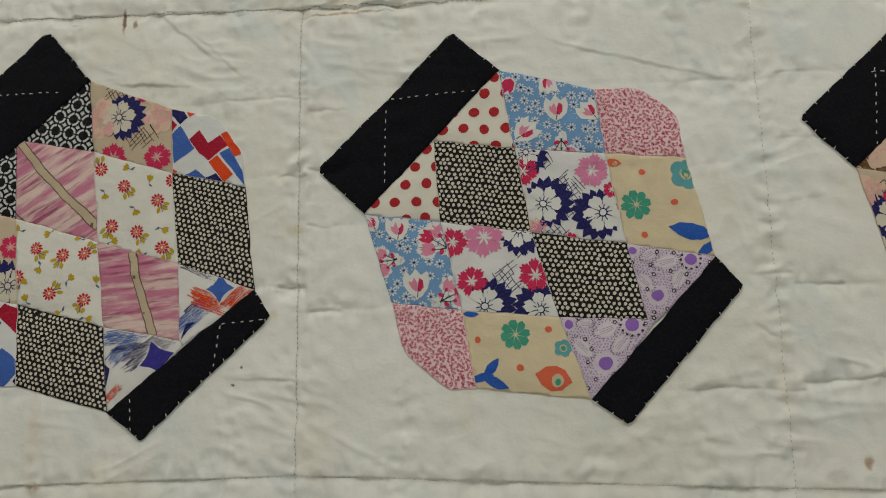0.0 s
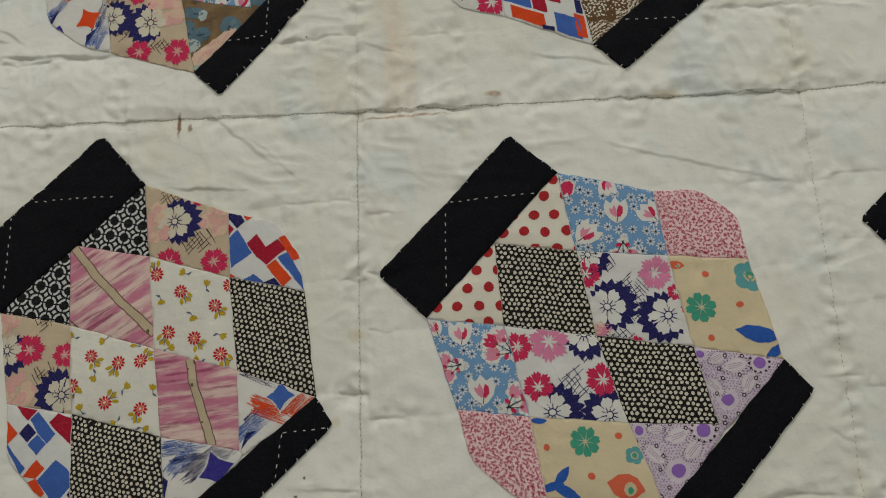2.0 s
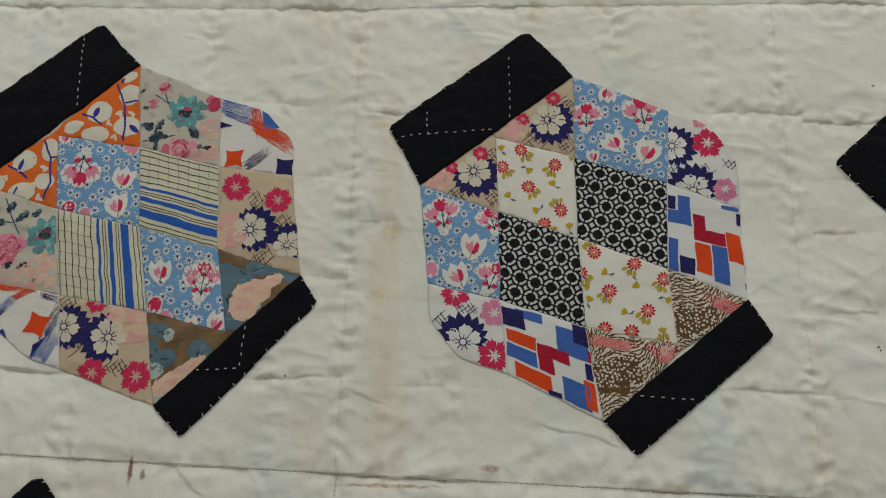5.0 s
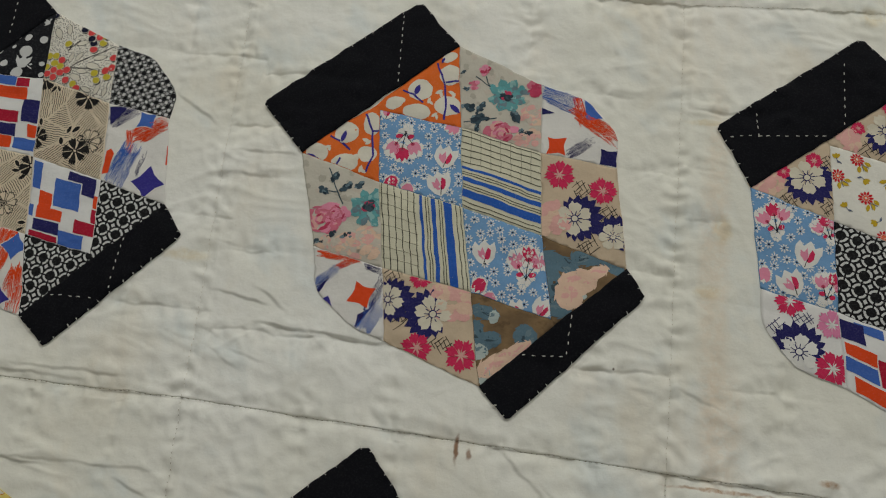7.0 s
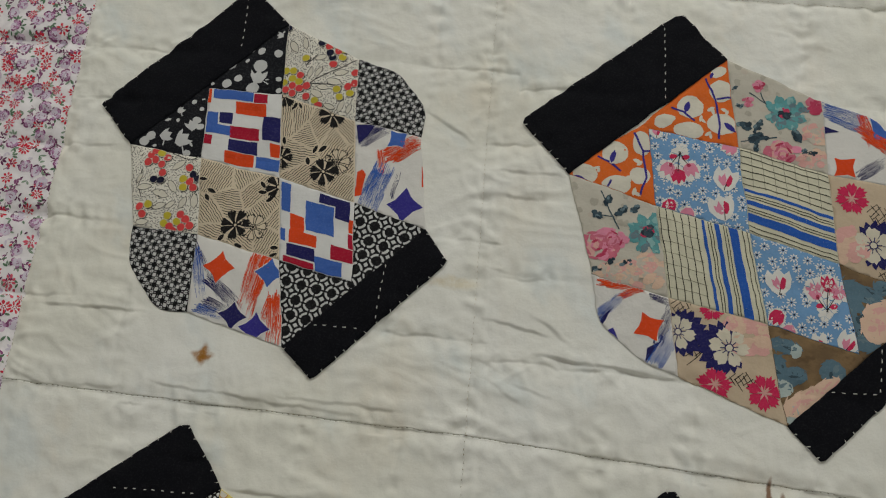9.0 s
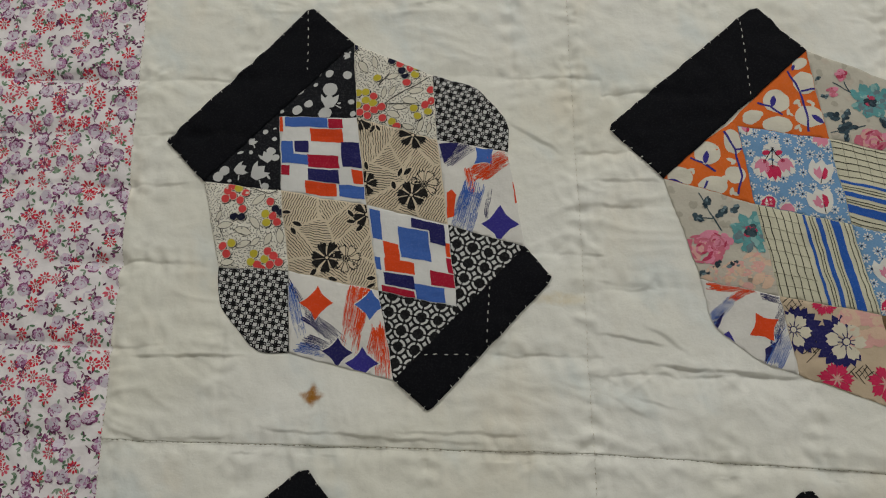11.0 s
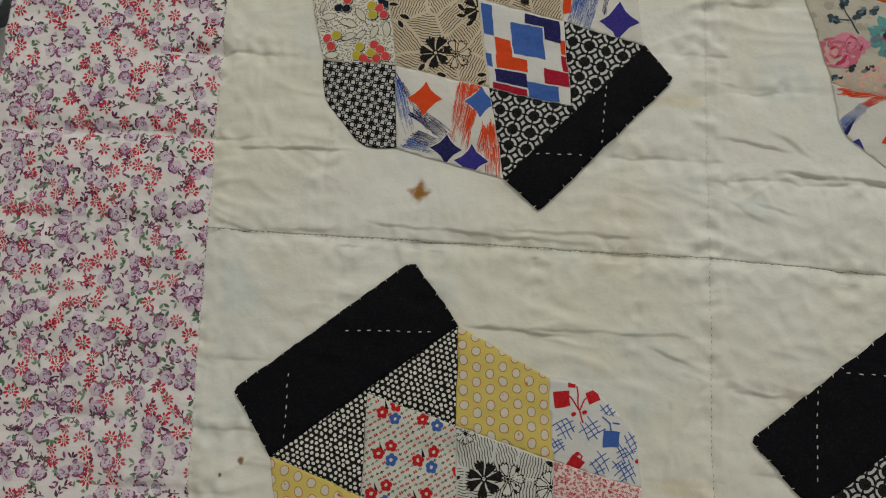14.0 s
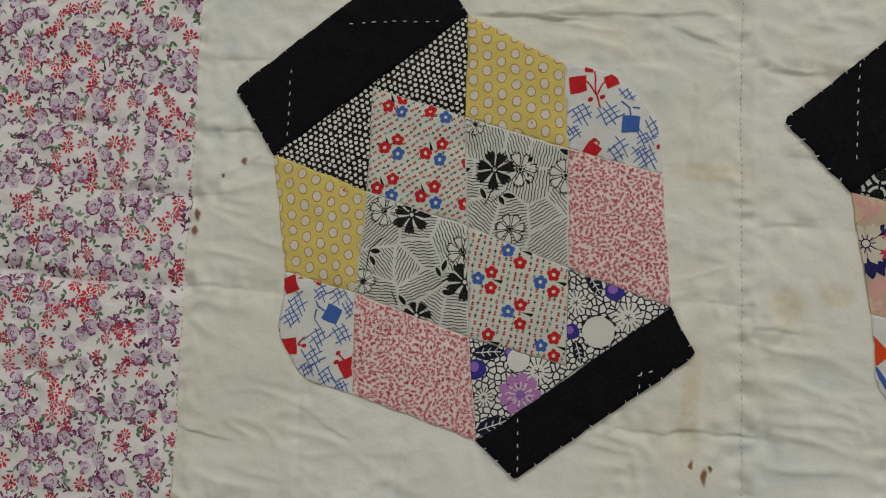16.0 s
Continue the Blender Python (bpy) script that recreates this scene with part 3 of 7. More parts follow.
INKS = dict(
    cream=(214, 206, 186), dotcream=(212, 204, 188), white=(226, 224, 218), ivory=(220, 214, 198), red=(196, 34, 42), dotred=(172, 40, 44), crimson=(168, 26, 52),
    orange=(222, 74, 30), coral=(222, 104, 74), blue=(66, 102, 178), navy=(38, 36, 92), deepnavy=(26, 28, 50),
    purple=(58, 52, 138), violet=(146, 104, 186), lilac=(188, 128, 190), pink=(222, 140, 164), rosepink=(220, 132, 168), raspberry=(204, 46, 88), blushpink=(222, 170, 162),
    teal=(70, 158, 132), bluegreen=(96, 162, 166), tealpetal=(98, 156, 158), slate=(62, 80, 90), slatedark=(46, 60, 70), paleteal=(140, 182, 180), roseground=(198, 188, 174), roseground2=(180, 174, 160), olive=(190, 160, 36), yellow=(196, 180, 58),
    black=(22, 22, 24), inkblack=(30, 28, 28), brown=(100, 74, 46), taupe=(126, 102, 74), bluegrey=(92, 118, 132), palegrey=(176, 188, 184), peach=(222, 190, 166),
    rose=(204, 110, 130), deeprose=(184, 62, 92), stripeblue=(44, 92, 178), linegrey=(52, 50, 42), faintgrey=(140, 136, 116), ringorange=(206, 116, 48), stemgrey=(96, 104, 128),
    vinered=(190, 58, 84), vinepink=(204, 56, 74), silver=(200, 200, 198), greyblue=(110, 130, 138), mauvedot=(172, 144, 180), darktick=(62, 52, 56), petalpale=(222, 212, 216),
    border_mauve=(190, 142, 180), border_plum=(148, 86, 128), border_lilac=(222, 196, 214), border_dark=(104, 54, 88), border_red=(212, 54, 72), border_crimson=(176, 34, 58), border_pink=(216, 92, 112), border_leaf=(96, 126, 98), border_sage=(140, 160, 138), border_stem=(112, 66, 92), border_pale=(218, 208, 220),
    berryred=(214, 72, 72), bandtan=(196, 178, 150), bandline=(108, 92, 70), straw=(206, 190, 154))


def turned(x, y, angle):
    c, s = math.cos(radians(angle)), math.sin(radians(angle))
    return x * c - y * s, x * s + y * c


def put(p, cx, cy, shape, turn, size, colour, layer):
    p.add([(cx + q[0], cy + q[1]) for q in (turned(x * size, y * size, turn) for x, y in shape)], colour, layer)


def disc(p, x, y, r, colour, layer=1, n=12, ry=None, turn=0.0, wobble=0.0):
    ry = r if ry is None else ry
    pts = []
    for k in range(n):
        a = 2 * math.pi * k / n
        w = 1 + random.uniform(-wobble, wobble)
        q = turned(r * w * math.cos(a), ry * w * math.sin(a), turn)
        pts.append((x + q[0], y + q[1]))
    p.add(pts, colour, layer)


def lens(p, x, y, length, width, turn, colour, layer=1):
    """A leaf shape about its middle."""
    h, w = length / 2, width / 2
    put(p, x, y, [(-h, 0), (-h * .55, -w * .75), (0, -w), (h * .5, -w * .8), (h, 0), (h * .5, w * .8), (0, w), (-h * .55, w * .75)], turn, 1, colour, layer)


def stroke(p, pts, width, colour, layer=2, taper=1.0):
    n = len(pts) - 1
    for k, (a, b) in enumerate(zip(pts, pts[1:])):
        ex, ey = b[0] - a[0], b[1] - a[1]
        d = math.hypot(ex, ey)
        if d < 1e-6:
            continue
        nx, ny = -ey / d, ex / d
        wa, wb = width / 2 * (1 + (taper - 1) * k / n), width / 2 * (1 + (taper - 1) * (k + 1) / n)
        o = 0.15 * width / d if n > 1 else 0
        p.add([(a[0] - ex * o + nx * wa, a[1] - ey * o + ny * wa), (a[0] - ex * o - nx * wa, a[1] - ey * o - ny * wa),
               (b[0] + ex * o - nx * wb, b[1] + ey * o - ny * wb), (b[0] + ex * o + nx * wb, b[1] + ey * o + ny * wb)], colour, layer)


def ragged(p, x, y, r, colour, layer, petals=6, turn=0.0, inner=0.3, jag=0.14, notch=0.5, fill=0.94):
    """A flower of wedge petals with saw-toothed ends."""
    step = 360 / petals
    for k in range(petals):
        a0 = turn + k * step
        pts = [turned(r * inner * 0.3, 0, a0)]
        rim = [(-.5, notch), (-.42, .84), (-.26, 1 - jag), (-.13, 1.0), (0, 1 - jag), (.13, 1.02), (.26, 1 - jag), (.42, .86), (.5, notch)]
        pts += [turned(r * q * random.uniform(.96, 1.04), 0, a0 + f * step * fill) for f, q in rim]
        p.add([(x + u, y + v) for u, v in pts], colour, layer)


def jagged_halo(p, x, y, r, colour, layer, turn, arc=200, teeth=13):
    """A crescent of teeth round one side of a flower."""
    for k in range(teeth):
        a0, a1 = turn - arc / 2 + arc * k / teeth, turn - arc / 2 + arc * (k + 1) / teeth
        grow = 1.0 + 0.46 * math.sin(math.pi * (k + .5) / teeth)
        pts = [turned(r * 0.45, 0, a0), turned(r * grow * .93, 0, a0), turned(r * grow * 1.12, 0, (a0 + a1) / 2), turned(r * grow * .9, 0, a1), turned(r * 0.45, 0, a1)]
        p.add([(x + u, y + v) for u, v in pts], colour, layer)


def cross_hatch(p, x, y, w, h, colour, layer=2, pitch=2.5, turn=40, width=0.42):
    """Loose pen hatching in an uneven patch."""
    for side in (turn, turn + 82):
        n = int((w + h) / 2 / pitch) + 1
        for k in range(-n, n + 1):
            slide = random.uniform(-.3, .3) * w
            ox, oy = turned(slide, k * pitch * random.uniform(.8, 1.2), side)
            if (ox / w * 2) ** 2 + (oy / h * 2) ** 2 > 1.5:
                continue
            ex, ey = turned(random.uniform(.25, .5) * (w + h) / 2, 0, side + random.uniform(-7, 7))
            stroke(p, [(x + ox - ex, y + oy - ey), (x + ox + ex, y + oy + ey)], width, colour, layer)


# how each block is drawn out of true by its sewing: shift in millimetres per 100 mm across, per 100 mm up, and at its middle
DRAWN = dict(
    b=((-1.33, -0.39), (-0.12, -1.43), (-1.43, 0.58)),
    a=((-1.03, 0.87), (-0.39, 0.01), (2.43, 0.51)),
    r=((1.12, -1.57), (0.44, 0.54), (1.12, 0.67)),
    s=((0.54, 0.54), (0.89, 0.56), (-0.31, 0.37)),
    l=((-1.45, 1.10), (0.26, -0.82), (0.74, -0.69)),
    y=((0.81, -2.06), (-0.10, -1.38), (-0.76, 0.61)))


def marks(p, key):
    """The placed motifs of one patch, moved to its block; empty where the print is a plain repeat."""
    cx, cy = p.origin
    (ax, ay), (bx, by), (ox, oy) = DRAWN.get(key[0], ((0, 0), (0, 0), (0, 0)))

    def there(x, y):
        return cx + x + (ax * x + bx * y) / 100 + ox, cy + y + (ay * x + by * y) / 100 + oy

    def moved(e):
        if isinstance(e[0], tuple):
            return tuple(there(q[0], q[1]) if isinstance(q, tuple) else q for q in e)
        return (*there(e[0], e[1]), *e[2:])

    found = MARKS.get(key, {})
    return lambda name: [moved(e) for e in found.get(name, [])]


def scatter(p, pitch, jitter=0.35, turn=None, stagger=True):
    """Places on a jittered lattice over the piece, turned with it."""
    turn = p.right if turn is None else turn
    xs, ys = [q[0] for q in p.outline], [q[1] for q in p.outline]
    mx, my = sum(xs) / len(xs), sum(ys) / len(ys)
    reach = int(max(max(xs) - min(xs), max(ys) - min(ys)) / pitch) + 2
    out = []
    for j in range(-reach, reach + 1):
        for i in range(-reach, reach + 1):
            u = (i + (0.5 if stagger and j % 2 else 0)) * pitch + random.uniform(-jitter, jitter) * pitch
            v = j * pitch * (0.866 if stagger else 1) + random.uniform(-jitter, jitter) * pitch
            x, y = turned(u, v, turn)
            if p.inside(mx + x, my + y, pitch * 0.6):
                out.append((mx + x, my + y))
    return out


def clear_of(x, y, taken, gap):
    return all((x - a) ** 2 + (y - b) ** 2 > (gap + r) ** 2 for a, b, r in taken)


def cells_of(p, seeds):
    """The part of the piece nearest to each seed."""
    for i, a in enumerate(seeds):
        poly = list(p.outline)
        for j, b in enumerate(seeds):
            if i != j and abs(a[0] - b[0]) + abs(a[1] - b[1]) < 60:
                nx, ny = b[0] - a[0], b[1] - a[1]
                poly = half_plane(poly, nx, ny, (b[0] ** 2 - a[0] ** 2 + b[1] ** 2 - a[1] ** 2) / 2)
                if len(poly) < 3:
                    break
        if len(poly) > 2:
            yield i, poly


def shrunk(poly, by):
    return clip(poly, edge_planes(ccw(poly), by))


# ---- the fabrics: each draws its print on a piece and gives its base cloth and a label


def black_dots(p, key):
    tone = "white" if key[0] == "y" else "dotcream"
    for x, y in scatter(p, 3.15, 0.13):
        disc(p, x, y, 1.04, tone, 1, 8, wobble=0.08)
    return cotton("dots_black", (30, 27, 25)), "black cotton patch with small cream dots"


def red_dots(p, key):
    for x, y in scatter(p, 12.6, 0.05, p.right + 8):
        disc(p, x, y, 3.15, "dotred", 1, 16, wobble=0.02)
    return cotton("dots_cream", (230, 223, 208)), "cream cotton patch with large red dots"


def tulip(p, x, y, turn, s, layer=3):
    put(p, x, y, [(-3, -4.5), (-5.6, -1), (-5.8, 2.5), (-4.6, 5.6), (-2.6, 3.4), (-0.3, 6.4), (2.2, 3.6), (4.8, 5.4), (5.6, 1.5), (4.6, -2.5), (2.4, -5.4), (0, -6.6)], turn, s, "white", layer)
    put(p, x, y, [(-.6, -3.6), (-3, -1.4), (-3.4, 1.2), (-2, .4), (-.9, 2.8), (.2, 0), (.5, -2.6)], turn, s, "pink", layer + 1)
    put(p, x, y, [(.3, -3.4), (.5, 0), (1.4, 2.6), (2.9, 1.2), (2.8, -1.6), (1.6, -3.4)], turn, s, "raspberry", layer + 1)
    stroke(p, [(x + turned(0, -6, turn)[0] * s, y + turned(0, -6, turn)[1] * s), (x + turned(.6, -2, turn)[0] * s, y + turned(.6, -2, turn)[1] * s)], .5, "inkblack", layer + 2)


def bud(p, x, y, turn, s, colour, layer):
    put(p, x, y, [(-2.6, -2.8), (-3.8, .5), (-3.2, 3.4), (-1.6, 2), (-.4, 4.4), (.9, 2.2), (2.6, 3.6), (3.7, .6), (2.4, -2.8), (0, -4)], turn, s, colour, layer)


def bouquet(p, x, y, turn, s):
    for dx, dy, r in ((-5, 3, 6.4), (5.4, 3.4, 6.2), (0.5, 6, 6), (0, -5, 5), (-1, -9, 3.2)):
        u, v = turned(dx * s, dy * s, turn)
        ragged(p, x + u, y + v, r * s, "white", 3, 7, random.uniform(0, 50), notch=.82)
    for dx, dy, a, colour in ((-5.4, 2.4, 25, "pink"), (5.4, 3, -30, "pink"), (0.4, 6.4, 0, "raspberry")):
        u, v = turned(dx * s, dy * s, turn)
        bud(p, x + u, y + v, turn + a, s, colour, 4)
        du, dv = turned(0, -2.6 * s, turn + a)
        disc(p, x + u + du, y + v + dv, 1.1 * s, "deeprose", 5, 7)
        stroke(p, [(x + u + du, y + v + dv), (x + turned(-dx * .1, -7 * s, turn)[0], y + turned(-dx * .1, -7 * s, turn)[1])], .5, "inkblack", 5)
    for dx in (-3, 3):
        u, v = turned(dx * s, -4.2 * s, turn)
        disc(p, x + u, y + v, 1.9 * s, "raspberry", 4, 8, 1.3 * s, turn + 20)
    for dx in (-2, 1, 3):
        u, v = turned(dx * s, 1.5 * s, turn)
        stroke(p, [(x + u, y + v), (x + u + turned(.5, 3, turn)[0], y + v + turned(.5, 3, turn)[1])], .35, "deeprose", 5)


def blue_tulips(p, key):
    m = marks(p, key)
    taken = []
    for x, y, a, s in m("tulip"):
        tulip(p, x, y, a, s * 1.28)
        taken.append((x, y, 6 * s))
    for x, y, a, s in m("bouquet"):
        bouquet(p, x, y, a, s * 1.12)
        taken.append((x, y, 10 * s))
    for x, y, kind in m("scrap"):
        ragged(p, x, y, 6, "white", 3, 6, 20, notch=.85)
        bud(p, x, y, 150, 1.2, "raspberry" if kind else "pink", 4)
        taken.append((x, y, 5))
    for x, y in scatter(p, 7.6, 0.2):
        if not clear_of(x, y, taken, 1.2):
            continue
        a0 = random.uniform(0, 45)
        for k in range(8):
            u, v = turned(1.9, 0, a0 + k * 45)
            lens(p, x + u, y + v, 2.1, .95, a0 + k * 45, "white", 1)
        disc(p, x, y, .62, "deepnavy", 2, 6)
    for x, y in scatter(p, 3.6, 0.4):
        if clear_of(x, y, taken, .6) and random.random() < .35:
            lens(p, x, y, 1.2, .6, random.uniform(0, 180), "white", 1)
    return cotton("tulip_base", (116, 158, 200)), "light blue cotton patch with white daisies and pink tulips"


def pink_vine(p, key):
    tone = "vinered" if key[0] == "b" else "vinepink"
    for x, y in scatter(p, 2.15, 0.34):
        a = random.uniform(0, 360)
        u, v = turned(.8, 0, a)
        stroke(p, [(x - u, y - v), (x + u, y + v)], .2, tone, 1)
        for f, side in ((-.5, 55), (.0, -55), (.5, 55), (1.0, 0)):
            du, dv = turned(.5, 0, a + side)
            lens(p, x + u * f + du, y + v * f + dv, random.uniform(.65, .95), .45, a + side, tone, 1)
    base = cotton("vine_pink", (240, 210, 212)) if key[0] == "b" else cotton("vine_pale", (238, 222, 218))
    return base, "pink cotton patch with a tiny red vine print"


def big_flower(p, x, y, s, side, petal):
    jagged_halo(p, x, y, 11.6 * s, "navy", 2, side, 245, 13)
    ragged(p, x, y, 11.4 * s, petal, 3, 6, random.uniform(0, 60), jag=.1, notch=.62, fill=.96)
    for k in range(10):
        u, v = turned(1, 0, k * 36 + 10)
        stroke(p, [(x + u * 2.3 * s, y + v * 2.3 * s), (x + u * 5 * s, y + v * 5 * s)], .55, "navy", 4)
    disc(p, x, y, 2.5 * s, "navy", 4, 12)
    disc(p, x, y, 1.85 * s, petal, 5, 12)


def pink_flower(p, x, y, s, tone, heart):
    ragged(p, x, y, 9.4 * s, tone, 3, 7, random.uniform(0, 50), jag=.18, notch=.6, fill=1.0)
    for k in range(6):
        lens(p, x + turned(1.9 * s, 0, k * 60)[0], y + turned(1.7 * s, 0, k * 60)[1], 4.2 * s, 1.0 * s, k * 60, heart, 4)


def dabs(p, x, y, rx, ry, turn, tones, n, layer, size=0.34):
    """A painted form: many small overlapping touches of a few tones inside an ellipse."""
    for k in range(n):
        t, f = random.uniform(0, 2 * math.pi), math.sqrt(random.uniform(0, .8))
        u, v = turned(rx * f * math.cos(t), ry * f * math.sin(t), turn)
        w = ry * size * random.uniform(.6, 1.3)
        disc(p, x + u, y + v, w * random.uniform(1, 1.7), random.choice(tones), layer + (k % 3), 8, w, turn + random.uniform(-25, 25), .18)


def soft_blush(p, x, y, r, tone):
    dabs(p, x, y, r, r * .9, random.uniform(0, 90), (tone, tone, "peach"), 34, 1, .24)


def flower_cloth(p, key, petal):
    m = marks(p, key)
    for x, y, r in m("blush"):
        soft_blush(p, x, y, r, "blushpink" if petal == "cream" else "pink")
    for x, y, w, h in m("hatch"):
        cross_hatch(p, x, y, w, h, "inkblack" if petal == "cream" else "navy", 1)
    for x, y, s, side in m("big"):
        big_flower(p, x, y, s, side, petal)
    for x, y, s in m("pink"):
        pink_flower(p, x, y, s, "raspberry", "blushpink" if petal == "cream" else "white")
    for x, y, s in m("rose"):
        pink_flower(p, x, y, s, "rosepink", "white")


def tan_flowers(p, key):
    flower_cloth(p, key, "cream")
    return cotton("flowers_tan", (202, 182, 156)), "tan cotton patch with cream, navy and pink flowers"


def navy_flowers(p, key):
    flower_cloth(p, key, "white")
    return cotton("flowers_white", (224, 222, 218)), "white cotton patch with navy and pink flowers"


def beige_clover(p, key):
    m = marks(p, key)
    for x, y, r in m("clover"):
        ragged(p, x, y, r, "teal", 1, 8, 10, jag=.03, notch=.72, fill=1.0)
    for x, y, r in m("dot"):
        disc(p, x, y, r, "coral", 1, 12)
    for x, y, r in m("teal"):
        for k in range(5):
            u, v = turned(r * .55, 0, k * 72)
            disc(p, x + u, y + v, r * .5, "bluegreen", 1, 12)
        disc(p, x, y, r * .42, "straw", 2, 10)
        disc(p, x, y, r * .28, "teal", 3, 10)
    for x, y, n, a in m("leaf"):
        lens(p, x, y, n, n * .36, a, "stripeblue", 1)
    for x, y, w, h in m("coral"):
        lens(p, x, y, w, h, -15, "coral", 1)
        disc(p, x + w * .1, y - h * .1, h * .26, "straw", 2, 10)
        disc(p, x + w * .1, y - h * .15, h * .13, "teal", 3, 8)
    return cotton("clover_beige", (222, 205, 170)), "beige cotton twill patch with teal clovers and blue leaves"


def lavender(p, key):
    m = marks(p, key)
    taken = []
    for x, y, n, a in m("wing"):
        for k in range(22):
            t = k / 22 * 2 * math.pi
            u, v = turned(n * .52 * math.cos(t), n * .30 * math.sin(t), a)
            stroke(p, [(x + u, y + v), (x + u * 1.16, y + v * 1.16)], .38, "darktick", 2)
        lens(p, x, y, n, n * .5, a, "petalpale", 1)
        for k in (-1, 0, 1):
            stroke(p, [(x + turned(-n * .3, k * 1.2, a)[0], y + turned(-n * .3, k * 1.2, a)[1]), (x + turned(n * .3, k * .9, a)[0], y + turned(n * .3, k * .9, a)[1])], .3, "mauvedot", 2)
        taken.append((x, y, n * .3))
    for x, y, r, ring in m("eye"):
        disc(p, x, y, r * .82, "violet", 3, 12, wobble=.06)
        for k in range(12):
            u, v = turned(r * 1.35, 0, k * 30)
            if ring:
                disc(p, x + u, y + v, .75, "darktick", 3, 7)
            else:
                lens(p, x + u, y + v, 2, .6, k * 30, "petalpale", 2)
        taken.append((x, y, r * 1.3))
    for x, y in scatter(p, 1.75, 0.2):
        if clear_of(x, y, taken, .4):
            disc(p, x, y, .5, "mauvedot", 1, 6)
    for x, y in scatter(p, 9, 0.4):
        if clear_of(x, y, taken, .4):
            disc(p, x, y, 1.4, "darktick", 2, 5)
            disc(p, x, y, .6, "petalpale", 3, 6)
    return cotton("lavender_base", (216, 202, 214)), "lavender cotton patch with dotted purple daisies"


def black_rings(p, key):
    pitch = 9.9
    for x, y in scatter(p, pitch, 0.0, p.right, False):
        for k in range(4):
            arc = [turned(4.55, 0, p.right + 8 + k * 90 + f * 74 / 5) for f in range(6)]
            arc += [turned(3.15, 0, p.right + 8 + k * 90 + f * 74 / 5) for f in range(5, -1, -1)]
            for f in range(5):
                p.add([(x + a[0], y + a[1]) for a in (arc[f], arc[f + 1], arc[10 - f], arc[11 - f])], "silver", 1)
        u, v = turned(pitch / 2, pitch / 2, p.right)
        put(p, x + u, y + v, [(-1, -1), (1, -1), (1, 1), (-1, 1)], p.right + 45, 1.15, "silver", 1)
    return cotton("rings_black", (23, 23, 25)), "black cotton patch with white broken rings"


def building_blocks(p, key):
    m = marks(p, key)
    for tone in ("blue", "navy", "crimson", "orange"):
        for poly in m(tone):
            p.add(list(poly), tone, 2 if tone == "navy" else 1)
    return cotton("blocks_white", (224, 223, 220)), "white cotton patch with red, orange and blue oblongs"


def mauve_brush(p, key):
    m = marks(p, key)
    for line in m("band"):
        stroke(p, line, 6.0, "bandline", 1)
        stroke(p, line, 4.7, "bandtan", 2)
    for line in m("line"):
        stroke(p, line, .8, "bandline", 2)
    turn = 32 if key.endswith("11") else 6
    return brushed_cloth("mauve" + key[1], (224, 198, 188), (196, 122, 146), (144, 58, 94), turn), "mauve and cream brush-printed cotton patch with a tan band"


def red_sprigs(p, key):
    m = marks(p, key)
    for x, y in m("red"):
        a = random.uniform(0, 360)
        for k in range(11):
            u, v = turned(3.2, 0, a + k * 360 / 11)
            lens(p, x + u, y + v, 3.0, 1.5, a + k * 360 / 11, "red", 1)
        disc(p, x, y, 1.8, "coral", 2, 9)
        disc(p, x, y, .85, "ivory", 3, 7)
        b = random.choice((-50, -120, 40, 120))
        for d, n in ((-32, 3.4), (28, 3.4), (0, 4.4)):
            u, v = turned(6.6, 0, b + d)
            lens(p, x + u, y + v, n * 1.4, 2.6, b + d + random.uniform(-30, 30), "olive", 1)
        for d in (-14, 14):
            stroke(p, [(x + turned(3.4, 0, b)[0], y + turned(3.4, 0, b)[1]), (x + turned(8.4, 0, b + d)[0], y + turned(8.4, 0, b + d)[1])], .45, "stemgrey", 2)
    for x, y in m("bud"):
        b = random.uniform(0, 360)
        for d in (-38, 0, 38):
            u, v = turned(1.4, 0, b + d)
            lens(p, x + u, y + v, 4.4, 2.3, b + d, "olive", 1)
        stroke(p, [(x, y), (x + turned(3.4, 0, b + 190)[0], y + turned(3.4, 0, b + 190)[1]), (x + turned(5, 0, b + 215)[0], y + turned(5, 0, b + 215)[1])], .4, "stemgrey", 2)
        u, v = turned(3, 1.4, b + 180)
        lens(p, x + u, y + v, 2.8, .9, b + 60, "stemgrey", 1)
    return cotton("sprigs_white", (228, 225, 214)), "white cotton patch with small red flowers and yellow sprigs"


def sweep(p, a, b, colour, width):
    """Dry-brush lines from a to b, broken and fraying at the ends."""
    dx, dy = b[0] - a[0], b[1] - a[1]
    n = math.hypot(dx, dy)
    nx, ny = -dy / n, dx / n
    for k in range(int(width / .44)):
        o = (k + random.uniform(-.4, .4)) * .44 - width / 2
        s, e = random.uniform(-.12, .15), random.uniform(.8, 1.25)
        bow = 1.6 * math.sin(k * .12)
        f = s
        while f < e - .05:
            g = min(e, f + random.uniform(.12, .75) * (1.3 - .6 * f))
            pts = [(a[0] + dx * q + nx * (o + bow * q * (1 - q)), a[1] + dy * q + ny * (o + bow * q * (1 - q))) for q in (f, (f + g) / 2, g)]
            stroke(p, pts, random.uniform(*((.30, .58) if colour == "orange" else (.2, .42))) * (1.15 - .35 * f), colour, random.choice((1, 2)), taper=.35)
            f = g + random.uniform(.01, .07) * (1 + 2 * max(f, 0))


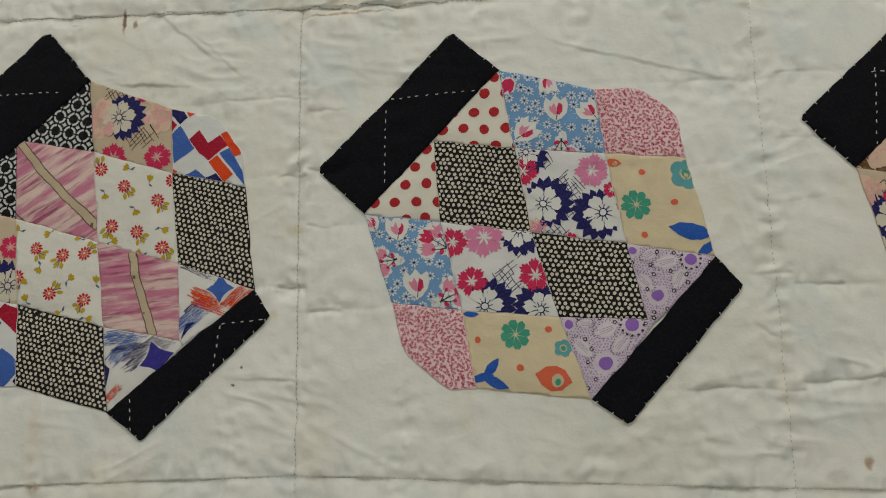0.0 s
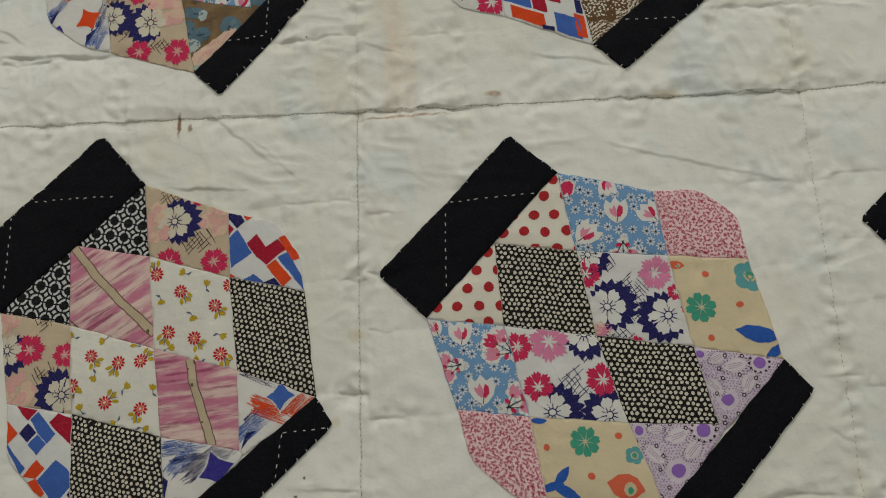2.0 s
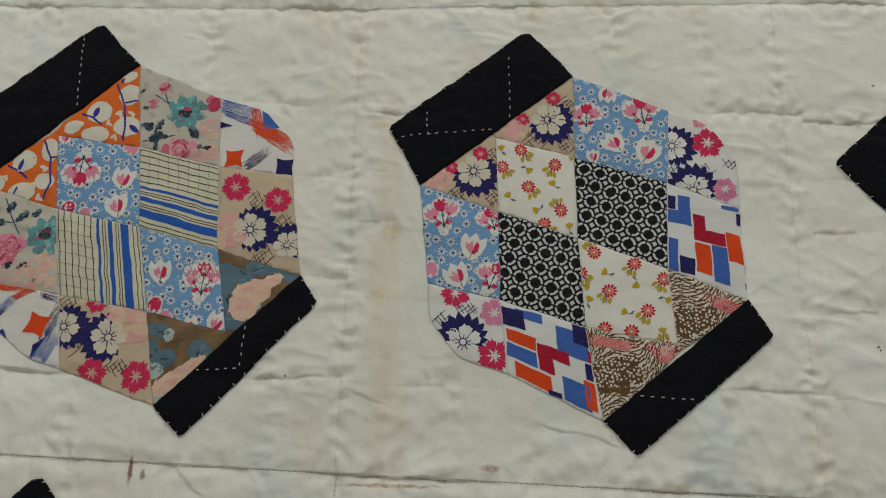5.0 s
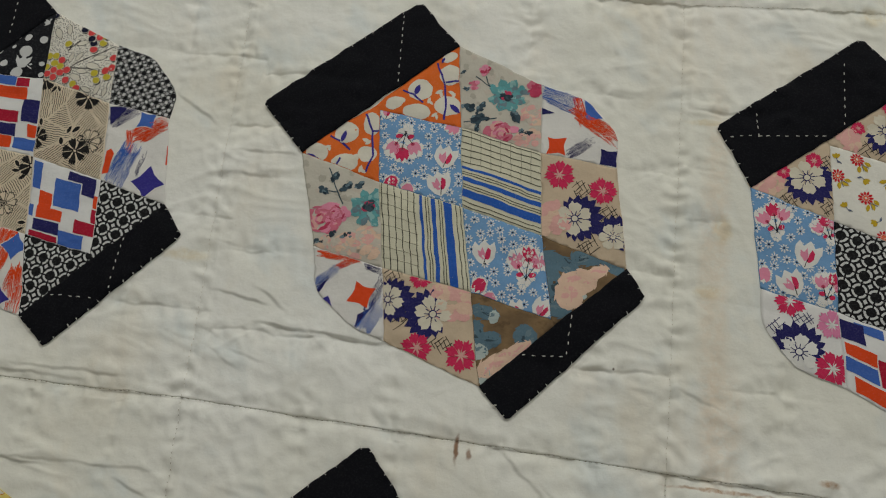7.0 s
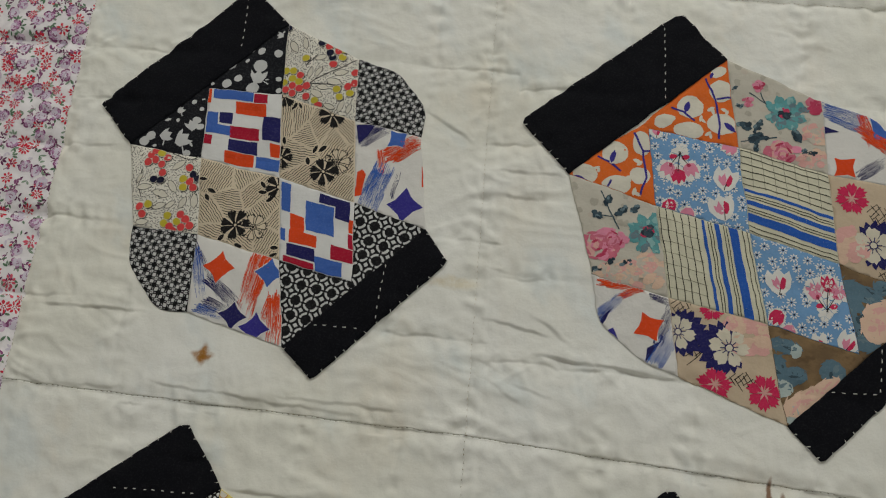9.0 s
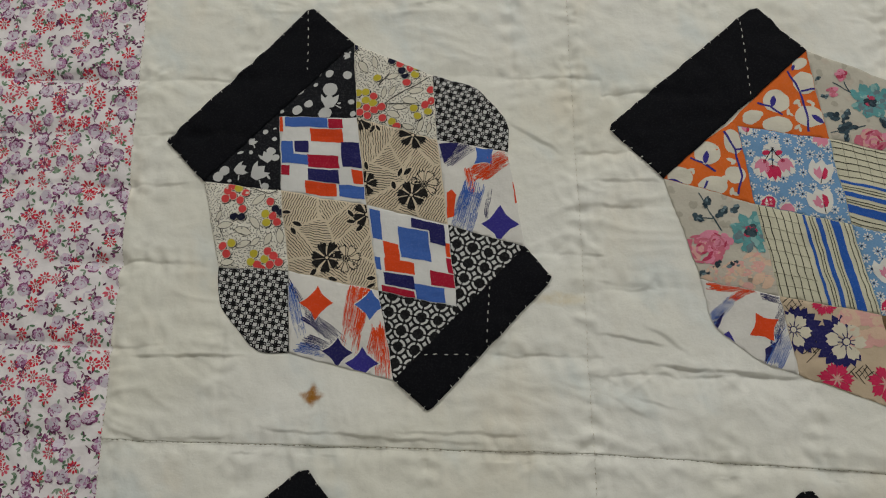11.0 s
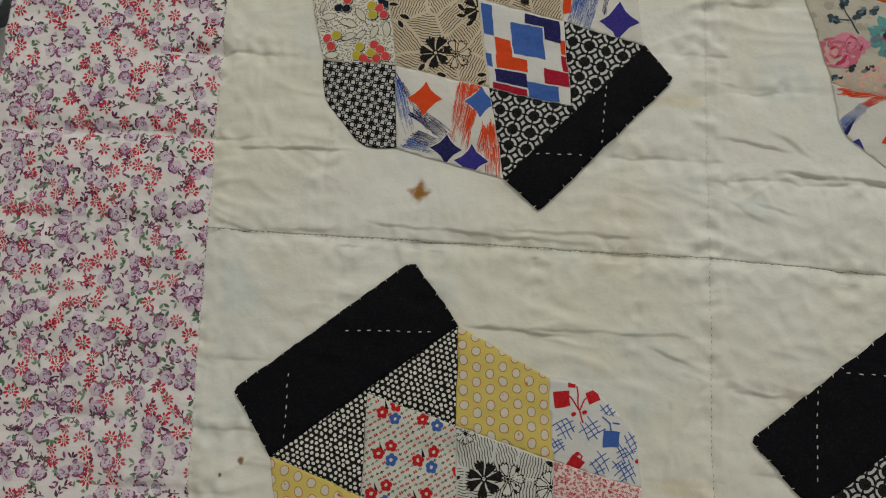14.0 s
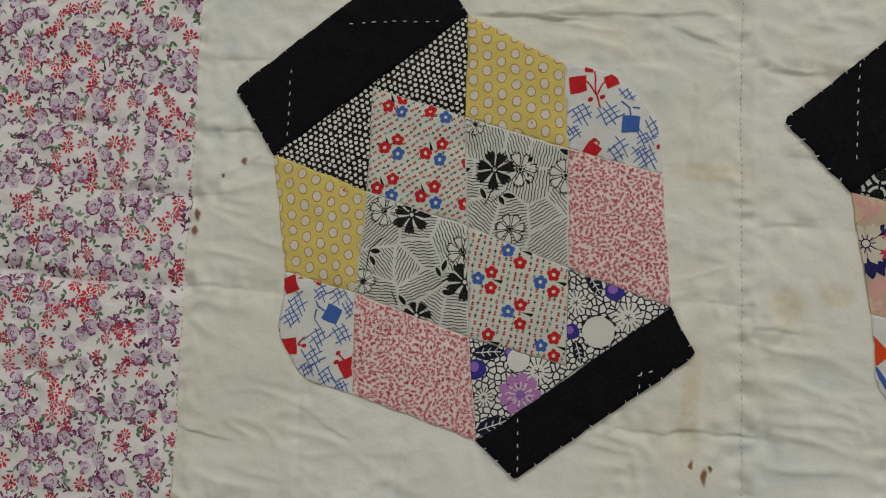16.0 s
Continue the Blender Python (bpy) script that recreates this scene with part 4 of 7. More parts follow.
def brush_stars(p, key):
    m = marks(p, key)
    for a, b, tone, width in m("sweep"):
        sweep(p, a, b, tone, width)
    for poly in m("shard"):
        p.add(list(poly[:-1]), poly[-1], 2)
    for x, y, r, tone, turn in m("star"):
        outline = []
        for k in range(4):
            outline += [turned(r, 0, turn + k * 90), turned(r * .62, 0, turn + k * 90 + 28), turned(r * .6, 0, turn + k * 90 + 62)]
        p.add([(x + u * 1.12, y + v * 1.12) for u, v in outline], "white", 2)
        p.add([(x + u, y + v) for u, v in outline], tone, 3)
    return cotton("brush_white", (224, 221, 215)), "white cotton patch with brush strokes and four-pointed stars"


def brown_leaves(p, key):
    m = marks(p, key)
    for x, y in scatter(p, 2.6, 0.25, 35):
        a = 35 + 40 * math.sin(x * .16) + random.uniform(-15, 15)
        u, v = turned(1.9, 0, a)
        stroke(p, [(x - u, y - v), (x + u * .2 + .5, y + v * .2), (x + u, y + v)], .8, "brown", 1)
    for x, y, rx, ry, a in m("mass"):
        for _ in range(9):
            t, q = random.uniform(0, 6.28), random.uniform(.3, .8)
            u, v = turned(rx * q * math.cos(t), ry * q * math.sin(t), a)
            disc(p, x + u, y + v, ry * .42, "brown", 2, 10, wobble=.15)
        disc(p, x, y, rx * .75, "brown", 2, 12, ry * .75, a)
        for fx, fy in scatter(p, 2.7, 0.28):
            if math.hypot((fx - x) / rx, (fy - y) / ry) < .95:
                disc(p, fx, fy, random.uniform(.5, 1.1), "ivory", 3, 7, random.uniform(.4, .8), random.uniform(0, 180), .2)
    for x, y, w, h in m("hatchp"):
        put(p, x, y, [(-w / 2, -h / 2), (w / 2, -h / 2), (w / 2, h / 2), (-w / 2, h / 2)], p.right, 1, "blushpink", 2)
        for k in range(int(w / 1.9)):
            for lean in (-1, 1):
                u = k * 1.9 - w / 2
                stroke(p, [(x + turned(u, -h / 2, p.right)[0], y + turned(u, -h / 2, p.right)[1]), (x + turned(u + lean * h, h / 2, p.right)[0], y + turned(u + lean * h, h / 2, p.right)[1])], .4, "vinepink", 3)
    return cotton("leaves_ivory", (224, 214, 198)), "ivory cotton patch with a brown leaf print"


def orange_vine(p, key):
    m = marks(p, key)
    for x, y, rx, ry, a in m("pebble"):
        disc(p, x, y, rx * .92, "ivory", 1, 16, ry * .92, a, .05)
    for x, y, n, a in m("petal"):
        lens(p, x, y, n, n * .45, a, "ivory", 1)
        lens(p, x + 1.6, y - 1.4, n * .8, n * .4, a + 70, "ivory", 1)
    for x, y, n, a in m("leaf"):
        lens(p, x, y, n, n * .42, a, "purple", 3)
    for line in m("stem"):
        stroke(p, line, 1.25, "purple", 2)
    return cotton("vine_orange", (224, 108, 42)), "orange cotton patch with cream fruit and navy stems"


def petal_ring(p, x, y, r, tones, layer, n=7):
    a0 = random.uniform(0, 50)
    for k in range(n):
        a = a0 + k * 360 / n
        u, v = turned(r * .58, 0, a)
        lens(p, x + u, y + v, r * .9, r * .5, a, tones[0], layer)
        dabs(p, x + u, y + v, r * .42, r * .26, a, tones, 7, layer + 1, .5)


def old_rose(p, x, y, r, layer=2):
    dabs(p, x, y, r, r * .85, 20, ("rose", "pink", "blushpink"), 26, layer, .3)
    for k in range(10):
        a = k * 36 + random.uniform(-12, 12)
        u, v = turned(r * random.uniform(.45, .7), 0, a)
        lens(p, x + u, y + v, r * .6, r * .16, a + 90 + random.uniform(-15, 15), random.choice(("deeprose", "rose", "rose")), layer + 3)
    for k in range(6):
        a = k * 60
        u, v = turned(r * .24, 0, a)
        lens(p, x + u, y + v, r * .4, r * .14, a + 80, random.choice(("deeprose", "rose", "pink")), layer + 4)


def old_roses(p, key):
    m = marks(p, key)
    for _ in range(40):
        u, v = p.at(random.random(), random.random())
        disc(p, u, v, random.uniform(1, 3), random.choice(("roseground", "roseground2")), 0, 9, wobble=.3)
    for x, y, r in m("peach"):
        dabs(p, x, y, r, r * .8, 20, ("peach", "blushpink", "roseground"), 40, 1, .28)
    for line in m("stem"):
        stroke(p, line, .7, "slate", 1)
    for x, y, n, a in m("slate"):
        lens(p, x, y, n, n * .42, a, "slate", 2)
        dabs(p, x, y, n * .55, n * .26, a, ("slate", "slate", "greyblue", "slatedark"), 9, 2, .5)
    for x, y, r in m("rose"):
        old_rose(p, x, y, r)
    for x, y, r in m("teal"):
        petal_ring(p, x, y, r, ("tealpetal", "bluegreen", "tealpetal", "greyblue", "paleteal"), 3, 8)
        dabs(p, x, y, r * .3, r * .28, 0, ("deeprose", "slate", "slatedark"), 12, 6, .5)
    for x, y, r in m("budp"):
        dabs(p, x, y, r, r * .9, 0, ("rose", "pink", "deeprose"), 12, 3, .4)
    for x, y, r in m("deep"):
        dabs(p, x, y, r, r * .8, 40, ("deeprose", "rose", "deeprose"), 16, 3, .4)
    return cotton("roses_grey", (198, 192, 178)), "grey-cream cotton patch with faded teal flowers and pink roses"


def stripes(p, key):
    across = key.endswith("12")

    def band(at, width, tone, layer):
        f = (lambda k, q: p.at(k, q)) if across else (lambda k, q: p.at(q, k))
        h = width / 2 / p.size
        for k in range(10):
            a, b = k / 10, (k + 1) / 10
            p.add([f(a, at - h), f(b, at - h), f(b, at + h), f(a, at + h)], tone, layer)

    for at in (.03, .10, .18, .26, .34, .42):
        band(at, .55, "linegrey", 1)
    for at, w in ((.50, 1.9), (.645, 2.9), (.82, 5.2)):
        band(at, w, "stripeblue", 1)
    for at in (.555, .585, .715, .745, .92, .97):
        band(at, .5, "linegrey", 1)
    f = (lambda k, q: p.at(k, q)) if across else (lambda k, q: p.at(q, k))
    for k in range(1, 8):
        stroke(p, [f(k / 8, 0.0), f(k / 8, .22), f(k / 8, .44)], .3, "faintgrey", 1)
    return cotton("stripe_ecru", (212, 208, 184)), "ecru cotton patch with blue stripes and thin dark lines"


def camouflage(p, key):
    """Soft-edged patches of slate, sand and pink, each ringed by streaks of its neighbour tones."""
    m = marks(p, key)
    for tone, inks, layer in (("taupe", ("brown", "taupe"), 1), ("slate", ("bluegrey", "greyblue", "slate"), 2), ("pale", ("palegrey", "greyblue"), 3), ("pink", ("peach", "blushpink"), 4)):
        for x, y, rx, ry, a in m(tone):
            disc(p, x, y, rx, inks[0], layer, 24, ry, a, .06)
            for k in range(4):
                u, v = turned(random.uniform(-.55, .55) * rx, random.uniform(-.5, .5) * ry, a)
                lens(p, x + u, y + v, rx * random.uniform(.5, 1.0), ry * random.uniform(.25, .5), a + random.uniform(-30, 30), inks[1 + k % (len(inks) - 1)], layer)
            for k in range(9):
                t = k * 40 + random.uniform(-15, 15)
                u, v = turned(rx * .98 * math.cos(radians(t)), ry * .98 * math.sin(radians(t)), a)
                lens(p, x + u, y + v, rx * random.uniform(.35, .7), ry * random.uniform(.12, .26), a + t + 90 + random.uniform(-25, 25), inks[0], layer)
    return brushed_cloth("camouflage", (132, 108, 78), (112, 92, 68), (92, 74, 54), 20, (60, 60, 1)), "taupe cotton patch with slate blue and pink blotches"


def black_petals(p, key):
    m = marks(p, key)
    for x, y, r in m("blob"):
        disc(p, x, y, r, "silver", 1, 14, r * .92, 30, .04)
    for x, y, r, a in m("cup"):
        put(p, x, y, [(-.9, .1), (-.95, .8), (-.45, .35), (0, .95), (.4, .4), (.95, .75), (.9, 0), (.5, -.75), (-.3, -.85)], a, r, "silver", 2)
        stroke(p, [(x + turned(r * .7, -r * .5, a)[0], y + turned(r * .7, -r * .5, a)[1]), (x + turned(r * 1.3, -r * .9, a)[0], y + turned(r * 1.3, -r * .9, a)[1])], .8, "silver", 1)
    for x, y, n, a in m("lens"):
        lens(p, x, y, n, n * .4, a, "silver", 1)
    return cotton("petals_black", (24, 25, 30)), "black cotton patch with pale grey fruit shapes"


def berries(p, key):
    m = marks(p, key)
    taken = []
    for tone in ("red", "yellow", "black"):
        colour = {"red": "berryred", "yellow": "yellow", "black": "deepnavy"}[tone]
        for x, y in m(tone):
            disc(p, x + .4, y - .4, 3.0, "inkblack", 3, 12)
            disc(p, x, y, 2.9, "ivory", 4, 12)
            disc(p, x, y, 2.6, colour, 5, 12)
            taken.append((x, y, 2.4))
    for x, y, n, a in m("leaf"):
        lens(p, x, y, n, n * .46, a, "inkblack", 2)
        lens(p, x, y, n - .9, n * .46 - .8, a, "ivory", 3)
        taken.append((x, y, n * .26))
    for line in m("stem"):
        stroke(p, line, .55, "inkblack", 2)
    for x, y in scatter(p, 1.95, 0.3):
        if clear_of(x, y, taken, .35):
            u, v = turned(.75, 0, random.choice((20, 60, 110, 150)) + random.uniform(-15, 15))
            stroke(p, [(x - u, y - v), (x + u, y + v)], .36, "inkblack", 1)
    return cotton("berries_ivory", (234, 229, 216)), "ivory cotton patch with red and yellow berries"


def black_squares(p, key):
    """White squares set between black and crossed ones, with small dots round them."""
    turn = p.right - 4
    xs, ys = [q[0] for q in p.outline], [q[1] for q in p.outline]
    mx, my = sum(xs) / len(xs), sum(ys) / len(ys)
    square = [(-1, -1), (1, -1), (1, 1), (-1, 1)]
    for i in range(-12, 13):
        for j in range(-12, 13):
            for half in (0, 1):
                u, v = turned((i + half * .5) * 4.35, (j + half * .5) * 4.2, turn)
                x, y = mx + u + random.uniform(-.08, .08), my + v + random.uniform(-.08, .08)
                if not p.inside(x, y, 3):
                    continue
                if half:
                    put(p, x, y, square, turn, random.uniform(1.0, 1.14), "silver", 1)
                    continue
                if (i + j) % 2:
                    disc(p, x, y, 1.28, "silver", 1, 6, 1.12, turn + 30)
                    for a in (0, 90):
                        put(p, x, y, [(-1.2, -.11), (1.2, -.11), (1.2, .11), (-1.2, .11)], turn + a, 1, "inkblack", 2)
                for a in (0, 90, 180, 270):
                    du, dv = turned(1.75, 0, turn + a)
                    put(p, x + du, y + dv, [(-.3, -.3), (.35, 0), (-.3, .3)], turn + a + 180, 1, "silver", 1)
    return cotton("squares_black", (17, 17, 20)), "black cotton patch with a white check of small squares"


def carnation(p, x, y, r, turn, colour, layer, size=1.0, loose_cut=True):
    """Seven wedge petals well apart, each with a notched end."""
    for k in range(7):
        a = turn + k * 360 / 7 + (random.uniform(-4, 4) if loose_cut else 0)
        q = r * (random.uniform(.92, 1.1) if loose_cut else 1)
        mid, half = (.60, .44 * size) if not loose_cut else (.60, .44)
        shape = [(-1, -.05), (-.15, -.19), (.45, -.27), (.82, -.19), (.62, -.08), (1.0, 0), (.62, .08), (.82, .19), (.45, .27), (-.15, .19), (-1, .05)]
        p.add([(x + turned((mid + u * half) * q, v * q * size, a)[0], y + turned((mid + u * half) * q, v * q * size, a)[1]) for u, v in shape], colour, layer)


def leaf_cloth(p, key, base_tone):
    m = marks(p, key)
    seeds = m("seed")
    for i, cell in cells_of(p, [(x, y) for x, y, _ in seeds]):
        cell = shrunk(cell, .75)
        if len(cell) < 3:
            continue
        x, y, a = seeds[i]
        planes = edge_planes(ccw(cell))
        for k in range(-17, 18):
            ox, oy = turned(0, k * 1.55, a)
            pts = [(x + ox + turned(t, .28 * math.sin(t * 1.1 + k * .7), a)[0], y + oy + turned(t, .28 * math.sin(t * 1.1 + k * .7), a)[1]) for t in range(-26, 27, 2)]
            for q, r in zip(pts, pts[1:]):
                ex, ey = r[0] - q[0], r[1] - q[1]
                d = math.hypot(ex, ey)
                nx, ny = -ey / d * .2, ex / d * .2
                bit = clip([(q[0] + nx, q[1] + ny), (q[0] - nx, q[1] - ny), (r[0] - nx, r[1] - ny), (r[0] + nx, r[1] + ny)], planes)
                if len(bit) > 2:
                    p.add(bit, "inkblack", 1)
    for x, y, r in m("outline"):
        disc(p, x, y, r * .8, base_tone, 1, 12)
        carnation(p, x, y, r * 1.15, 10, "inkblack", 2, 1.05, False)
        carnation(p, x, y, r * 1.15, 10, base_tone, 3, .80, False)
        disc(p, x, y, 1, "inkblack", 4, 8)
    for x, y, r, a in m("flower"):
        disc(p, x, y, r * .8, base_tone, 2, 12)
        carnation(p, x, y, r * 1.22, a + 12, "inkblack", 4)
        disc(p, x, y, 1.9, "inkblack", 4, 9)
        disc(p, x, y, 1.0, base_tone, 5, 9)
    for line in m("stem"):
        stroke(p, line, .5, "inkblack", 3)
    for x, y, n, a in m("leaf"):
        lens(p, x, y, n + 2, n * .42 + 1.6, a, base_tone, 2)
        lens(p, x, y, n, n * .42, a, "inkblack", 3)


def tan_leaves(p, key):
    INKS["tanbase"] = (220, 204, 178)
    leaf_cloth(p, key, "tanbase")
    return cotton("tanbase", (220, 204, 178)), "tan cotton patch with black leaves and wavy lines"


def grey_leaves(p, key):
    INKS["greybase"] = (220, 220, 213)
    leaf_cloth(p, key, "greybase")
    return cotton("greybase", (220, 220, 213)), "pale grey cotton patch with black leaves and wavy lines"


def yellow_rings(p, key):
    for x, y in scatter(p, 8.3, 0.02, p.right - 4):
        disc(p, x, y, 2.5, "ringorange", 1, 14, 2.85, 10)
        disc(p, x, y, 2.12, "ivory", 2, 14, 2.45, 10)
    return cotton("rings_yellow", (222, 202, 112)), "yellow cotton patch with orange-ringed white dots"


def blue_hatch(p, key):
    m = marks(p, key)
    for x, y, r in m("hash"):
        for side in (38, 124):
            for k in (-1, 0, 1):
                ox, oy = turned(random.uniform(-2.5, 2.5), k * r * .27, side + random.uniform(-9, 9))
                u, v = turned(r * random.uniform(.35, .55), 0, side + random.uniform(-6, 6))
                stroke(p, [(x + ox - u, y + oy - v), (x + ox + u * .1, y + oy + v * .1 + .3), (x + ox + u, y + oy + v)], .55, "blue", 1)
    for x, y, n, a in m("redsq"):
        put(p, x, y, [(-.5, -.5), (.5, -.48), (.52, .5), (-.48, .52)], a, n, "red", 2)
    for x, y, n, a in m("bluesq"):
        put(p, x, y, [(-.5, -.5), (.5, -.48), (.52, .5), (-.48, .52)], a, n, "blue", 2)
    for line in m("stem"):
        stroke(p, line, .75, "red", 2)
    for line in m("bstem"):
        stroke(p, line, .75, "blue", 2)
    for x, y in m("bud"):
        disc(p, x, y, 1.5, "red", 3, 9, 1.1, 30)
    return cotton("hatch_white", (224, 223, 220)), "white cotton patch with blue hatching and red squares"


def tiny_flowers(p, key):
    m = marks(p, key)
    taken = []
    turn = p.right + (-40 if key.endswith("11") else 8)
    for tone in ("red", "blue"):
        for x, y in m(tone):
            for k in range(5):
                u, v = turned(1.95, 0, k * 72 + 18)
                disc(p, x + u, y + v, 1.55, tone, 2, 9)
            disc(p, x, y, 1.7, tone, 2, 9)
            disc(p, x, y, .95, "ivory", 3, 8)
            taken.append((x, y, 3))
    for x, y in m("tick"):
        put(p, x, y, [(-2.6, -.3), (2.2, -.9), (2.6, .9)], p.right + (-60 if key.endswith("11") else 0), 1.1, "inkblack", 1)
        taken.append((x, y, 2))
    for n, (x, y) in enumerate(scatter(p, 3.1, 0.12, turn, False)):
        if not clear_of(x, y, taken, .7):
            continue
        tone = ("red", "inkblack", "red", "greyblue")[n % 4]
        e = 1.1
        stroke(p, [(x - turned(e, 0, turn + 90)[0], y - turned(e, 0, turn + 90)[1]), (x + turned(e, 0, turn + 90)[0], y + turned(e, 0, turn + 90)[1])], .42, tone, 1)
        for o in ((-.6, .5) if tone == "red" else (0,)):
            u, v = turned(o, 0, turn + 90)
            stroke(p, [(x + u - turned(.8, 0, turn)[0], y + v - turned(.8, 0, turn)[1]), (x + u + turned(.8, 0, turn)[0], y + v + turned(.8, 0, turn)[1])], .42, tone, 1)
    return cotton("tiny_mint", (216, 217, 206)), "pale cotton patch with tiny red and blue flowers"


def purple_scribble(p, key):
    m = marks(p, key)
    seeds = scatter(p, 3.3, 0.36)
    for i, cell in cells_near(p, seeds, 9):
        cell = shrunk(cell, .36)
        if len(cell) > 2:
            p.add(cell, "white", 1)
    for x, y, r in m("rosette"):
        disc(p, x, y, r * .95, "white", 2, 14)
        for k in range(14):
            u, v = turned(1, 0, k * 360 / 14)
            stroke(p, [(x + u * r * .5, y + v * r * .5), (x + u * r, y + v * r)], .55, "deepnavy", 3)
        for k in range(5):
            u, v = turned(r * .28, 0, k * 72)
            stroke(p, [(x, y), (x + u, y + v)], .5, "deepnavy", 3)
    for x, y, n, a in m("leaf"):
        lens(p, x, y, n, n * .5, a, "deepnavy", 4)
        stroke(p, [(x + turned(-n * .4, 0, a)[0], y + turned(-n * .4, 0, a)[1]), (x + turned(n * .4, 0, a)[0], y + turned(n * .4, 0, a)[1])], .45, "white", 5)
        for k in (-.2, 0, .2):
            for s in (-1, 1):
                stroke(p, [(x + turned(n * k, 0, a)[0], y + turned(n * k, 0, a)[1]), (x + turned(n * (k + .1), s * n * .13, a)[0], y + turned(n * (k + .1), s * n * .13, a)[1])], .4, "white", 5)
    for x, y, r in m("bloom"):
        ragged(p, x, y, r, "lilac", 4, 9, 5, jag=.05, notch=.85)
        for k in range(12):
            lens(p, x + turned(r * .45, 0, k * 30)[0], y + turned(r * .45, 0, k * 30)[1], r * .4, .9, k * 30, "petalpale", 5)
        disc(p, x, y, r * .22, "violet", 6, 9)
    for x, y, r in m("purple"):
        disc(p, x, y, r, "purple", 4, 14, wobble=.05)
        disc(p, x - r * .2, y + r * .2, r * .5, "violet", 5, 10)
    for x, y, r in m("white"):
        ragged(p, x, y, r * 1.05, "deepnavy", 4, 12, 0, jag=.04, notch=.92)
        disc(p, x, y, r * .92, "white", 5, 18, wobble=.04)
    for x, y, r in m("fire"):
        disc(p, x, y, r, "white", 4, 14)
        ragged(p, x, y, r, "raspberry", 5, 12, 0, jag=.2, notch=.25, fill=.6)
    for x, y, r in m("sun"):
        disc(p, x, y, r * 1.6, "white", 4, 14)
        disc(p, x, y, r, "yellow", 6, 12)
        disc(p, x - 1, y, r * .5, "bluegreen", 7, 10)
    return cotton("scribble_navy", (30, 32, 52)), "white cotton patch with navy scribbles and purple flowers"


def cells_near(p, seeds, reach):
    for i, a in enumerate(seeds):
        poly = [(a[0] - reach, a[1] - reach), (a[0] + reach, a[1] - reach), (a[0] + reach, a[1] + reach), (a[0] - reach, a[1] + reach)]
        for b in seeds:
            if b is not a and abs(a[0] - b[0]) < reach and abs(a[1] - b[1]) < reach:
                poly = half_plane(poly, b[0] - a[0], b[1] - a[1], (b[0] ** 2 - a[0] ** 2 + b[1] ** 2 - a[1] ** 2) / 2)
                if len(poly) < 3:
                    break
        if len(poly) > 2:
            yield i, poly

MARKS = {}
MARKS["b02"] = dict(tulip=[(18.0, 75.8, 0, 1), (-0.6, 62.5, -50, 1), (37.3, 73.9, 40, 0.9), (13.6, 91.3, 180, 0.8)],
    bouquet=[(20.4, 50.1, 180, 0.8)],
    scrap=[(-11.1, 92.1, 1)])
MARKS["b20"] = dict(tulip=[(-80.0, 5.2, 0, 1), (-68.9, -29.0, 0, 1.05), (-96.6, 9.4, 30, 0.8)],
    bouquet=[(-56.2, -4.8, 60, 1), (-86.5, -15.3, 100, 0.8), (-48.8, -37.1, -60, 0.9)])
MARKS["r02"] = dict(tulip=[(23.6, 64.7, 35, 1), (44.9, 59.2, -25, 1.1), (20.5, 98.3, 180, 0.8), (10.6, 55.2, 0, 0.6)],
    bouquet=[(42.1, 85.7, 10, 1.05), (6.5, 81.6, 0, 0.9)])
MARKS["r20"] = dict(tulip=[(-64.2, -7.7, -15, 1.1), (-73.8, -26.2, 25, 1.05)],
    bouquet=[(-83.6, 11.7, 15, 1), (-52.2, -28.1, -20, 0.9), (-53.1, 9.6, 20, 0.8)],
    scrap=[(-89.3, -22.7, 0)])
MARKS["s11"] = dict(tulip=[(-14.5, 33.1, -10, 1.05), (-16.5, 14.4, 15, 1.05), (-57.8, 62.1, 0, 0.7)],
    bouquet=[(-42.8, 40.0, 180, 1.1)],
    scrap=[(-47.1, 12.7, 1), (-36.4, 8.3, 0), (-13.4, 54.2, 0)])
MARKS["s22"] = dict(tulip=[(17.3, -28.4, 5, 1), (56.0, -60.5, -25, 0.9), (39.4, -62.4, 20, 0.8)],
    bouquet=[(44.1, -34.9, 0, 1.1)],
    scrap=[(16.9, -49.4, 1), (23.3, -57.9, 0)])
MARKS["a02"] = dict(big=[(9.5, 81.2, 1, 0)],
    pink=[(6.7, 54.7, 1), (36.9, 52.5, 1), (25.2, 94.6, 0.5)],
    blush=[(-3.1, 79.8, 12), (37.7, 79.8, 11)],
    hatch=[(25.3, 67.4, 16, 12), (6.2, 99.0, 12, 9)])
MARKS["a20"] = dict(big=[(-57.1, -25.4, 1, 160), (-96.0, 4.0, 0.9, -60)],
    pink=[(-80.7, 3.8, 1.1), (-57.1, -0.5, 0.9)],
    blush=[(-87.2, -22.6, 12), (-98.5, 24.9, 10)],
    hatch=[(-69.5, -12.1, 12, 9), (-75.3, 20.7, 16, 7)])
MARKS["r01"] = dict(big=[(-17.6, 79.3, 1, -45)],
    pink=[(-14.3, 94.6, 0.6), (-33.7, 79.3, 0.5)],
    blush=[(-39.5, 70.7, 9)],
    hatch=[(-25.8, 64.3, 14, 8), (-4.6, 91.3, 8, 12), (-6.6, 63.3, 10, 9)])
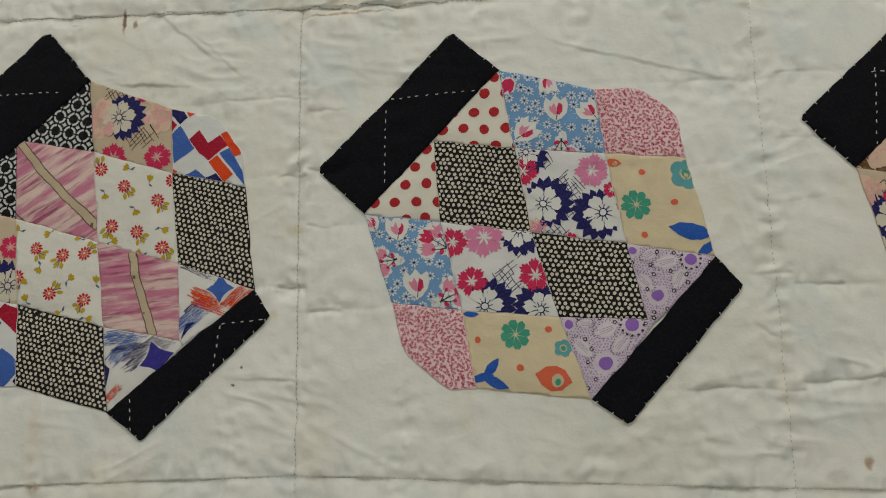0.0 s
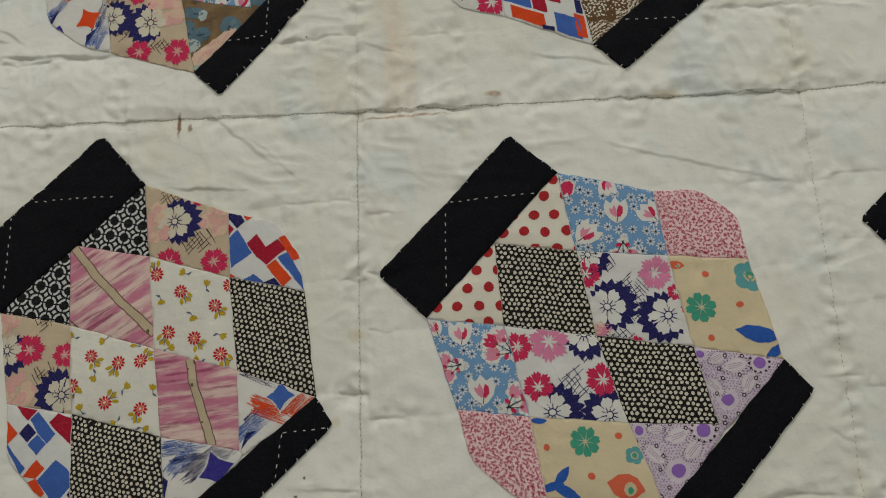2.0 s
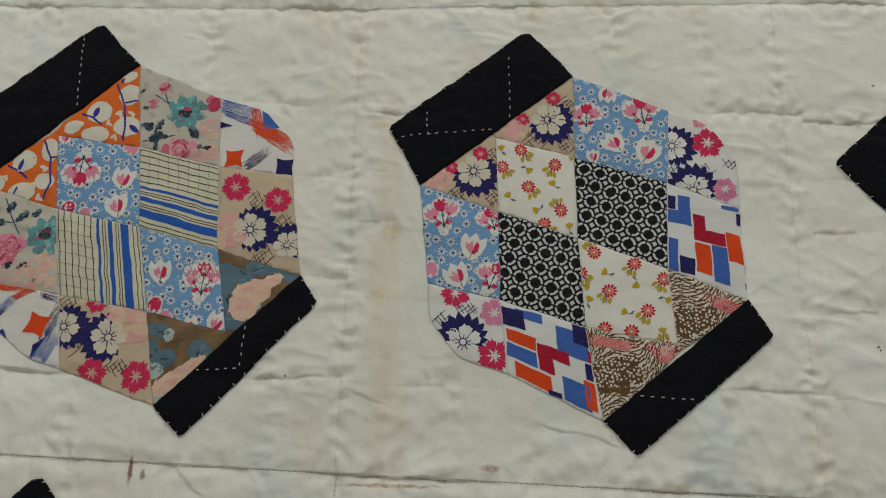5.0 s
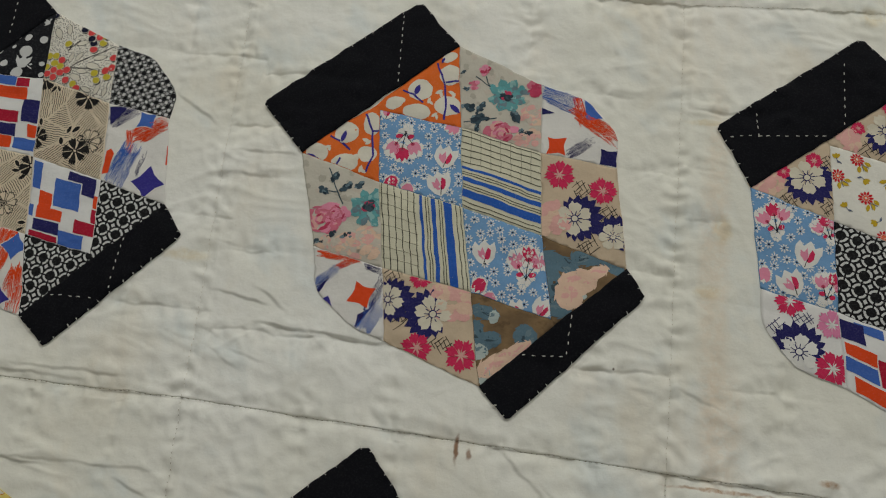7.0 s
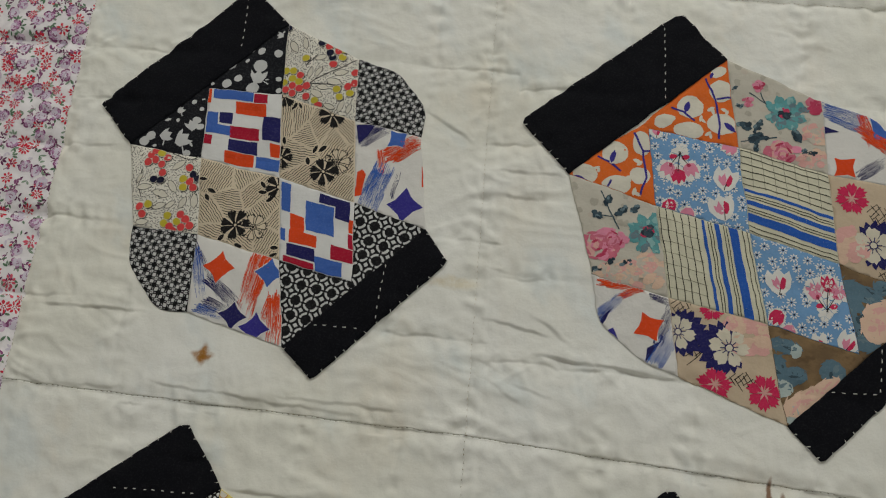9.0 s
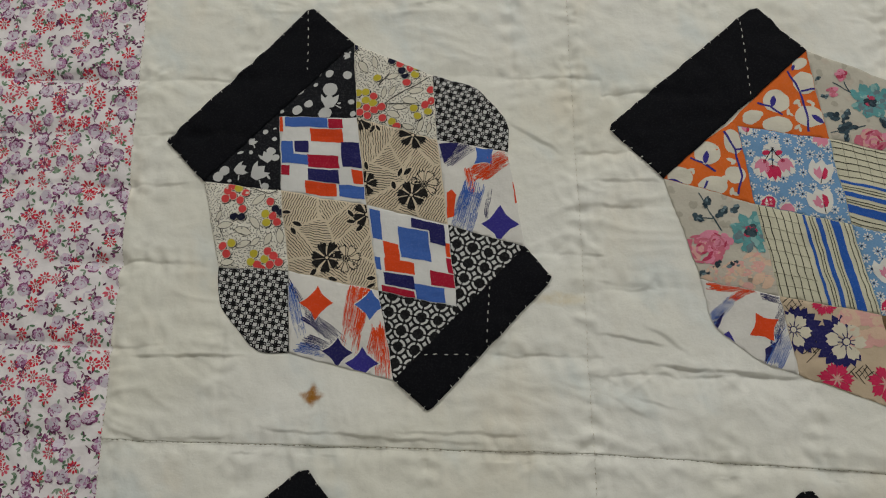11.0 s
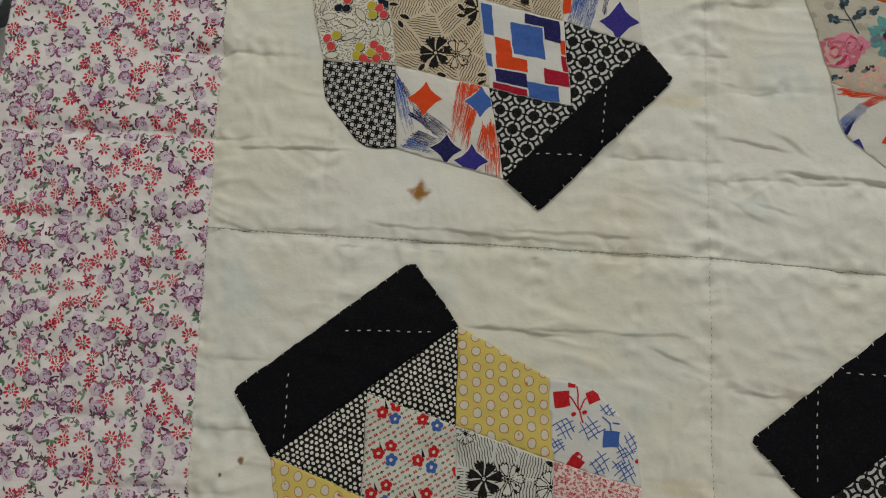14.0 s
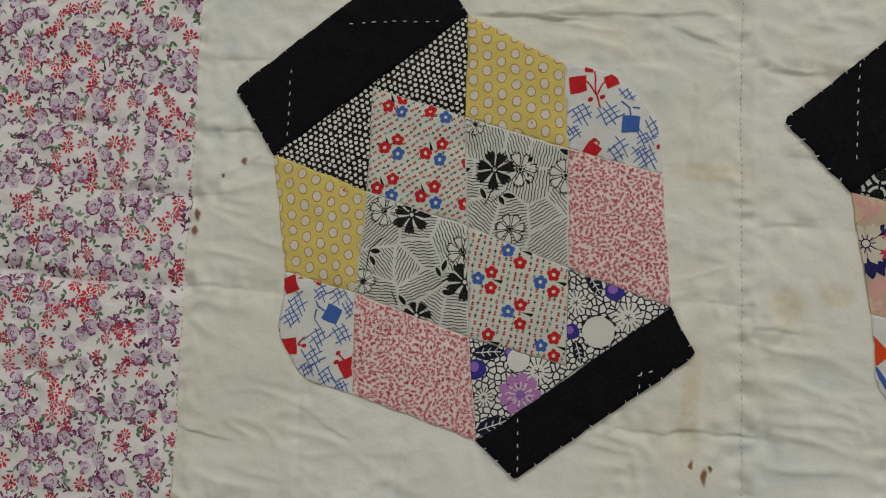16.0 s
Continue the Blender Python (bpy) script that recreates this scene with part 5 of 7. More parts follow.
MARKS["r10"] = dict(big=[(-64.6, 42.6, 1, -60)],
    pink=[(-60.5, 54.6, 0.6), (-78.5, 45.0, 0.5)],
    blush=[(-87.9, 36.6, 11)],
    hatch=[(-51.7, 53.6, 9, 12), (-73.1, 27.4, 14, 7), (-52.1, 25.5, 9, 9)])
MARKS["s13"] = dict(big=[(69.7, -0.9, 1, 10), (94.3, -10.5, 0.8, 60)],
    pink=[(58.0, 27.4, 1.05), (85.7, 19.0, 1)],
    blush=[(55.7, -1.7, 13)],
    hatch=[(72.3, 18.4, 10, 8), (90.3, 0.5, 12, 18), (79.0, -17.9, 14, 8)])
MARKS["s31"] = dict(big=[(-8.9, -69.8, 1, 190), (-37.3, -63.6, 0.9, 0)],
    pink=[(-15.8, -91.7, 1.05), (11.3, -93.4, 1.1), (-19.1, -47.8, 0.8)],
    blush=[(1.5, -60.7, 15)],
    hatch=[(-28.0, -69.8, 12, 20), (-1.9, -88.0, 12, 9), (-35.3, -48.8, 12, 9)])
MARKS["b12"] = dict(big=[(7.8, 16.5, 1, 20), (42.5, 9.8, 1, 190), (-1.8, 49.0, 0.8, -60)],
    rose=[(37.4, 35.9, 1.1)],
    pink=[(-3.7, 37.2, 1), (48.6, 23.6, 0.6), (53.6, 13.2, 0.4), (22.6, -5.6, 0.5)],
    blush=[(3.4, 2.4, 6)],
    hatch=[(21.4, 26.4, 14, 12), (25.7, 13.8, 10, 12), (13.1, -0.9, 14, 8), (8.7, 43.3, 10, 9)])
MARKS["b21"] = dict(big=[(-28.9, -43.6, 1, 10), (4.0, -46.3, 0.9, 150), (-7.3, 1.3, 0.9, -40)],
    rose=[(-28.3, -2.6, 1.3)],
    pink=[(1.2, -26.2, 1.05), (-35.8, -28.8, 1), (-47.3, -5.2, 1)],
    hatch=[(-15.1, -28.2, 14, 16), (-7.0, -43.2, 10, 14), (-5.1, -9.7, 14, 8)])
MARKS["r03"] = dict(big=[(60.0, 63.2, 0.9, 0), (71.8, 33.4, 1, 100)],
    rose=[(91.2, 34.5, 0.9)],
    pink=[(82.2, 65.7, 1.15)],
    blush=[(79.3, 80.8, 5)],
    hatch=[(68.5, 62.5, 8, 18), (96.3, 51.6, 10, 6), (79.9, 46.8, 10, 6), (60.1, 46.7, 8, 12)])
MARKS["r30"] = dict(big=[(-69.0, -67.5, 1, 100)],
    rose=[(-50.7, -48.7, 1)],
    pink=[(-74.1, -37.8, 1), (-50.9, -75.1, 1.1)],
    hatch=[(-79.0, -55.7, 14, 9), (-68.3, -46.8, 10, 8)])
MARKS["c20"] = dict(big=[(-85.4, -5.3, 1, 180), (-92.5, -23.6, 0.8, 0)],
    pink=[(-84.6, 6.8, 0.7)],
    blush=[(-98.2, 10.8, 10)],
    hatch=[(-95.8, -5.9, 8, 14), (-88.7, 11.5, 8, 8)])
MARKS["b13"] = dict(clover=[(61.7, 13.8, 8.6)],
    dot=[(66.6, 33.9, 1.9), (83.7, 14.2, 1.9), (65.3, -4.5, 1.9)],
    teal=[(91.3, 30.9, 9)],
    leaf=[(91.9, -3.6, 26, -14), (100.3, -14.2, 16, 35)],
    coral=[(50.2, 39.9, 9, 5)])
MARKS["b31"] = dict(clover=[(-11.7, -60.9, 8.6)],
    dot=[(7.8, -58.2, 1.9), (-33.1, -63.6, 1.9), (-9.1, -80.2, 1.9)],
    teal=[(15.4, -69.2, 5)],
    leaf=[(-23.8, -88.0, 17, -25), (-26.1, -80.1, 15, 55), (-37.0, -48.2, 10, 0), (-31.5, -85.2, 14, 10)],
    coral=[(9.4, -86.2, 22, 14)])
MARKS["b23"] = dict(eye=[(90.1, -20.2, 4.2, 1), (70.6, -40.0, 4, 0), (58.2, -13.7, 2.8, 0)],
    wing=[(76.8, -21.1, 14, 10), (83.3, -30.9, 13, 60), (63.3, -31.7, 13, -40), (67.1, -16.3, 10, 30)])
MARKS["b32"] = dict(eye=[(55.3, -57.2, 4.6, 1), (39.1, -78.0, 4.6, 0), (19.6, -55.5, 3, 0)],
    wing=[(40.9, -59.3, 14, 15), (48.3, -67.5, 13, 40), (26.8, -69.0, 14, -45), (28.9, -55.3, 9, 0)])
MARKS["a11"] = dict(band=[((-60.1, 71.6), (-40.8, 48.8), (-29.2, 36.8), (-15.1, 23.5), (-1.3, 10.4))],
    line=[((-59.8, 25.8), (-55.2, 20.6), (-50.0, 15.9))])
MARKS["a22"] = dict(band=[((23.1, -7.6), (27.2, -25.2), (32.1, -37.6), (39.4, -59.2))])
MARKS["r11"] = dict(red=[(-34.8, 57.9), (-13.7, 48.1), (-46.8, 45.6), (-30.3, 32.8), (-10.4, 17.6), (-20.7, 8.4)],
    bud=[(-30.5, 45.3), (-14.8, 35.0), (-42.6, 25.5), (-24.5, 17.5), (-5.2, 6.5), (-47.4, 57.8), (-1.8, 54.8)])
MARKS["r22"] = dict(red=[(9.4, -9.7), (33.0, -15.8), (50.6, -24.5), (17.8, -33.2), (40.2, -45.1), (14.5, -56.4), (29.8, -58.2), (50.0, -66.6), (0.6, -22.6)],
    bud=[(16.6, -22.4), (33.7, -28.5), (5.1, -40.0), (27.4, -46.6), (48.0, -57.9), (51.3, -36.6), (3.2, -30.3)])
MARKS["a12"] = dict(red=[(-0.6, 47.1), (15.4, 35.0), (38.0, 24.8), (8.7, 10.0), (25.6, 5.2), (42.7, -5.5), (47.4, 37.1)],
    bud=[(3.1, 30.2), (24.0, 18.9), (43.0, 6.4), (9.6, 0.2), (32.3, 38.2), (16.9, 46.9), (28.6, -8.4)])
MARKS["a21"] = dict(red=[(-39.8, -2.3), (-22.3, -7.6), (-7.5, -7.1), (-29.0, -31.2), (-6.2, -36.0), (-51.0, -19.6)],
    bud=[(-36.5, -15.4), (-16.4, -22.3), (-44.9, -34.2), (-53.7, 11.0), (-32.6, 7.5), (-12.4, 3.3), (-22.6, -43.1), (-47.4, -23.4), (0.5, -24.6), (-3.6, -47.6)])
MARKS["a23"] = dict(star=[(80.6, -32.6, 9, 'blue', 0)],
    sweep=[((63.6, -33.1), (79.0, -41.0), 'orange', 7), ((65.7, -38.3), (84.1, -45.3), 'orange', 8), ((86.1, -43.4), (98.7, -31.6), 'orange', 9), ((56.2, -54.9), (71.8, -42.6), 'blue', 10), ((58.4, -46.0), (67.7, -38.4), 'navy', 3), ((55.4, -16.9), (74.1, -25.0), 'navy', 3)],
    shard=[((57.2, -62.9), (65.9, -52.0), (60.4, -53.1), 'navy')])
MARKS["a32"] = dict(star=[(42.8, -73.5, 11, 'purple', 20)],
    sweep=[((9.5, -59.6), (30.4, -57.6), 'blue', 9), ((13.8, -73.8), (29.3, -59.5), 'blue', 9), ((23.2, -76.2), (49.0, -60.5), 'navy', 11), ((15.8, -66.9), (36.6, -64.9), 'navy', 4), ((11.9, -96.4), (20.1, -88.9), 'orange', 4)],
    shard=[((9.3, -75.5), (13.9, -78.7), (11.9, -87.5), (9.4, -92.3), 'navy')])
MARKS["s03"] = dict(star=[(54.5, 47.6, 8.5, 'orange', 45), (87.6, 41.9, 8, 'navy', 45)],
    sweep=[((41.3, 87.6), (65.1, 79.4), 'blue', 9), ((42.8, 81.4), (67.5, 71.3), 'blue', 4), ((63.7, 85.5), (69.7, 66.4), 'orange', 6), ((63.7, 73.0), (90.5, 53.2), 'orange', 8), ((71.4, 68.6), (91.6, 58.3), 'orange', 8), ((62.5, 42.4), (75.2, 52.7), 'navy', 7)],
    shard=[((69.4, 82.3), (75.3, 77.2), (81.6, 69.6), (71.1, 67.1), 'blue'), ((42.0, 74.1), (51.4, 71.2), (42.4, 69.3), 'navy')])
MARKS["s30"] = dict(star=[(-53.9, -62.6, 9.5, 'orange', 30)],
    sweep=[((-83.3, -38.1), (-60.3, -40.7), 'orange', 5), ((-71.9, -46.6), (-59.5, -40.0), 'orange', 4), ((-84.0, -59.0), (-71.1, -45.6), 'blue', 6), ((-83.2, -61.6), (-76.2, -52.6), 'navy', 3), ((-48.4, -70.4), (-42.6, -48.9), 'navy', 6), ((-50.6, -84.0), (-41.2, -66.0), 'blue', 11), ((-54.3, -44.3), (-43.2, -46.8), 'navy', 4)],
    shard=[((-81.7, -66.9), (-75.8, -53.1), (-81.7, -60.2), 'navy'), ((-78.9, -67.9), (-74.3, -65.6), (-66.6, -79.2), (-69.3, -80.3), 'purple'), ((-54.9, -84.1), (-47.0, -70.4), (-54.3, -75.2), 'navy')])
MARKS["l13"] = dict(star=[(84.1, -11.7, 12, 'purple', 0), (73.1, 33.1, 8, 'blue', 45)],
    sweep=[((49.7, 29.0), (65.4, 41.0), 'navy', 8), ((46.3, 32.5), (62.9, 41.8), 'navy', 5), ((66.6, 21.4), (87.2, 34.3), 'orange', 9), ((71.6, 18.9), (88.8, 31.7), 'orange', 7), ((63.2, 24.0), (66.0, 10.9), 'orange', 4), ((67.6, 12.7), (60.8, -16.8), 'blue', 14), ((63.5, 11.7), (57.4, -10.9), 'blue', 7), ((74.5, -7.8), (76.4, 7.7), 'navy', 3)],
    shard=[((44.3, 41.4), (58.1, 43.2), (53.9, 35.3), (47.7, 28.0), 'navy'), ((49.9, 8.7), (53.2, 10.7), (56.6, 7.1), (55.7, -7.6), (51.7, -8.6), 'orange'), ((91.1, 15.4), (93.7, 15.5), (95.5, 2.3), (93.1, 1.7), 'orange')])
MARKS["l31"] = dict(star=[(-26.4, -63.1, 10.5, 'orange', 0), (6.7, -64.1, 9.5, 'blue', 0), (-11.4, -92.7, 9, 'navy', 0), (3.7, -99.1, 10, 'purple', 0)],
    sweep=[((-0.1, -51.9), (-3.7, -83.7), 'orange', 13), ((3.7, -53.0), (-0.8, -86.3), 'orange', 7), ((13.3, -76.6), (17.4, -104.9), 'orange', 10), ((10.7, -79.4), (7.8, -93.9), 'orange', 4), ((-43.7, -52.2), (-34.5, -79.7), 'blue', 7), ((-43.9, -49.4), (-24.4, -78.3), 'navy', 3), ((-30.5, -71.3), (-11.0, -85.0), 'navy', 8), ((-35.6, -89.8), (-19.7, -92.6), 'blue', 6), ((-31.3, -85.1), (-17.1, -89.8), 'navy', 7)])
MARKS["s01"] = dict(pebble=[(-38.1, 80.0, 9, 8.5, 20), (-19.5, 92.7, 8, 8.5, 60), (-18.6, 70.1, 10, 8, 0), (-38.5, 63.9, 10, 6, 0), (-53.6, 69.0, 7, 5, 30), (-21.9, 106.0, 6, 4, 40)],
    petal=[(-25.7, 79.6, 6, 30), (-31.9, 72.5, 5, 80), (-49.5, 72.3, 5, 0), (-17.2, 79.7, 5, -10), (-26.7, 62.9, 5, 40)],
    leaf=[(-40.1, 79.8, 8.5, 75), (-13.9, 68.4, 9, -35), (-26.1, 103.3, 5, 70)],
    stem=[((-29.8, 100.7), (-22.7, 86.5), (-20.2, 72.1), (-20.1, 59.9)), ((-49.8, 78.9), (-42.2, 76.2), (-35.5, 70.7)), ((-22.1, 87.3), (-13.2, 88.9))])
MARKS["s10"] = dict(pebble=[(-81.7, 44.7, 9, 8.5, 30), (-79.4, 23.2, 10, 7, 10), (-98.7, 29.6, 9, 7, -20), (-66.1, 52.7, 6, 9, 10), (-65.8, 30.8, 7, 6, 0)],
    petal=[(-92.2, 33.8, 5, 20), (-68.0, 40.4, 6, -20), (-68.0, 20.1, 6, 80), (-73.2, 28.6, 5, 30)],
    leaf=[(-82.9, 41.8, 8.5, 80), (-101.9, 25.8, 9, -20)],
    stem=[((-71.1, 59.4), (-65.3, 47.7), (-61.8, 29.8), (-64.5, 18.4)), ((-91.7, 41.6), (-85.3, 38.7), (-77.7, 32.4)), ((-65.3, 47.7), (-61.1, 48.1)), ((-85.8, 19.1), (-82.9, 26.3)), ((-98.6, 25.4), (-92.6, 21.2))])
MARKS["s02"] = dict(teal=[(19.4, 80.5, 13)],
    slate=[(-4.5, 70.2, 10, -25), (2.7, 69.3, 8, 70), (-8.3, 83.7, 5, 0), (2.9, 62.2, 12, 5), (2.2, 55.8, 7, 70), (26.6, 66.0, 11, -60), (33.3, 54.8, 10, -20), (-11.9, 95.7, 4, 60)],
    rose=[(18.1, 52.6, 10)],
    budp=[(3.8, 97.9, 4), (-2.8, 86.6, 3.5)],
    peach=[(37.7, 67.9, 9), (36.5, 50.5, 9)],
    deep=[(36.6, 87.0, 7)],
    stem=[((-2.9, 93.2), (8.8, 85.2)), ((3.6, 93.8), (7.3, 85.9)), ((-6.7, 58.9), (14.1, 63.2))])
MARKS["s20"] = dict(teal=[(-58.5, -5.8, 13)],
    slate=[(-88.8, 2.9, 8, -30), (-74.6, 6.7, 9, 40), (-83.9, 13.0, 8, 70), (-69.2, -25.5, 8, 10), (-79.2, -26.5, 7, 60), (-66.8, 9.1, 7, 30), (-87.2, -31.2, 7, 20)],
    rose=[(-87.6, -16.6, 12), (-78.7, -12.6, 8)],
    peach=[(-56.8, -30.2, 14), (-69.6, -31.6, 9), (-82.5, -33.0, 7)],
    stem=[((-88.5, 18.1), (-79.6, 1.4), (-75.5, -5.2)), ((-91.9, 3.4), (-79.8, 2.2))])
MARKS["s23"] = dict(slate=[(63.4, -29.9, 14, 5, -20), (60.7, -46.0, 7, 16, 20), (79.4, -25.3, 10, 5, 0), (65.7, -56.7, 8, 8, 0), (95.8, -29.3, 8, 4, -30)],
    pink=[(75.2, -41.5, 12, 8, 15), (85.5, -34.7, 9, 4, 30), (70.5, -50.5, 8, 9, 40)],
    pale=[(77.8, -49.7, 4, 2, 0)],
    taupe=[(60.4, -41.7, 7, 3, 0)])
MARKS["s32"] = dict(slate=[(22.8, -83.6, 11, 6, 20), (47.6, -78.0, 7, 7, 30), (22.2, -65.7, 9, 4, -10), (18.2, -78.7, 5, 8, 0)],
    pink=[(32.2, -96.1, 14, 6, 35), (43.1, -86.7, 10, 4, 35), (6.8, -61.8, 3, 3, 0)],
    pale=[(27.8, -67.9, 3, 4, 0), (19.5, -89.4, 7, 5, 0), (23.8, -103.7, 6, 5, 20)])
MARKS["c10"] = dict(pink=[(-86.4, 32.7, 12, 6, 40), (-103.2, 22.9, 4, 3, 0)],
    slate=[(-98.8, 19.8, 3, 2, 0)],
    taupe=[(-93.5, 25.2, 12, 6, 10)])
MARKS["l01"] = dict(blob=[(-28.6, 79.4, 4.9), (-49.0, 64.2, 3.4), (-38.6, 82.2, 1.6), (-30.9, 62.4, 4.5), (-29.7, 90.7, 2.8), (-18.1, 89.4, 3), (-14.3, 70.3, 2), (-12.5, 61.6, 2), (-59.2, 63.3, 1.4), (-42.2, 68.7, 2.8)],
    cup=[(-28.6, 71.0, 6, 0), (-19.6, 103.4, 2.5, 90)],
    lens=[(-48.7, 77.2, 7, 40), (-37.0, 90.6, 6, 40), (-22.0, 69.2, 3, 10)])
MARKS["l10"] = dict(blob=[(-96.4, 18.1, 3.4), (-92.9, 22.2, 3.4), (-68.7, 49.3, 1.7), (-64.2, 35.7, 3), (-76.8, 34.4, 1.4), (-60.9, 31.1, 2.6), (-88.5, 15.3, 1.3), (-66.0, 12.3, 2.4), (-62.4, 44.6, 1.5)],
    cup=[(-82.6, 23.2, 4.6, -60), (-70.7, 21.1, 6, -40), (-66.5, 31.6, 4.6, 30), (-76.6, 42.3, 3.2, -30)],
    lens=[(-83.7, 34.6, 5, 20), (-63.0, 51.5, 3, 10), (-64.0, 18.1, 4, -50)])
MARKS["l02"] = dict(red=[(16.2, 97.4), (23.1, 94.0), (21.6, 83.6), (0.1, 74.2), (-3.8, 65.9), (1.4, 64.4), (5.6, 66.8), (-8.0, 62.6), (6.7, 59.0), (34.1, 67.6), (38.0, 70.4), (21.7, 98.4), (-2.8, 60.4), (37.5, 78.3), (16.4, 52.7)],
    yellow=[(27.4, 95.3), (26.5, 89.5), (1.7, 86.8), (-5.2, 77.2), (-10.3, 76.8), (-4.8, 71.3), (-0.0, 69.4), (-10.1, 68.1), (27.1, 65.3), (29.8, 59.8), (13.4, 56.4), (36.4, 63.0)],
    black=[(-15.2, 109.5), (10.6, 99.6), (17.6, 92.3), (19.9, 88.8)],
    leaf=[(-7.7, 95.2, 11, -55), (-0.4, 98.5, 10, -75), (11.9, 88.2, 10, 25), (12.4, 77.1, 9, 60), (6.6, 76.2, 9, 80), (27.7, 78.1, 11, 15), (24.3, 71.0, 12, -10), (17.3, 66.2, 10, -5), (13.9, 61.5, 11, -20), (23.6, 52.4, 9, -15), (31.5, 53.3, 10, 70), (37.5, 51.9, 8, 80)],
    stem=[((7.0, 68.4), (17.6, 75.6), (36.0, 87.7)), ((7.7, 68.4), (20.8, 68.6), (31.0, 67.2)), ((2.7, 80.9), (9.6, 90.6))])
MARKS["l20"] = dict(red=[(-86.0, 11.5), (-88.7, 8.3), (-85.0, 5.3), (-90.0, 3.2), (-80.0, 2.4), (-77.2, 7.6), (-78.1, -3.7), (-61.2, 1.4), (-58.3, -8.0), (-55.3, -12.0), (-88.4, -27.7), (-85.5, -32.5), (-59.5, -30.8), (-55.6, -33.9), (-52.3, -37.8), (-65.3, -39.8), (-57.5, -39.5), (-62.8, -42.3)],
    yellow=[(-81.8, 10.5), (-63.4, -6.7), (-61.9, -12.2), (-82.9, -25.7), (-68.2, -32.6), (-69.6, -37.8), (-60.9, -36.0)],
    black=[(-83.2, -8.4), (-78.6, -9.0), (-57.5, -3.0), (-53.6, -5.5)],
    leaf=[(-88.6, -14.2, 11, 10), (-76.2, -18.0, 12, -10), (-69.3, -12.5, 11, -45), (-75.4, -26.2, 10, 25), (-68.2, -24.4, 9, 45), (-60.2, -22.7, 10, 70), (-53.0, -20.9, 11, 100), (-84.6, -37.6, 10, 10), (-68.5, 2.7, 12, 45), (-93.0, -7.9, 8, 70)],
    stem=[((-92.9, -1.8), (-92.4, -14.0), (-89.3, -21.4)), ((-74.6, 11.0), (-62.1, 6.8), (-54.9, 10.1))])
MARKS["l12"] = dict(flower=[(28.3, 6.6, 8, 0), (27.1, 47.1, 7.5, 15), (-1.7, 14.1, 7, 40), (-7.7, 58.0, 7, 0)],
    outline=[(36.4, 14.1, 8)],
    leaf=[(20.0, 21.4, 6, 70), (24.9, 21.8, 7, 40), (16.8, 13.1, 6, -65), (0.6, 51.2, 6, 60), (4.2, 52.0, 5, -60), (-1.6, 26.0, 6, -70)],
    seed=[(13.8, 31.7, 20), (1.9, 40.5, 95), (7.4, 16.6, -5), (19.4, 34.8, 50), (32.4, 29.1, 60), (39.2, 35.3, -40), (39.1, -3.0, 60), (15.2, 2.1, 45), (25.3, -6.3, -20), (45.4, 17.6, 60)])
MARKS["l21"] = dict(flower=[(-22.4, -34.1, 8, 0), (0.7, -6.4, 7.5, 30)],
    outline=[(-10.3, -34.8, 8)],
    leaf=[(-42.6, -13.1, 7, -15), (-44.9, -17.7, 6, -60), (-49.9, -5.4, 6, 0), (-9.5, -6.0, 6, -45), (-8.4, -11.2, 6, 0), (-3.1, -15.5, 6, 45), (-30.1, -44.2, 7, 60), (-17.6, -47.8, 6, -10), (5.8, -47.1, 6, 10), (6.0, -52.1, 6, 30)],
    seed=[(-37.4, -4.7, 70), (-30.5, -17.9, -5), (-15.0, -11.4, 50), (-41.4, -28.6, -45), (-38.9, -41.7, -20), (-4.1, -22.9, -50), (-3.0, -41.7, 70), (-22.8, -2.7, -60), (3.3, -27.0, 60), (-14.3, -43.6, -30)])
MARKS["y12"] = dict(flower=[(12.0, 30.4, 8, 0)],
    outline=[(24.8, 31.3, 8), (47.8, 29.8, 8), (21.7, 0.1, 7), (0.2, 53.2, 5)],
    leaf=[(7.0, 17.6, 6, -60), (16.6, 14.9, 6, -60), (20.2, 17.4, 7, -10), (46.9, 42.0, 7, -20), (-2.2, 29.3, 5, 20)],
    stem=[((7.8, 11.9), (12.7, 22.6)), ((10.9, 13.4), (19.9, 21.2))],
    seed=[(9.4, 45.9, -75), (23.7, 44.2, -70), (34.1, 42.4, 80), (31.8, 24.1, 85), (3.7, 21.9, 0), (8.7, 9.4, -40), (20.5, 6.4, 15), (40.6, 9.3, 35), (47.5, 17.6, -50), (44.9, 2.1, 40)])
MARKS["y21"] = dict(flower=[(-28.8, 3.6, 8, 0), (1.0, -29.0, 8.5, 0), (-22.3, -48.1, 6, 0)],
    outline=[(-42.3, 4.6, 7.5), (-51.1, -33.7, 6), (-1.3, -13.5, 7)],
    leaf=[(-45.8, -17.3, 6, 0), (-47.1, -22.3, 6, -60), (-9.6, -21.1, 6, 70), (-12.7, -24.8, 6, -60), (-7.6, -35.5, 6, -20), (-29.9, -41.4, 6, -55)],
    stem=[((-50.4, -27.4), (-48.7, -16.2), (-43.0, -10.1)), ((-15.3, -33.9), (-8.9, -29.2), (-5.0, -26.1)), ((-35.3, -37.1), (-32.5, -43.7))],
    seed=[(-44.8, -6.1, 45), (-22.7, -15.3, 5), (-9.5, -7.3, -65), (-41.5, -23.9, -45), (-44.3, -37.9, 0), (-21.0, -33.0, 25), (-14.6, -42.0, -30), (-2.0, -43.5, 0), (-29.0, -22.8, 70), (-23.9, -3.0, 0)])
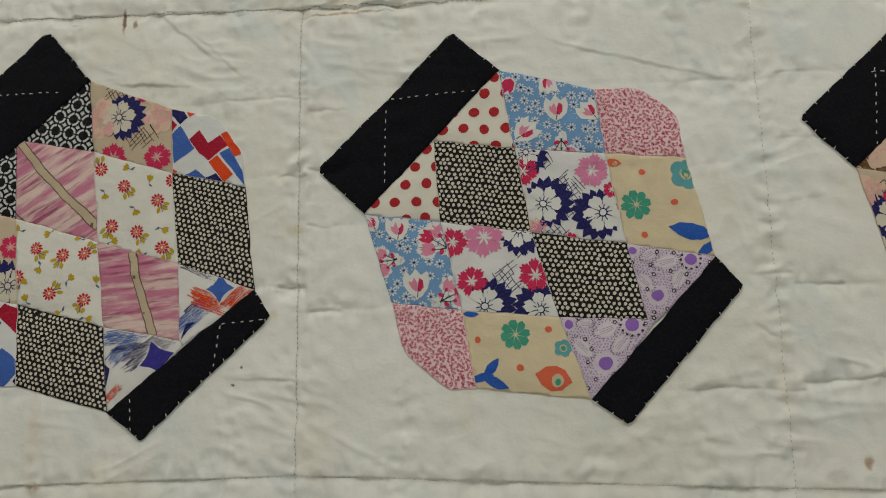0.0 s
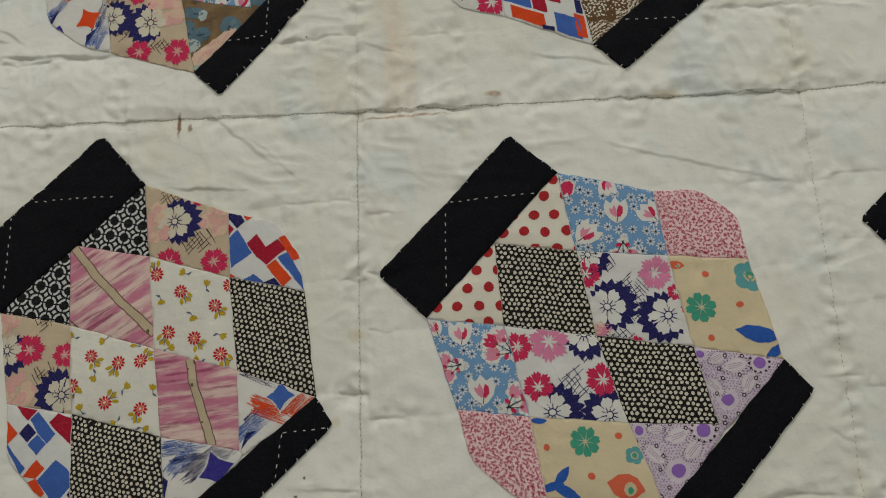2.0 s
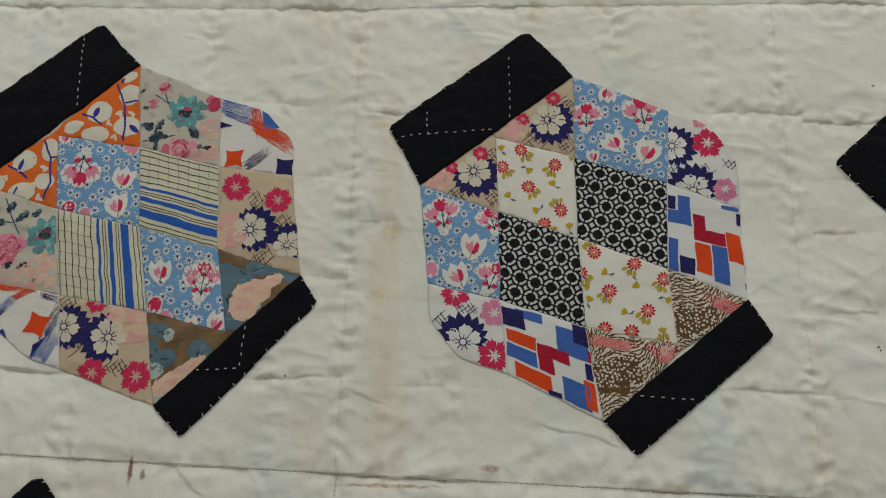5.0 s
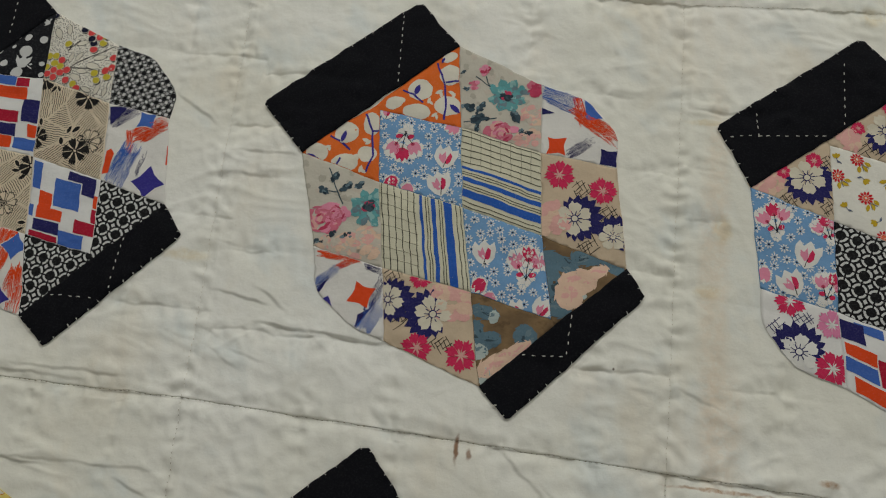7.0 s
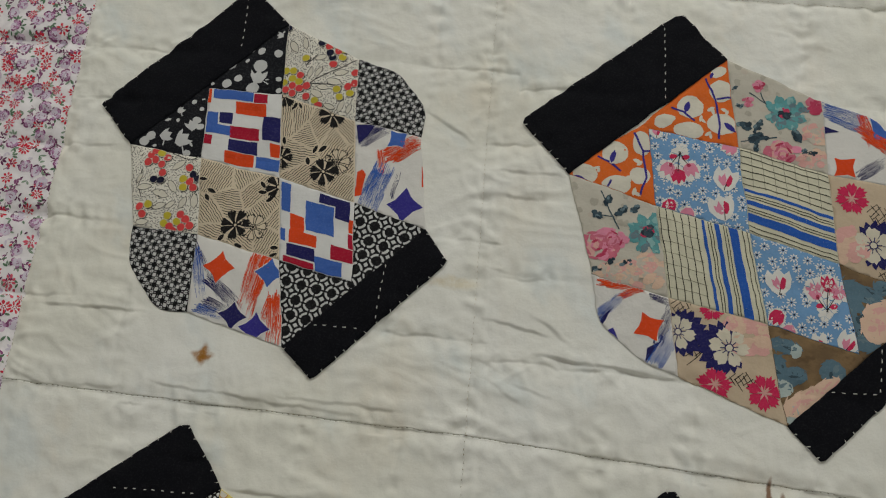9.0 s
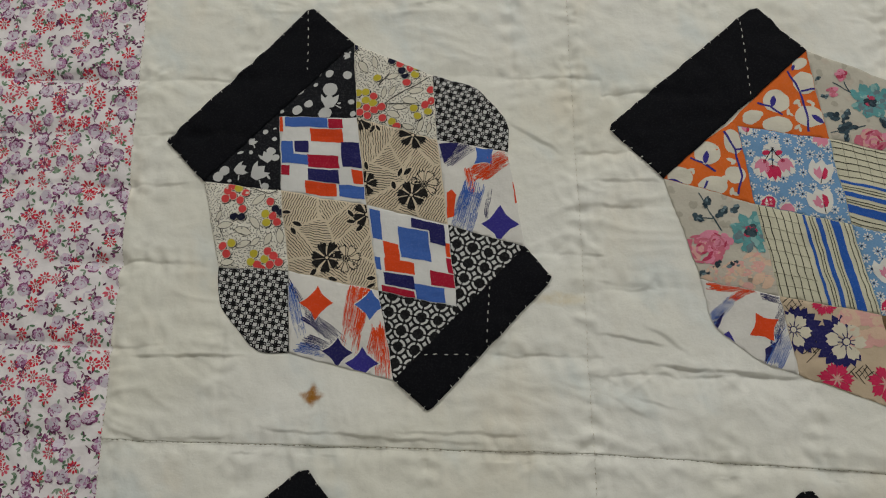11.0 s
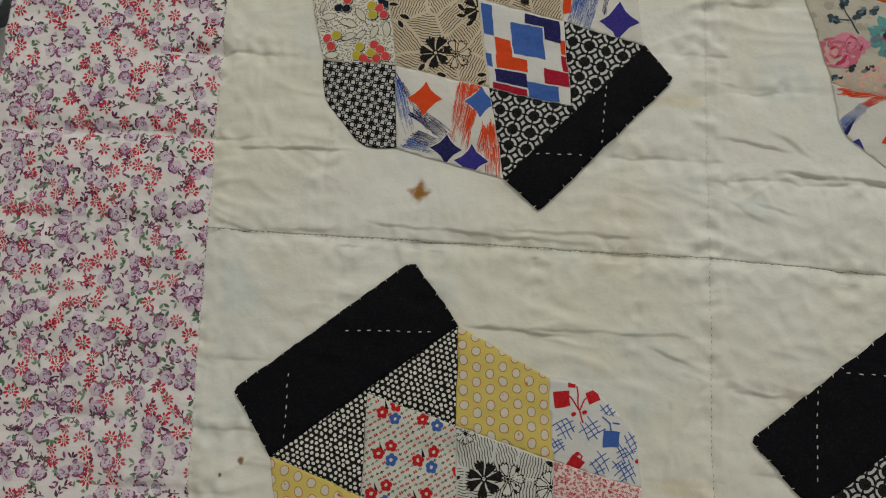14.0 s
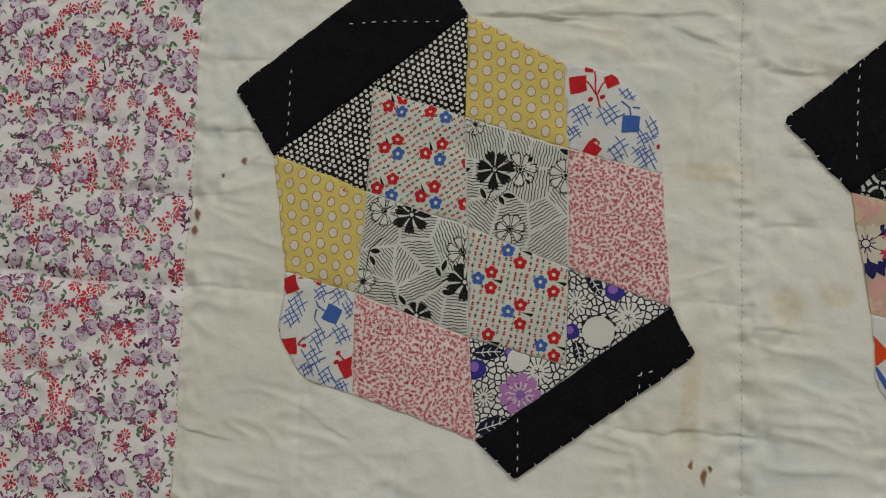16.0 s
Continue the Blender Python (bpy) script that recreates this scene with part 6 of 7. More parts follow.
MARKS["y03"] = dict(redsq=[(50.8, 77.5, 8.6, 10), (59.4, 44.2, 7, -30), (67.1, 80.4, 6.5, 25), (55.6, 86.3, 4, 0)],
    bluesq=[(77.6, 58.3, 8.4, 0)],
    hash=[(52.9, 63.2, 11), (67.5, 61.6, 11), (76.1, 73.8, 9), (71.9, 44.4, 11), (87.5, 42.3, 10), (90.2, 57.9, 11), (85.1, 51.7, 8), (49.9, 51.9, 7), (83.1, 44.6, 7)],
    stem=[((62.8, 65.8), (60.1, 74.1), (58.2, 85.2)), ((61.1, 71.6), (56.9, 77.9), (54.8, 79.7)), ((61.0, 72.9), (62.6, 78.2), (64.3, 80.3)), ((61.7, 46.3), (62.8, 48.3), (60.8, 50.1))],
    bud=[(57.5, 69.8), (63.4, 71.5), (60.2, 49.4), (92.7, 48.4)],
    bstem=[((77.4, 62.2), (76.6, 66.7), (72.6, 69.7)), ((77.8, 67.2), (81.6, 67.0))])
MARKS["y30"] = dict(redsq=[(-89.7, -39.0, 8.5, 25), (-87.7, -71.2, 9, 10), (-54.8, -78.5, 9, 30)],
    bluesq=[(-65.8, -52.3, 8.4, -20)],
    hash=[(-86.0, -48.7, 11), (-87.2, -56.4, 9), (-73.1, -41.9, 8), (-63.1, -41.0, 10), (-55.9, -49.3, 8), (-72.0, -64.5, 11), (-60.1, -62.0, 10), (-74.2, -76.4, 11), (-77.1, -82.1, 8), (-66.3, -83.7, 9), (-58.8, -87.6, 7)],
    stem=[((-85.4, -34.7), (-79.0, -33.9), (-75.8, -36.6)), ((-82.8, -69.7), (-79.0, -65.2)), ((-82.8, -69.7), (-79.2, -70.1)), ((-56.6, -75.3), (-61.1, -72.3)), ((-58.6, -76.1), (-62.1, -76.2))],
    bud=[(-74.4, -36.8), (-79.2, -70.1), (-60.9, -72.0), (-94.1, -63.6), (-61.4, -76.2), (-94.5, -43.9)],
    bstem=[((-69.9, -51.3), (-73.7, -48.9), (-75.4, -46.3)), ((-74.4, -55.2), (-74.3, -50.3))])
MARKS["y11"] = dict(red=[(-45.6, 60.4), (-38.5, 64.9), (-23.4, 58.6), (-39.6, 42.7), (-46.0, 37.7), (-16.0, 42.1), (-24.2, 36.3), (-39.7, 21.4), (-47.7, 16.0), (-18.2, 18.9), (-24.9, 13.6), (-1.8, 11.2), (-1.8, 33.0), (-2.6, 56.4)],
    blue=[(-38.3, 57.7), (-15.3, 55.9), (-38.6, 35.2), (-16.5, 33.8), (-40.2, 13.0), (-16.9, 11.0)],
    tick=[(-43.8, 64.9), (-45.1, 41.7), (-22.0, 40.9), (-45.5, 20.0), (-24.1, 17.8)])
MARKS["y22"] = dict(red=[(28.3, -16.7), (14.2, -22.5), (14.2, -30.7), (44.9, -21.0), (45.3, -29.7), (30.1, -37.6), (30.2, -47.2), (14.9, -54.2), (47.4, -52.9), (47.7, -62.0)],
    blue=[(22.0, -10.7), (7.6, -26.3), (38.8, -25.5), (23.9, -41.4), (41.1, -57.2)],
    tick=[(17.4, -26.5), (49.0, -24.9), (33.7, -41.7), (18.2, -58.0), (51.5, -57.2), (31.1, -11.0)])
MARKS["y23"] = dict(white=[(68.5, -47.3, 8.6)],
    purple=[(75.2, -26.4, 5), (55.6, -48.6, 4)],
    leaf=[(65.5, -23.4, 13, -60), (59.8, -58.2, 12, -70)],
    rosette=[(56.7, -33.8, 6), (82.3, -39.0, 7)])
MARKS["y32"] = dict(white=[(30.5, -65.6, 6)],
    purple=[(10.4, -72.1, 5), (25.8, -62.9, 2.5)],
    leaf=[(15.5, -63.3, 16, 5), (19.9, -99.5, 18, 25)],
    bloom=[(32.6, -82.4, 11)],
    rosette=[(40.5, -70.3, 7), (14.8, -85.6, 5)])
MARKS["t20"] = dict(purple=[(-91.7, 1.2, 3.4), (-98.4, 1.8, 3.2), (-90.5, -8.0, 3.4), (-95.7, -9.9, 3)],
    white=[(-95.3, -4.0, 3)],
    rosette=[(-89.0, -24.3, 6), (-93.8, 18.6, 4)],
    leaf=[(-84.8, -2.4, 8, 80)])
MARKS["t10"] = dict(fire=[(-83.5, 28.8, 12)],
    sun=[(-89.4, 31.9, 4)])
MARKS["r23"] = dict(hatchp=[(89.6, -41.6, 22, 8)],
    mass=[(65.8, -50.9, 16, 10, 20), (76.3, -46.6, 5, 4, 0)])
MARKS["r32"] = dict(hatchp=[(18.6, -65.1, 24, 6), (49.5, -71.3, 8, 10)],
    mass=[(22.8, -82.4, 15, 11, 35), (13.1, -83.9, 9, 10, 0)])
MARKS["l11"] = dict(orange=[((-61.8, 59.8), (-58.7, 59.7), (-57.3, 49.4), (-60.5, 49.5)), ((-39.9, 51.5), (-19.2, 51.0), (-17.7, 41.6), (-38.6, 42.4)), ((-11.1, 23.3), (-4.2, 22.8), (-2.7, 14.1), (-9.6, 14.6)), ((-40.1, 15.8), (-20.1, 14.0), (-18.8, 5.6), (-39.0, 7.6))],
    blue=[((-57.1, 59.7), (-29.3, 59.5), (-28.2, 52.3), (-56.2, 52.9)), ((-58.1, 43.3), (-50.2, 42.9), (-48.1, 27.0), (-56.2, 27.5)), ((-49.5, 33.7), (-39.4, 33.1), (-38.4, 26.3), (-48.6, 27.0)), ((-18.5, 13.8), (-2.4, 12.4), (-0.9, 3.8), (-17.1, 5.4))],
    crimson=[((-28.6, 58.4), (-19.4, 58.3), (-18.3, 51.5), (-27.6, 51.8)), ((-40.0, 33.6), (-19.9, 32.5), (-18.5, 23.8), (-38.8, 25.3)), ((-57.6, 26.2), (-51.1, 25.7), (-50.2, 19.1), (-56.8, 19.7))],
    navy=[((-49.1, 42.9), (-40.2, 42.5), (-39.1, 34.6), (-48.1, 35.1)), ((-19.4, 42.2), (-7.4, 41.7), (-4.5, 24.5), (-16.6, 25.3)), ((-39.2, 24.3), (-19.4, 22.8), (-18.0, 14.3), (-38.0, 16.1))])
MARKS["l22"] = dict(blue=[((2.1, -2.6), (8.6, -4.1), (11.8, -22.8), (5.3, -21.5)), ((20.3, -13.5), (39.6, -17.6), (42.6, -36.9), (23.6, -33.4)), ((7.4, -33.5), (10.8, -34.1), (12.1, -41.6), (8.7, -41.0)), ((32.9, -50.2), (51.1, -53.3), (52.5, -62.2), (34.4, -59.4))],
    navy=[((39.5, -11.0), (49.3, -13.2), (51.2, -26.1), (41.5, -24.1)), ((28.1, -8.4), (39.5, -11.0), (40.4, -16.8), (29.1, -14.4)), ((13.3, -42.8), (32.2, -46.1), (33.5, -53.8), (14.6, -50.8))],
    orange=[((11.9, -23.3), (21.3, -25.2), (23.3, -37.4), (14.0, -35.7)), ((13.2, -34.0), (31.8, -37.4), (33.1, -45.2), (14.5, -42.0)), ((50.4, -24.0), (53.4, -24.6), (54.7, -33.3), (51.8, -32.7))],
    crimson=[((51.4, -33.6), (54.8, -34.3), (56.3, -44.4), (53.0, -43.8)), ((42.0, -42.3), (56.4, -44.9), (57.7, -53.4), (43.3, -51.0)), ((12.8, -51.5), (32.7, -54.7), (33.4, -59.3), (13.6, -56.2))])
MARKS["r13"] = dict(navy=[((56.0, 30.3), (60.4, 29.4), (60.1, 20.7), (55.6, 21.7)), ((96.7, 19.2), (99.7, 18.6), (100.1, 10.5), (97.0, 11.2)), ((60.9, -9.1), (69.4, -11.2), (69.3, -22.1), (60.5, -19.8)), ((98.9, -15.4), (101.3, -16.0), (101.7, -25.3), (99.3, -24.7))],
    blue=[((55.6, 21.2), (69.0, 18.3), (68.9, 9.6), (55.2, 12.7)), ((61.8, 30.1), (69.2, 28.6), (68.9, 13.2), (61.2, 14.9)), ((87.9, 24.8), (98.7, 22.6), (98.8, 19.9), (87.9, 22.1)), ((80.7, -1.8), (89.4, -3.8), (90.0, -27.4), (80.8, -25.1)), ((54.7, 2.3), (60.3, 1.0), (59.6, -19.6), (53.7, -18.1)), ((98.4, -25.5), (101.7, -26.4), (101.9, -30.5), (98.6, -29.6))],
    crimson=[((70.3, 18.0), (77.9, 16.4), (77.9, 0.9), (70.1, 2.7)), ((70.2, 9.3), (89.2, 5.0), (89.4, -3.3), (70.1, 1.2))],
    orange=[((89.6, 6.5), (98.1, 4.6), (98.9, -14.4), (90.1, -12.2)), ((70.5, -0.4), (79.8, -2.6), (79.9, -21.8), (70.3, -19.4))])
MARKS["r31"] = dict(navy=[((-47.0, -44.0), (-33.6, -47.6), (-32.4, -59.4), (-45.9, -55.1)), ((-5.1, -54.2), (4.0, -56.6), (5.2, -68.4), (-3.9, -65.6)), ((2.2, -77.5), (6.3, -78.9), (7.3, -88.3), (3.2, -86.8)), ((-19.4, -92.7), (-11.6, -96.2), (-11.2, -99.4), (-19.1, -95.9))],
    blue=[((-38.8, -45.4), (-22.9, -49.5), (-22.3, -55.3), (-38.3, -50.7)), ((-43.8, -66.0), (-26.0, -72.5), (-25.1, -81.2), (-43.0, -73.9)), ((-14.9, -55.5), (3.4, -60.6), (5.2, -77.5), (-13.2, -71.2)), ((-11.3, -84.9), (4.2, -91.1), (5.8, -106.2), (-9.8, -99.2))],
    orange=[((-44.1, -57.7), (-26.5, -63.6), (-25.6, -71.4), (-43.4, -64.9)), ((-38.6, -77.3), (-17.6, -86.0), (-16.6, -95.7), (-37.7, -86.2)), ((1.3, -87.0), (7.4, -89.4), (9.2, -106.3), (3.0, -103.6))],
    crimson=[((-25.7, -66.0), (-16.9, -69.0), (-15.2, -85.2), (-24.1, -81.6)), ((-19.5, -68.1), (-7.2, -72.3), (-6.4, -79.8), (-18.8, -75.2)), ((3.5, -70.4), (5.5, -71.0), (6.2, -77.9), (4.2, -77.2))])
MARKS["a03"] = dict(crimson=[((57.8, 63.4), (64.0, 68.3), (70.0, 59.8), (64.6, 53.6)), ((70.0, 59.8), (78.2, 64.9), (83.2, 57.9), (70.6, 48.5), (64.6, 53.6)), ((45.5, 76.8), (49.6, 72.9), (45.5, 67.9))],
    orange=[((70.6, 47.7), (76.5, 51.6), (87.5, 38.2), (81.4, 33.3)), ((78.5, 65.4), (82.6, 67.4), (92.7, 51.5), (87.4, 50.2)), ((54.0, 83.2), (61.7, 80.3), (57.4, 77.9)), ((46.9, 44.8), (50.4, 42.3), (46.9, 41.8))],
    blue=[((77.8, 52.6), (84.4, 56.3), (95.0, 36.9), (94.9, 30.8)), ((45.5, 66.6), (51.7, 72.4), (61.6, 56.9), (47.7, 47.8)), ((53.8, 39.7), (62.2, 43.0), (69.8, 37.1), (67.5, 34.5))],
    navy=[((44.7, 84.3), (52.5, 83.7), (56.3, 77.5), (51.7, 73.2), (45.0, 80.0)), ((69.0, 37.2), (75.9, 39.7), (81.1, 33.3), (75.0, 32.5))])
MARKS["a30"] = dict(crimson=[((-86.1, -30.6), (-72.0, -33.5), (-77.7, -39.6)), ((-64.0, -41.0), (-58.2, -35.9), (-49.1, -40.3), (-48.7, -55.5))],
    orange=[((-92.8, -38.1), (-83.8, -47.0), (-90.0, -53.5)), ((-79.0, -72.5), (-69.4, -62.8), (-64.1, -68.3), (-69.4, -74.3)), ((-75.2, -76.1), (-69.4, -74.3), (-63.6, -82.8), (-66.7, -85.7))],
    navy=[((-82.8, -46.8), (-77.4, -41.0), (-71.5, -47.4), (-76.6, -52.8)), ((-49.3, -83.5), (-47.2, -80.8), (-46.2, -87.7))],
    blue=[((-76.4, -38.9), (-71.6, -34.6), (-58.8, -48.0), (-64.4, -53.9), (-70.5, -47.7)), ((-70.5, -48.3), (-64.7, -54.2), (-69.9, -60.4), (-76.2, -54.0)), ((-90.6, -53.8), (-89.5, -53.5), (-77.0, -67.7), (-80.6, -70.8)), ((-68.6, -75.5), (-57.3, -63.1), (-47.5, -71.4), (-47.2, -78.8), (-55.0, -87.1), (-59.4, -86.9))])

# ======================================================= the quilt
quilt = empty("quilt", 0.06, 0.16, TABLE_Z, "old hand-sewn patchwork quilt spread flat on a table", "quilt")
quilt_inverse = Matrix.Translation((-0.06, -0.16, -TABLE_Z))


def on_quilt(ob):
    ob.parent = quilt
    ob.matrix_parent_inverse = quilt_inverse
    return ob


def bilinear_sheet(name, corners, steps, material, label, crisp=(), gap=0.00004):
    """A square of cloth between four seams (lower left, lower right, upper right, upper left), edges turned down."""
    (ax, ay), (bx, by), (cx, cy), (dx, dy) = corners
    nu = max(2, round(max(bx - ax, cx - dx) / steps[0]))
    nv = max(2, round(max(dy - ay, cy - by) / steps[1]))
    u, v = np.meshgrid(np.arange(nu + 1) / nu, np.arange(nv + 1) / nv)
    w, h = (bx - ax), (dy - ay)
    u, v = gap / w + u * (1 - 2 * gap / w), gap / h + v * (1 - 2 * gap / h)
    x = (1 - u) * (1 - v) * ax + u * (1 - v) * bx + u * v * cx + (1 - u) * v * dx
    y = (1 - u) * (1 - v) * ay + u * (1 - v) * by + u * v * cy + (1 - u) * v * dy
    bent = strayed(np.column_stack([x.ravel(), y.ravel()]) * 1000) / 1000
    x, y = bent[:, 0].reshape(x.shape), bent[:, 1].reshape(x.shape)
    z = CLOTH_Z + relief(x, y)
    rim = np.zeros_like(z)
    rim[0, :] = rim[-1, :] = rim[:, 0] = rim[:, -1] = 1
    top = np.column_stack([x.ravel(), y.ravel(), z.ravel()])
    idx = np.arange((nu + 1) * (nv + 1)).reshape(nv + 1, nu + 1)
    faces = np.column_stack([idx[:-1, :-1].ravel(), idx[:-1, 1:].ravel(), idx[1:, 1:].ravel(), idx[1:, :-1].ravel()]).tolist()
    ring = list(idx[0, :]) + list(idx[1:, -1]) + list(idx[-1, -2::-1]) + list(idx[-2:0:-1, 0])
    low = top[ring].copy()
    low[:, 2] -= 0.005
    n, k = len(top), len(ring)
    # a crisp side meets its neighbour flush; the other sides roll over into the seam
    side = [("left" if q % (nu + 1) == 0 else "right" if q % (nu + 1) == nu else "bottom" if q <= nu else "top") for q in ring]
    for i in range(k):
        e = (i + 1) % k
        own = n + k if side[i] == side[e] and side[i] in crisp else None
        a, b = (own + i, own + e) if own else (int(ring[i]), int(ring[e]))
        faces.append([b, a, n + i, n + e])
    return on_quilt(mesh_object(name, np.vstack([top, low, top[ring]]), faces, [material], None, None, label))


for i in range(4):
    for j in range(4):
        bilinear_sheet("ground_square", [seam_point(i, j), seam_point(i, j + 1), seam_point(i + 1, j + 1), seam_point(i + 1, j)],
                       (0.0013, 0.0008) if i in (1, 2) else (0.0018, 0.0014), WHITE, "off-white cotton ground square, wrinkled and stained",
                       (("right",) if (i, j) == (1, 2) else ("left",) if (i, j) == (1, 1) else ("left", "right")) + (("top",) if i in (0, 2) else ("bottom",)))

# sewing thread that shows in the seams
SEAM_THREAD = plain("seam_thread", (150, 136, 110), 0.85, 0, 700, 0.2, 0.1)
SEAM_PALE = plain("pale_seam_thread", (206, 196, 176), 0.85, 0, 700, 0.2, 0.1)



def seam_thread(points, label, material=SEAM_THREAD):
    """A row of small stitches along a seam, as one mesh."""
    spots = []
    for (ax, ay), (bx, by) in zip(points, points[1:]):
        n = math.hypot(bx - ax, by - ay)
        ex, ey = (bx - ax) / n, (by - ay) / n
        k = 0.001
        while k < n:
            spots.append((ax + ex * k, ay + ey * k, ex, ey))
            k += random.uniform(0.0026, 0.0042)
    bent = strayed(np.array([q[:2] for q in spots]) * 1000) / 1000
    zs = CLOTH_Z + relief(bent[:, 0], bent[:, 1]) + 0.0001
    verts, faces = [], []
    for (x, y), z, (_, _, ex, ey) in zip(bent.tolist(), zs.tolist(), spots):
        long, wide = random.uniform(0.0005, 0.0011), random.uniform(0.00013, 0.00024)
        b = len(verts)
        for u, v, w in ((-long, 0, 0), (0, -wide, 0), (long, 0, 0), (0, wide, 0), (0, 0, 0.0002), (0, 0, -0.0004)):
            verts.append((x + ex * u - ey * v, y + ey * u + ex * v, z + w))
        faces += [[b + i, b + (i + 1) % 4, b + 4] for i in range(4)] + [[b + (i + 1) % 4, b + i, b + 5] for i in range(4)]
    ob = on_quilt(mesh_object("seam_thread", verts, faces, [material], None, None, label))
    return tagged(ob, kind="stuff")


random.seed(11)
for j in range(1, 4):
    seam_thread([seam_point(i, j) for i in (0, 1, 2)], "brownish sewing thread along an upright seam")
    seam_thread([seam_point(i, j) for i in (2, 3, 4)], "pale sewing thread along an upright seam", SEAM_PALE)
for i in range(1, 4):
    seam_thread([seam_point(i, j) for j in range(5)], "sewing thread along a level seam", SEAM_THREAD if i == 2 else SEAM_PALE)
seam_thread([seam_point(i, 0) for i in range(5)], "brownish sewing thread along the border seam")

# padding and backing under the pieced top
bm = bmesh.new()
bmesh.ops.create_cube(bm, size=1, matrix=Matrix.LocRotScale(((EDGE_X + 0.705) / 2, 0.1625, CLOTH_Z - 0.0115), None, (0.705 - EDGE_X - 0.004, 0.791, 0.006)))
on_quilt(part("backing", bm, cotton("backing", (205, 198, 180)), quilt, "plain off-white cotton backing with padding"))

BLACK = cotton("bar_black", (10, 11, 17), 0.02)
THREAD = plain("white_thread", (225, 222, 212), 0.8, 0, 900, 0.08, 0.2)


def corners_of(plan):
    cx, cy = plan["centre"][0] * 1000, plan["centre"][1] * 1000
    f = lambda row: [(cx + a, cy + b) for a, b in plan[row]]
    b, r0, r1, r2, r3, r4 = (f(k) for k in ("bars", "row0", "row1", "row2", "row3", "row4"))
    minus = lambda p, q, r: (p[0] + q[0] - r[0], p[1] + q[1] - r[1])

    def rounded(a, b, c, d):
        """The cut corner a-b-c-d with its two angles eased."""
        mix = lambda p, q, k: (p[0] + (q[0] - p[0]) * k, p[1] + (q[1] - p[1]) * k)
        far, half = mix(a, d, .5), mix(b, c, .5)
        b, c = mix(far, b, 1.02), mix(far, c, 1.02)
        curve = lambda p, q, r: [mix(mix(p, q, k), mix(q, r, k), k) for k in (0.0, .25, .5, .75, 1.0)]
        return [a] + curve(mix(b, a, .28), b, mix(b, half, .5)) + curve(mix(c, half, .5), c, mix(c, d, .28)) + [d]

    def tucked(corner, p, q):
        """A triangle whose long side p-q goes on under the bar."""
        ex, ey = q[0] - p[0], q[1] - p[1]
        n = math.hypot(ex, ey)
        nx, ny = ey / n, -ex / n
        if (corner[0] - p[0]) * nx + (corner[1] - p[1]) * ny > 0:
            nx, ny = -nx, -ny
        return [corner, p, (p[0] + nx * 4, p[1] + ny * 4), (q[0] + nx * 4, q[1] + ny * 4), q]

    cells = {
        (0, 1): (tucked(r1[1], r1[0], r0[0]), [minus(r0[0], r1[0], r1[1]), r0[0], r1[1], r1[0]]),
        (0, 2): ([r0[0], r0[1], r1[2], r1[1]],) * 2,
        (0, 3): (rounded(r0[1], r0[2], r0[3], r1[3]) + [r1[2]], [r0[1], minus(r0[1], r1[3], r1[2]), r1[3], r1[2]]),
        (1, 0): (tucked(r2[1], r2[0], r1[0]), [minus(r1[0], r2[0], r2[1]), r1[0], r2[1], r2[0]]),
        (1, 1): ([r1[0], r1[1], r2[2], r2[1]],) * 2,
        (1, 2): ([r1[1], r1[2], r2[3], r2[2]],) * 2,
        (1, 3): ([r1[2], r1[3], r2[4], r2[3]],) * 2,
        (2, 0): ([r2[0], r2[1], r3[1], r3[0]],) * 2,
        (2, 1): ([r2[1], r2[2], r3[2], r3[1]],) * 2,
        (2, 2): ([r2[2], r2[3], r3[3], r3[2]],) * 2,
        (2, 3): (tucked(r2[3], r2[4], r3[3]), [r2[3], r2[4], minus(r2[4], r3[3], r2[3]), r3[3]]),
        (3, 0): (rounded(r4[2], r4[1], r4[0], r3[0]) + [r3[1]], [r3[0], r3[1], r4[2], minus(r3[0], r4[2], r3[1])]),
        (3, 1): ([r3[1], r3[2], r4[3], r4[2]],) * 2,
        (3, 2): (tucked(r3[2], r3[3], r4[3]), [r3[2], r3[3], minus(r3[3], r4[3], r3[2]), r4[3]]),
    }
    return b, cells


stitch_mesh = bpy.data.meshes.new("stitch")


def make_stitch_mesh():
    bm = bmesh.new()
    bmesh.ops.create_icosphere(bm, subdivisions=1, radius=1)
    bmesh.ops.scale(bm, vec=(0.0012, 0.0003, 0.00028), verts=bm.verts)
    bm.to_mesh(stitch_mesh)
    bm.free()
    stitch_mesh.materials.append(THREAD)


make_stitch_mesh()


def stitch(piece, bar, x, y, turn, size=1.0):
    z = float(piece.height(np.array([x]), np.array([y]))[0]) + 0.0002
    ob = new("stitch", stitch_mesh)
    ob.parent = bar
    ob.matrix_basis = pose(x / 1000, y / 1000, z, 0, 0, turn) @ Matrix.Diagonal((size, 1, 1, 1))
    return ob


def running_line(piece, bar, a, b, pitch=5.6):
    """A line of quilting stitches from a to b where it crosses the bar."""
    n = math.hypot(b[0] - a[0], b[1] - a[1])
    turn = math.degrees(math.atan2(b[1] - a[1], b[0] - a[0]))
    k = 0.0
    while k < n:
        x, y = a[0] + (b[0] - a[0]) * k / n, a[1] + (b[1] - a[1]) * k / n
        if piece.inside(x, y, -1.2):
            stitch(piece, bar, x + random.uniform(-.25, .25), y + random.uniform(-.25, .25), turn + random.uniform(-7, 7), random.uniform(0.85, 1.25))
        k += pitch * random.uniform(0.85, 1.15)


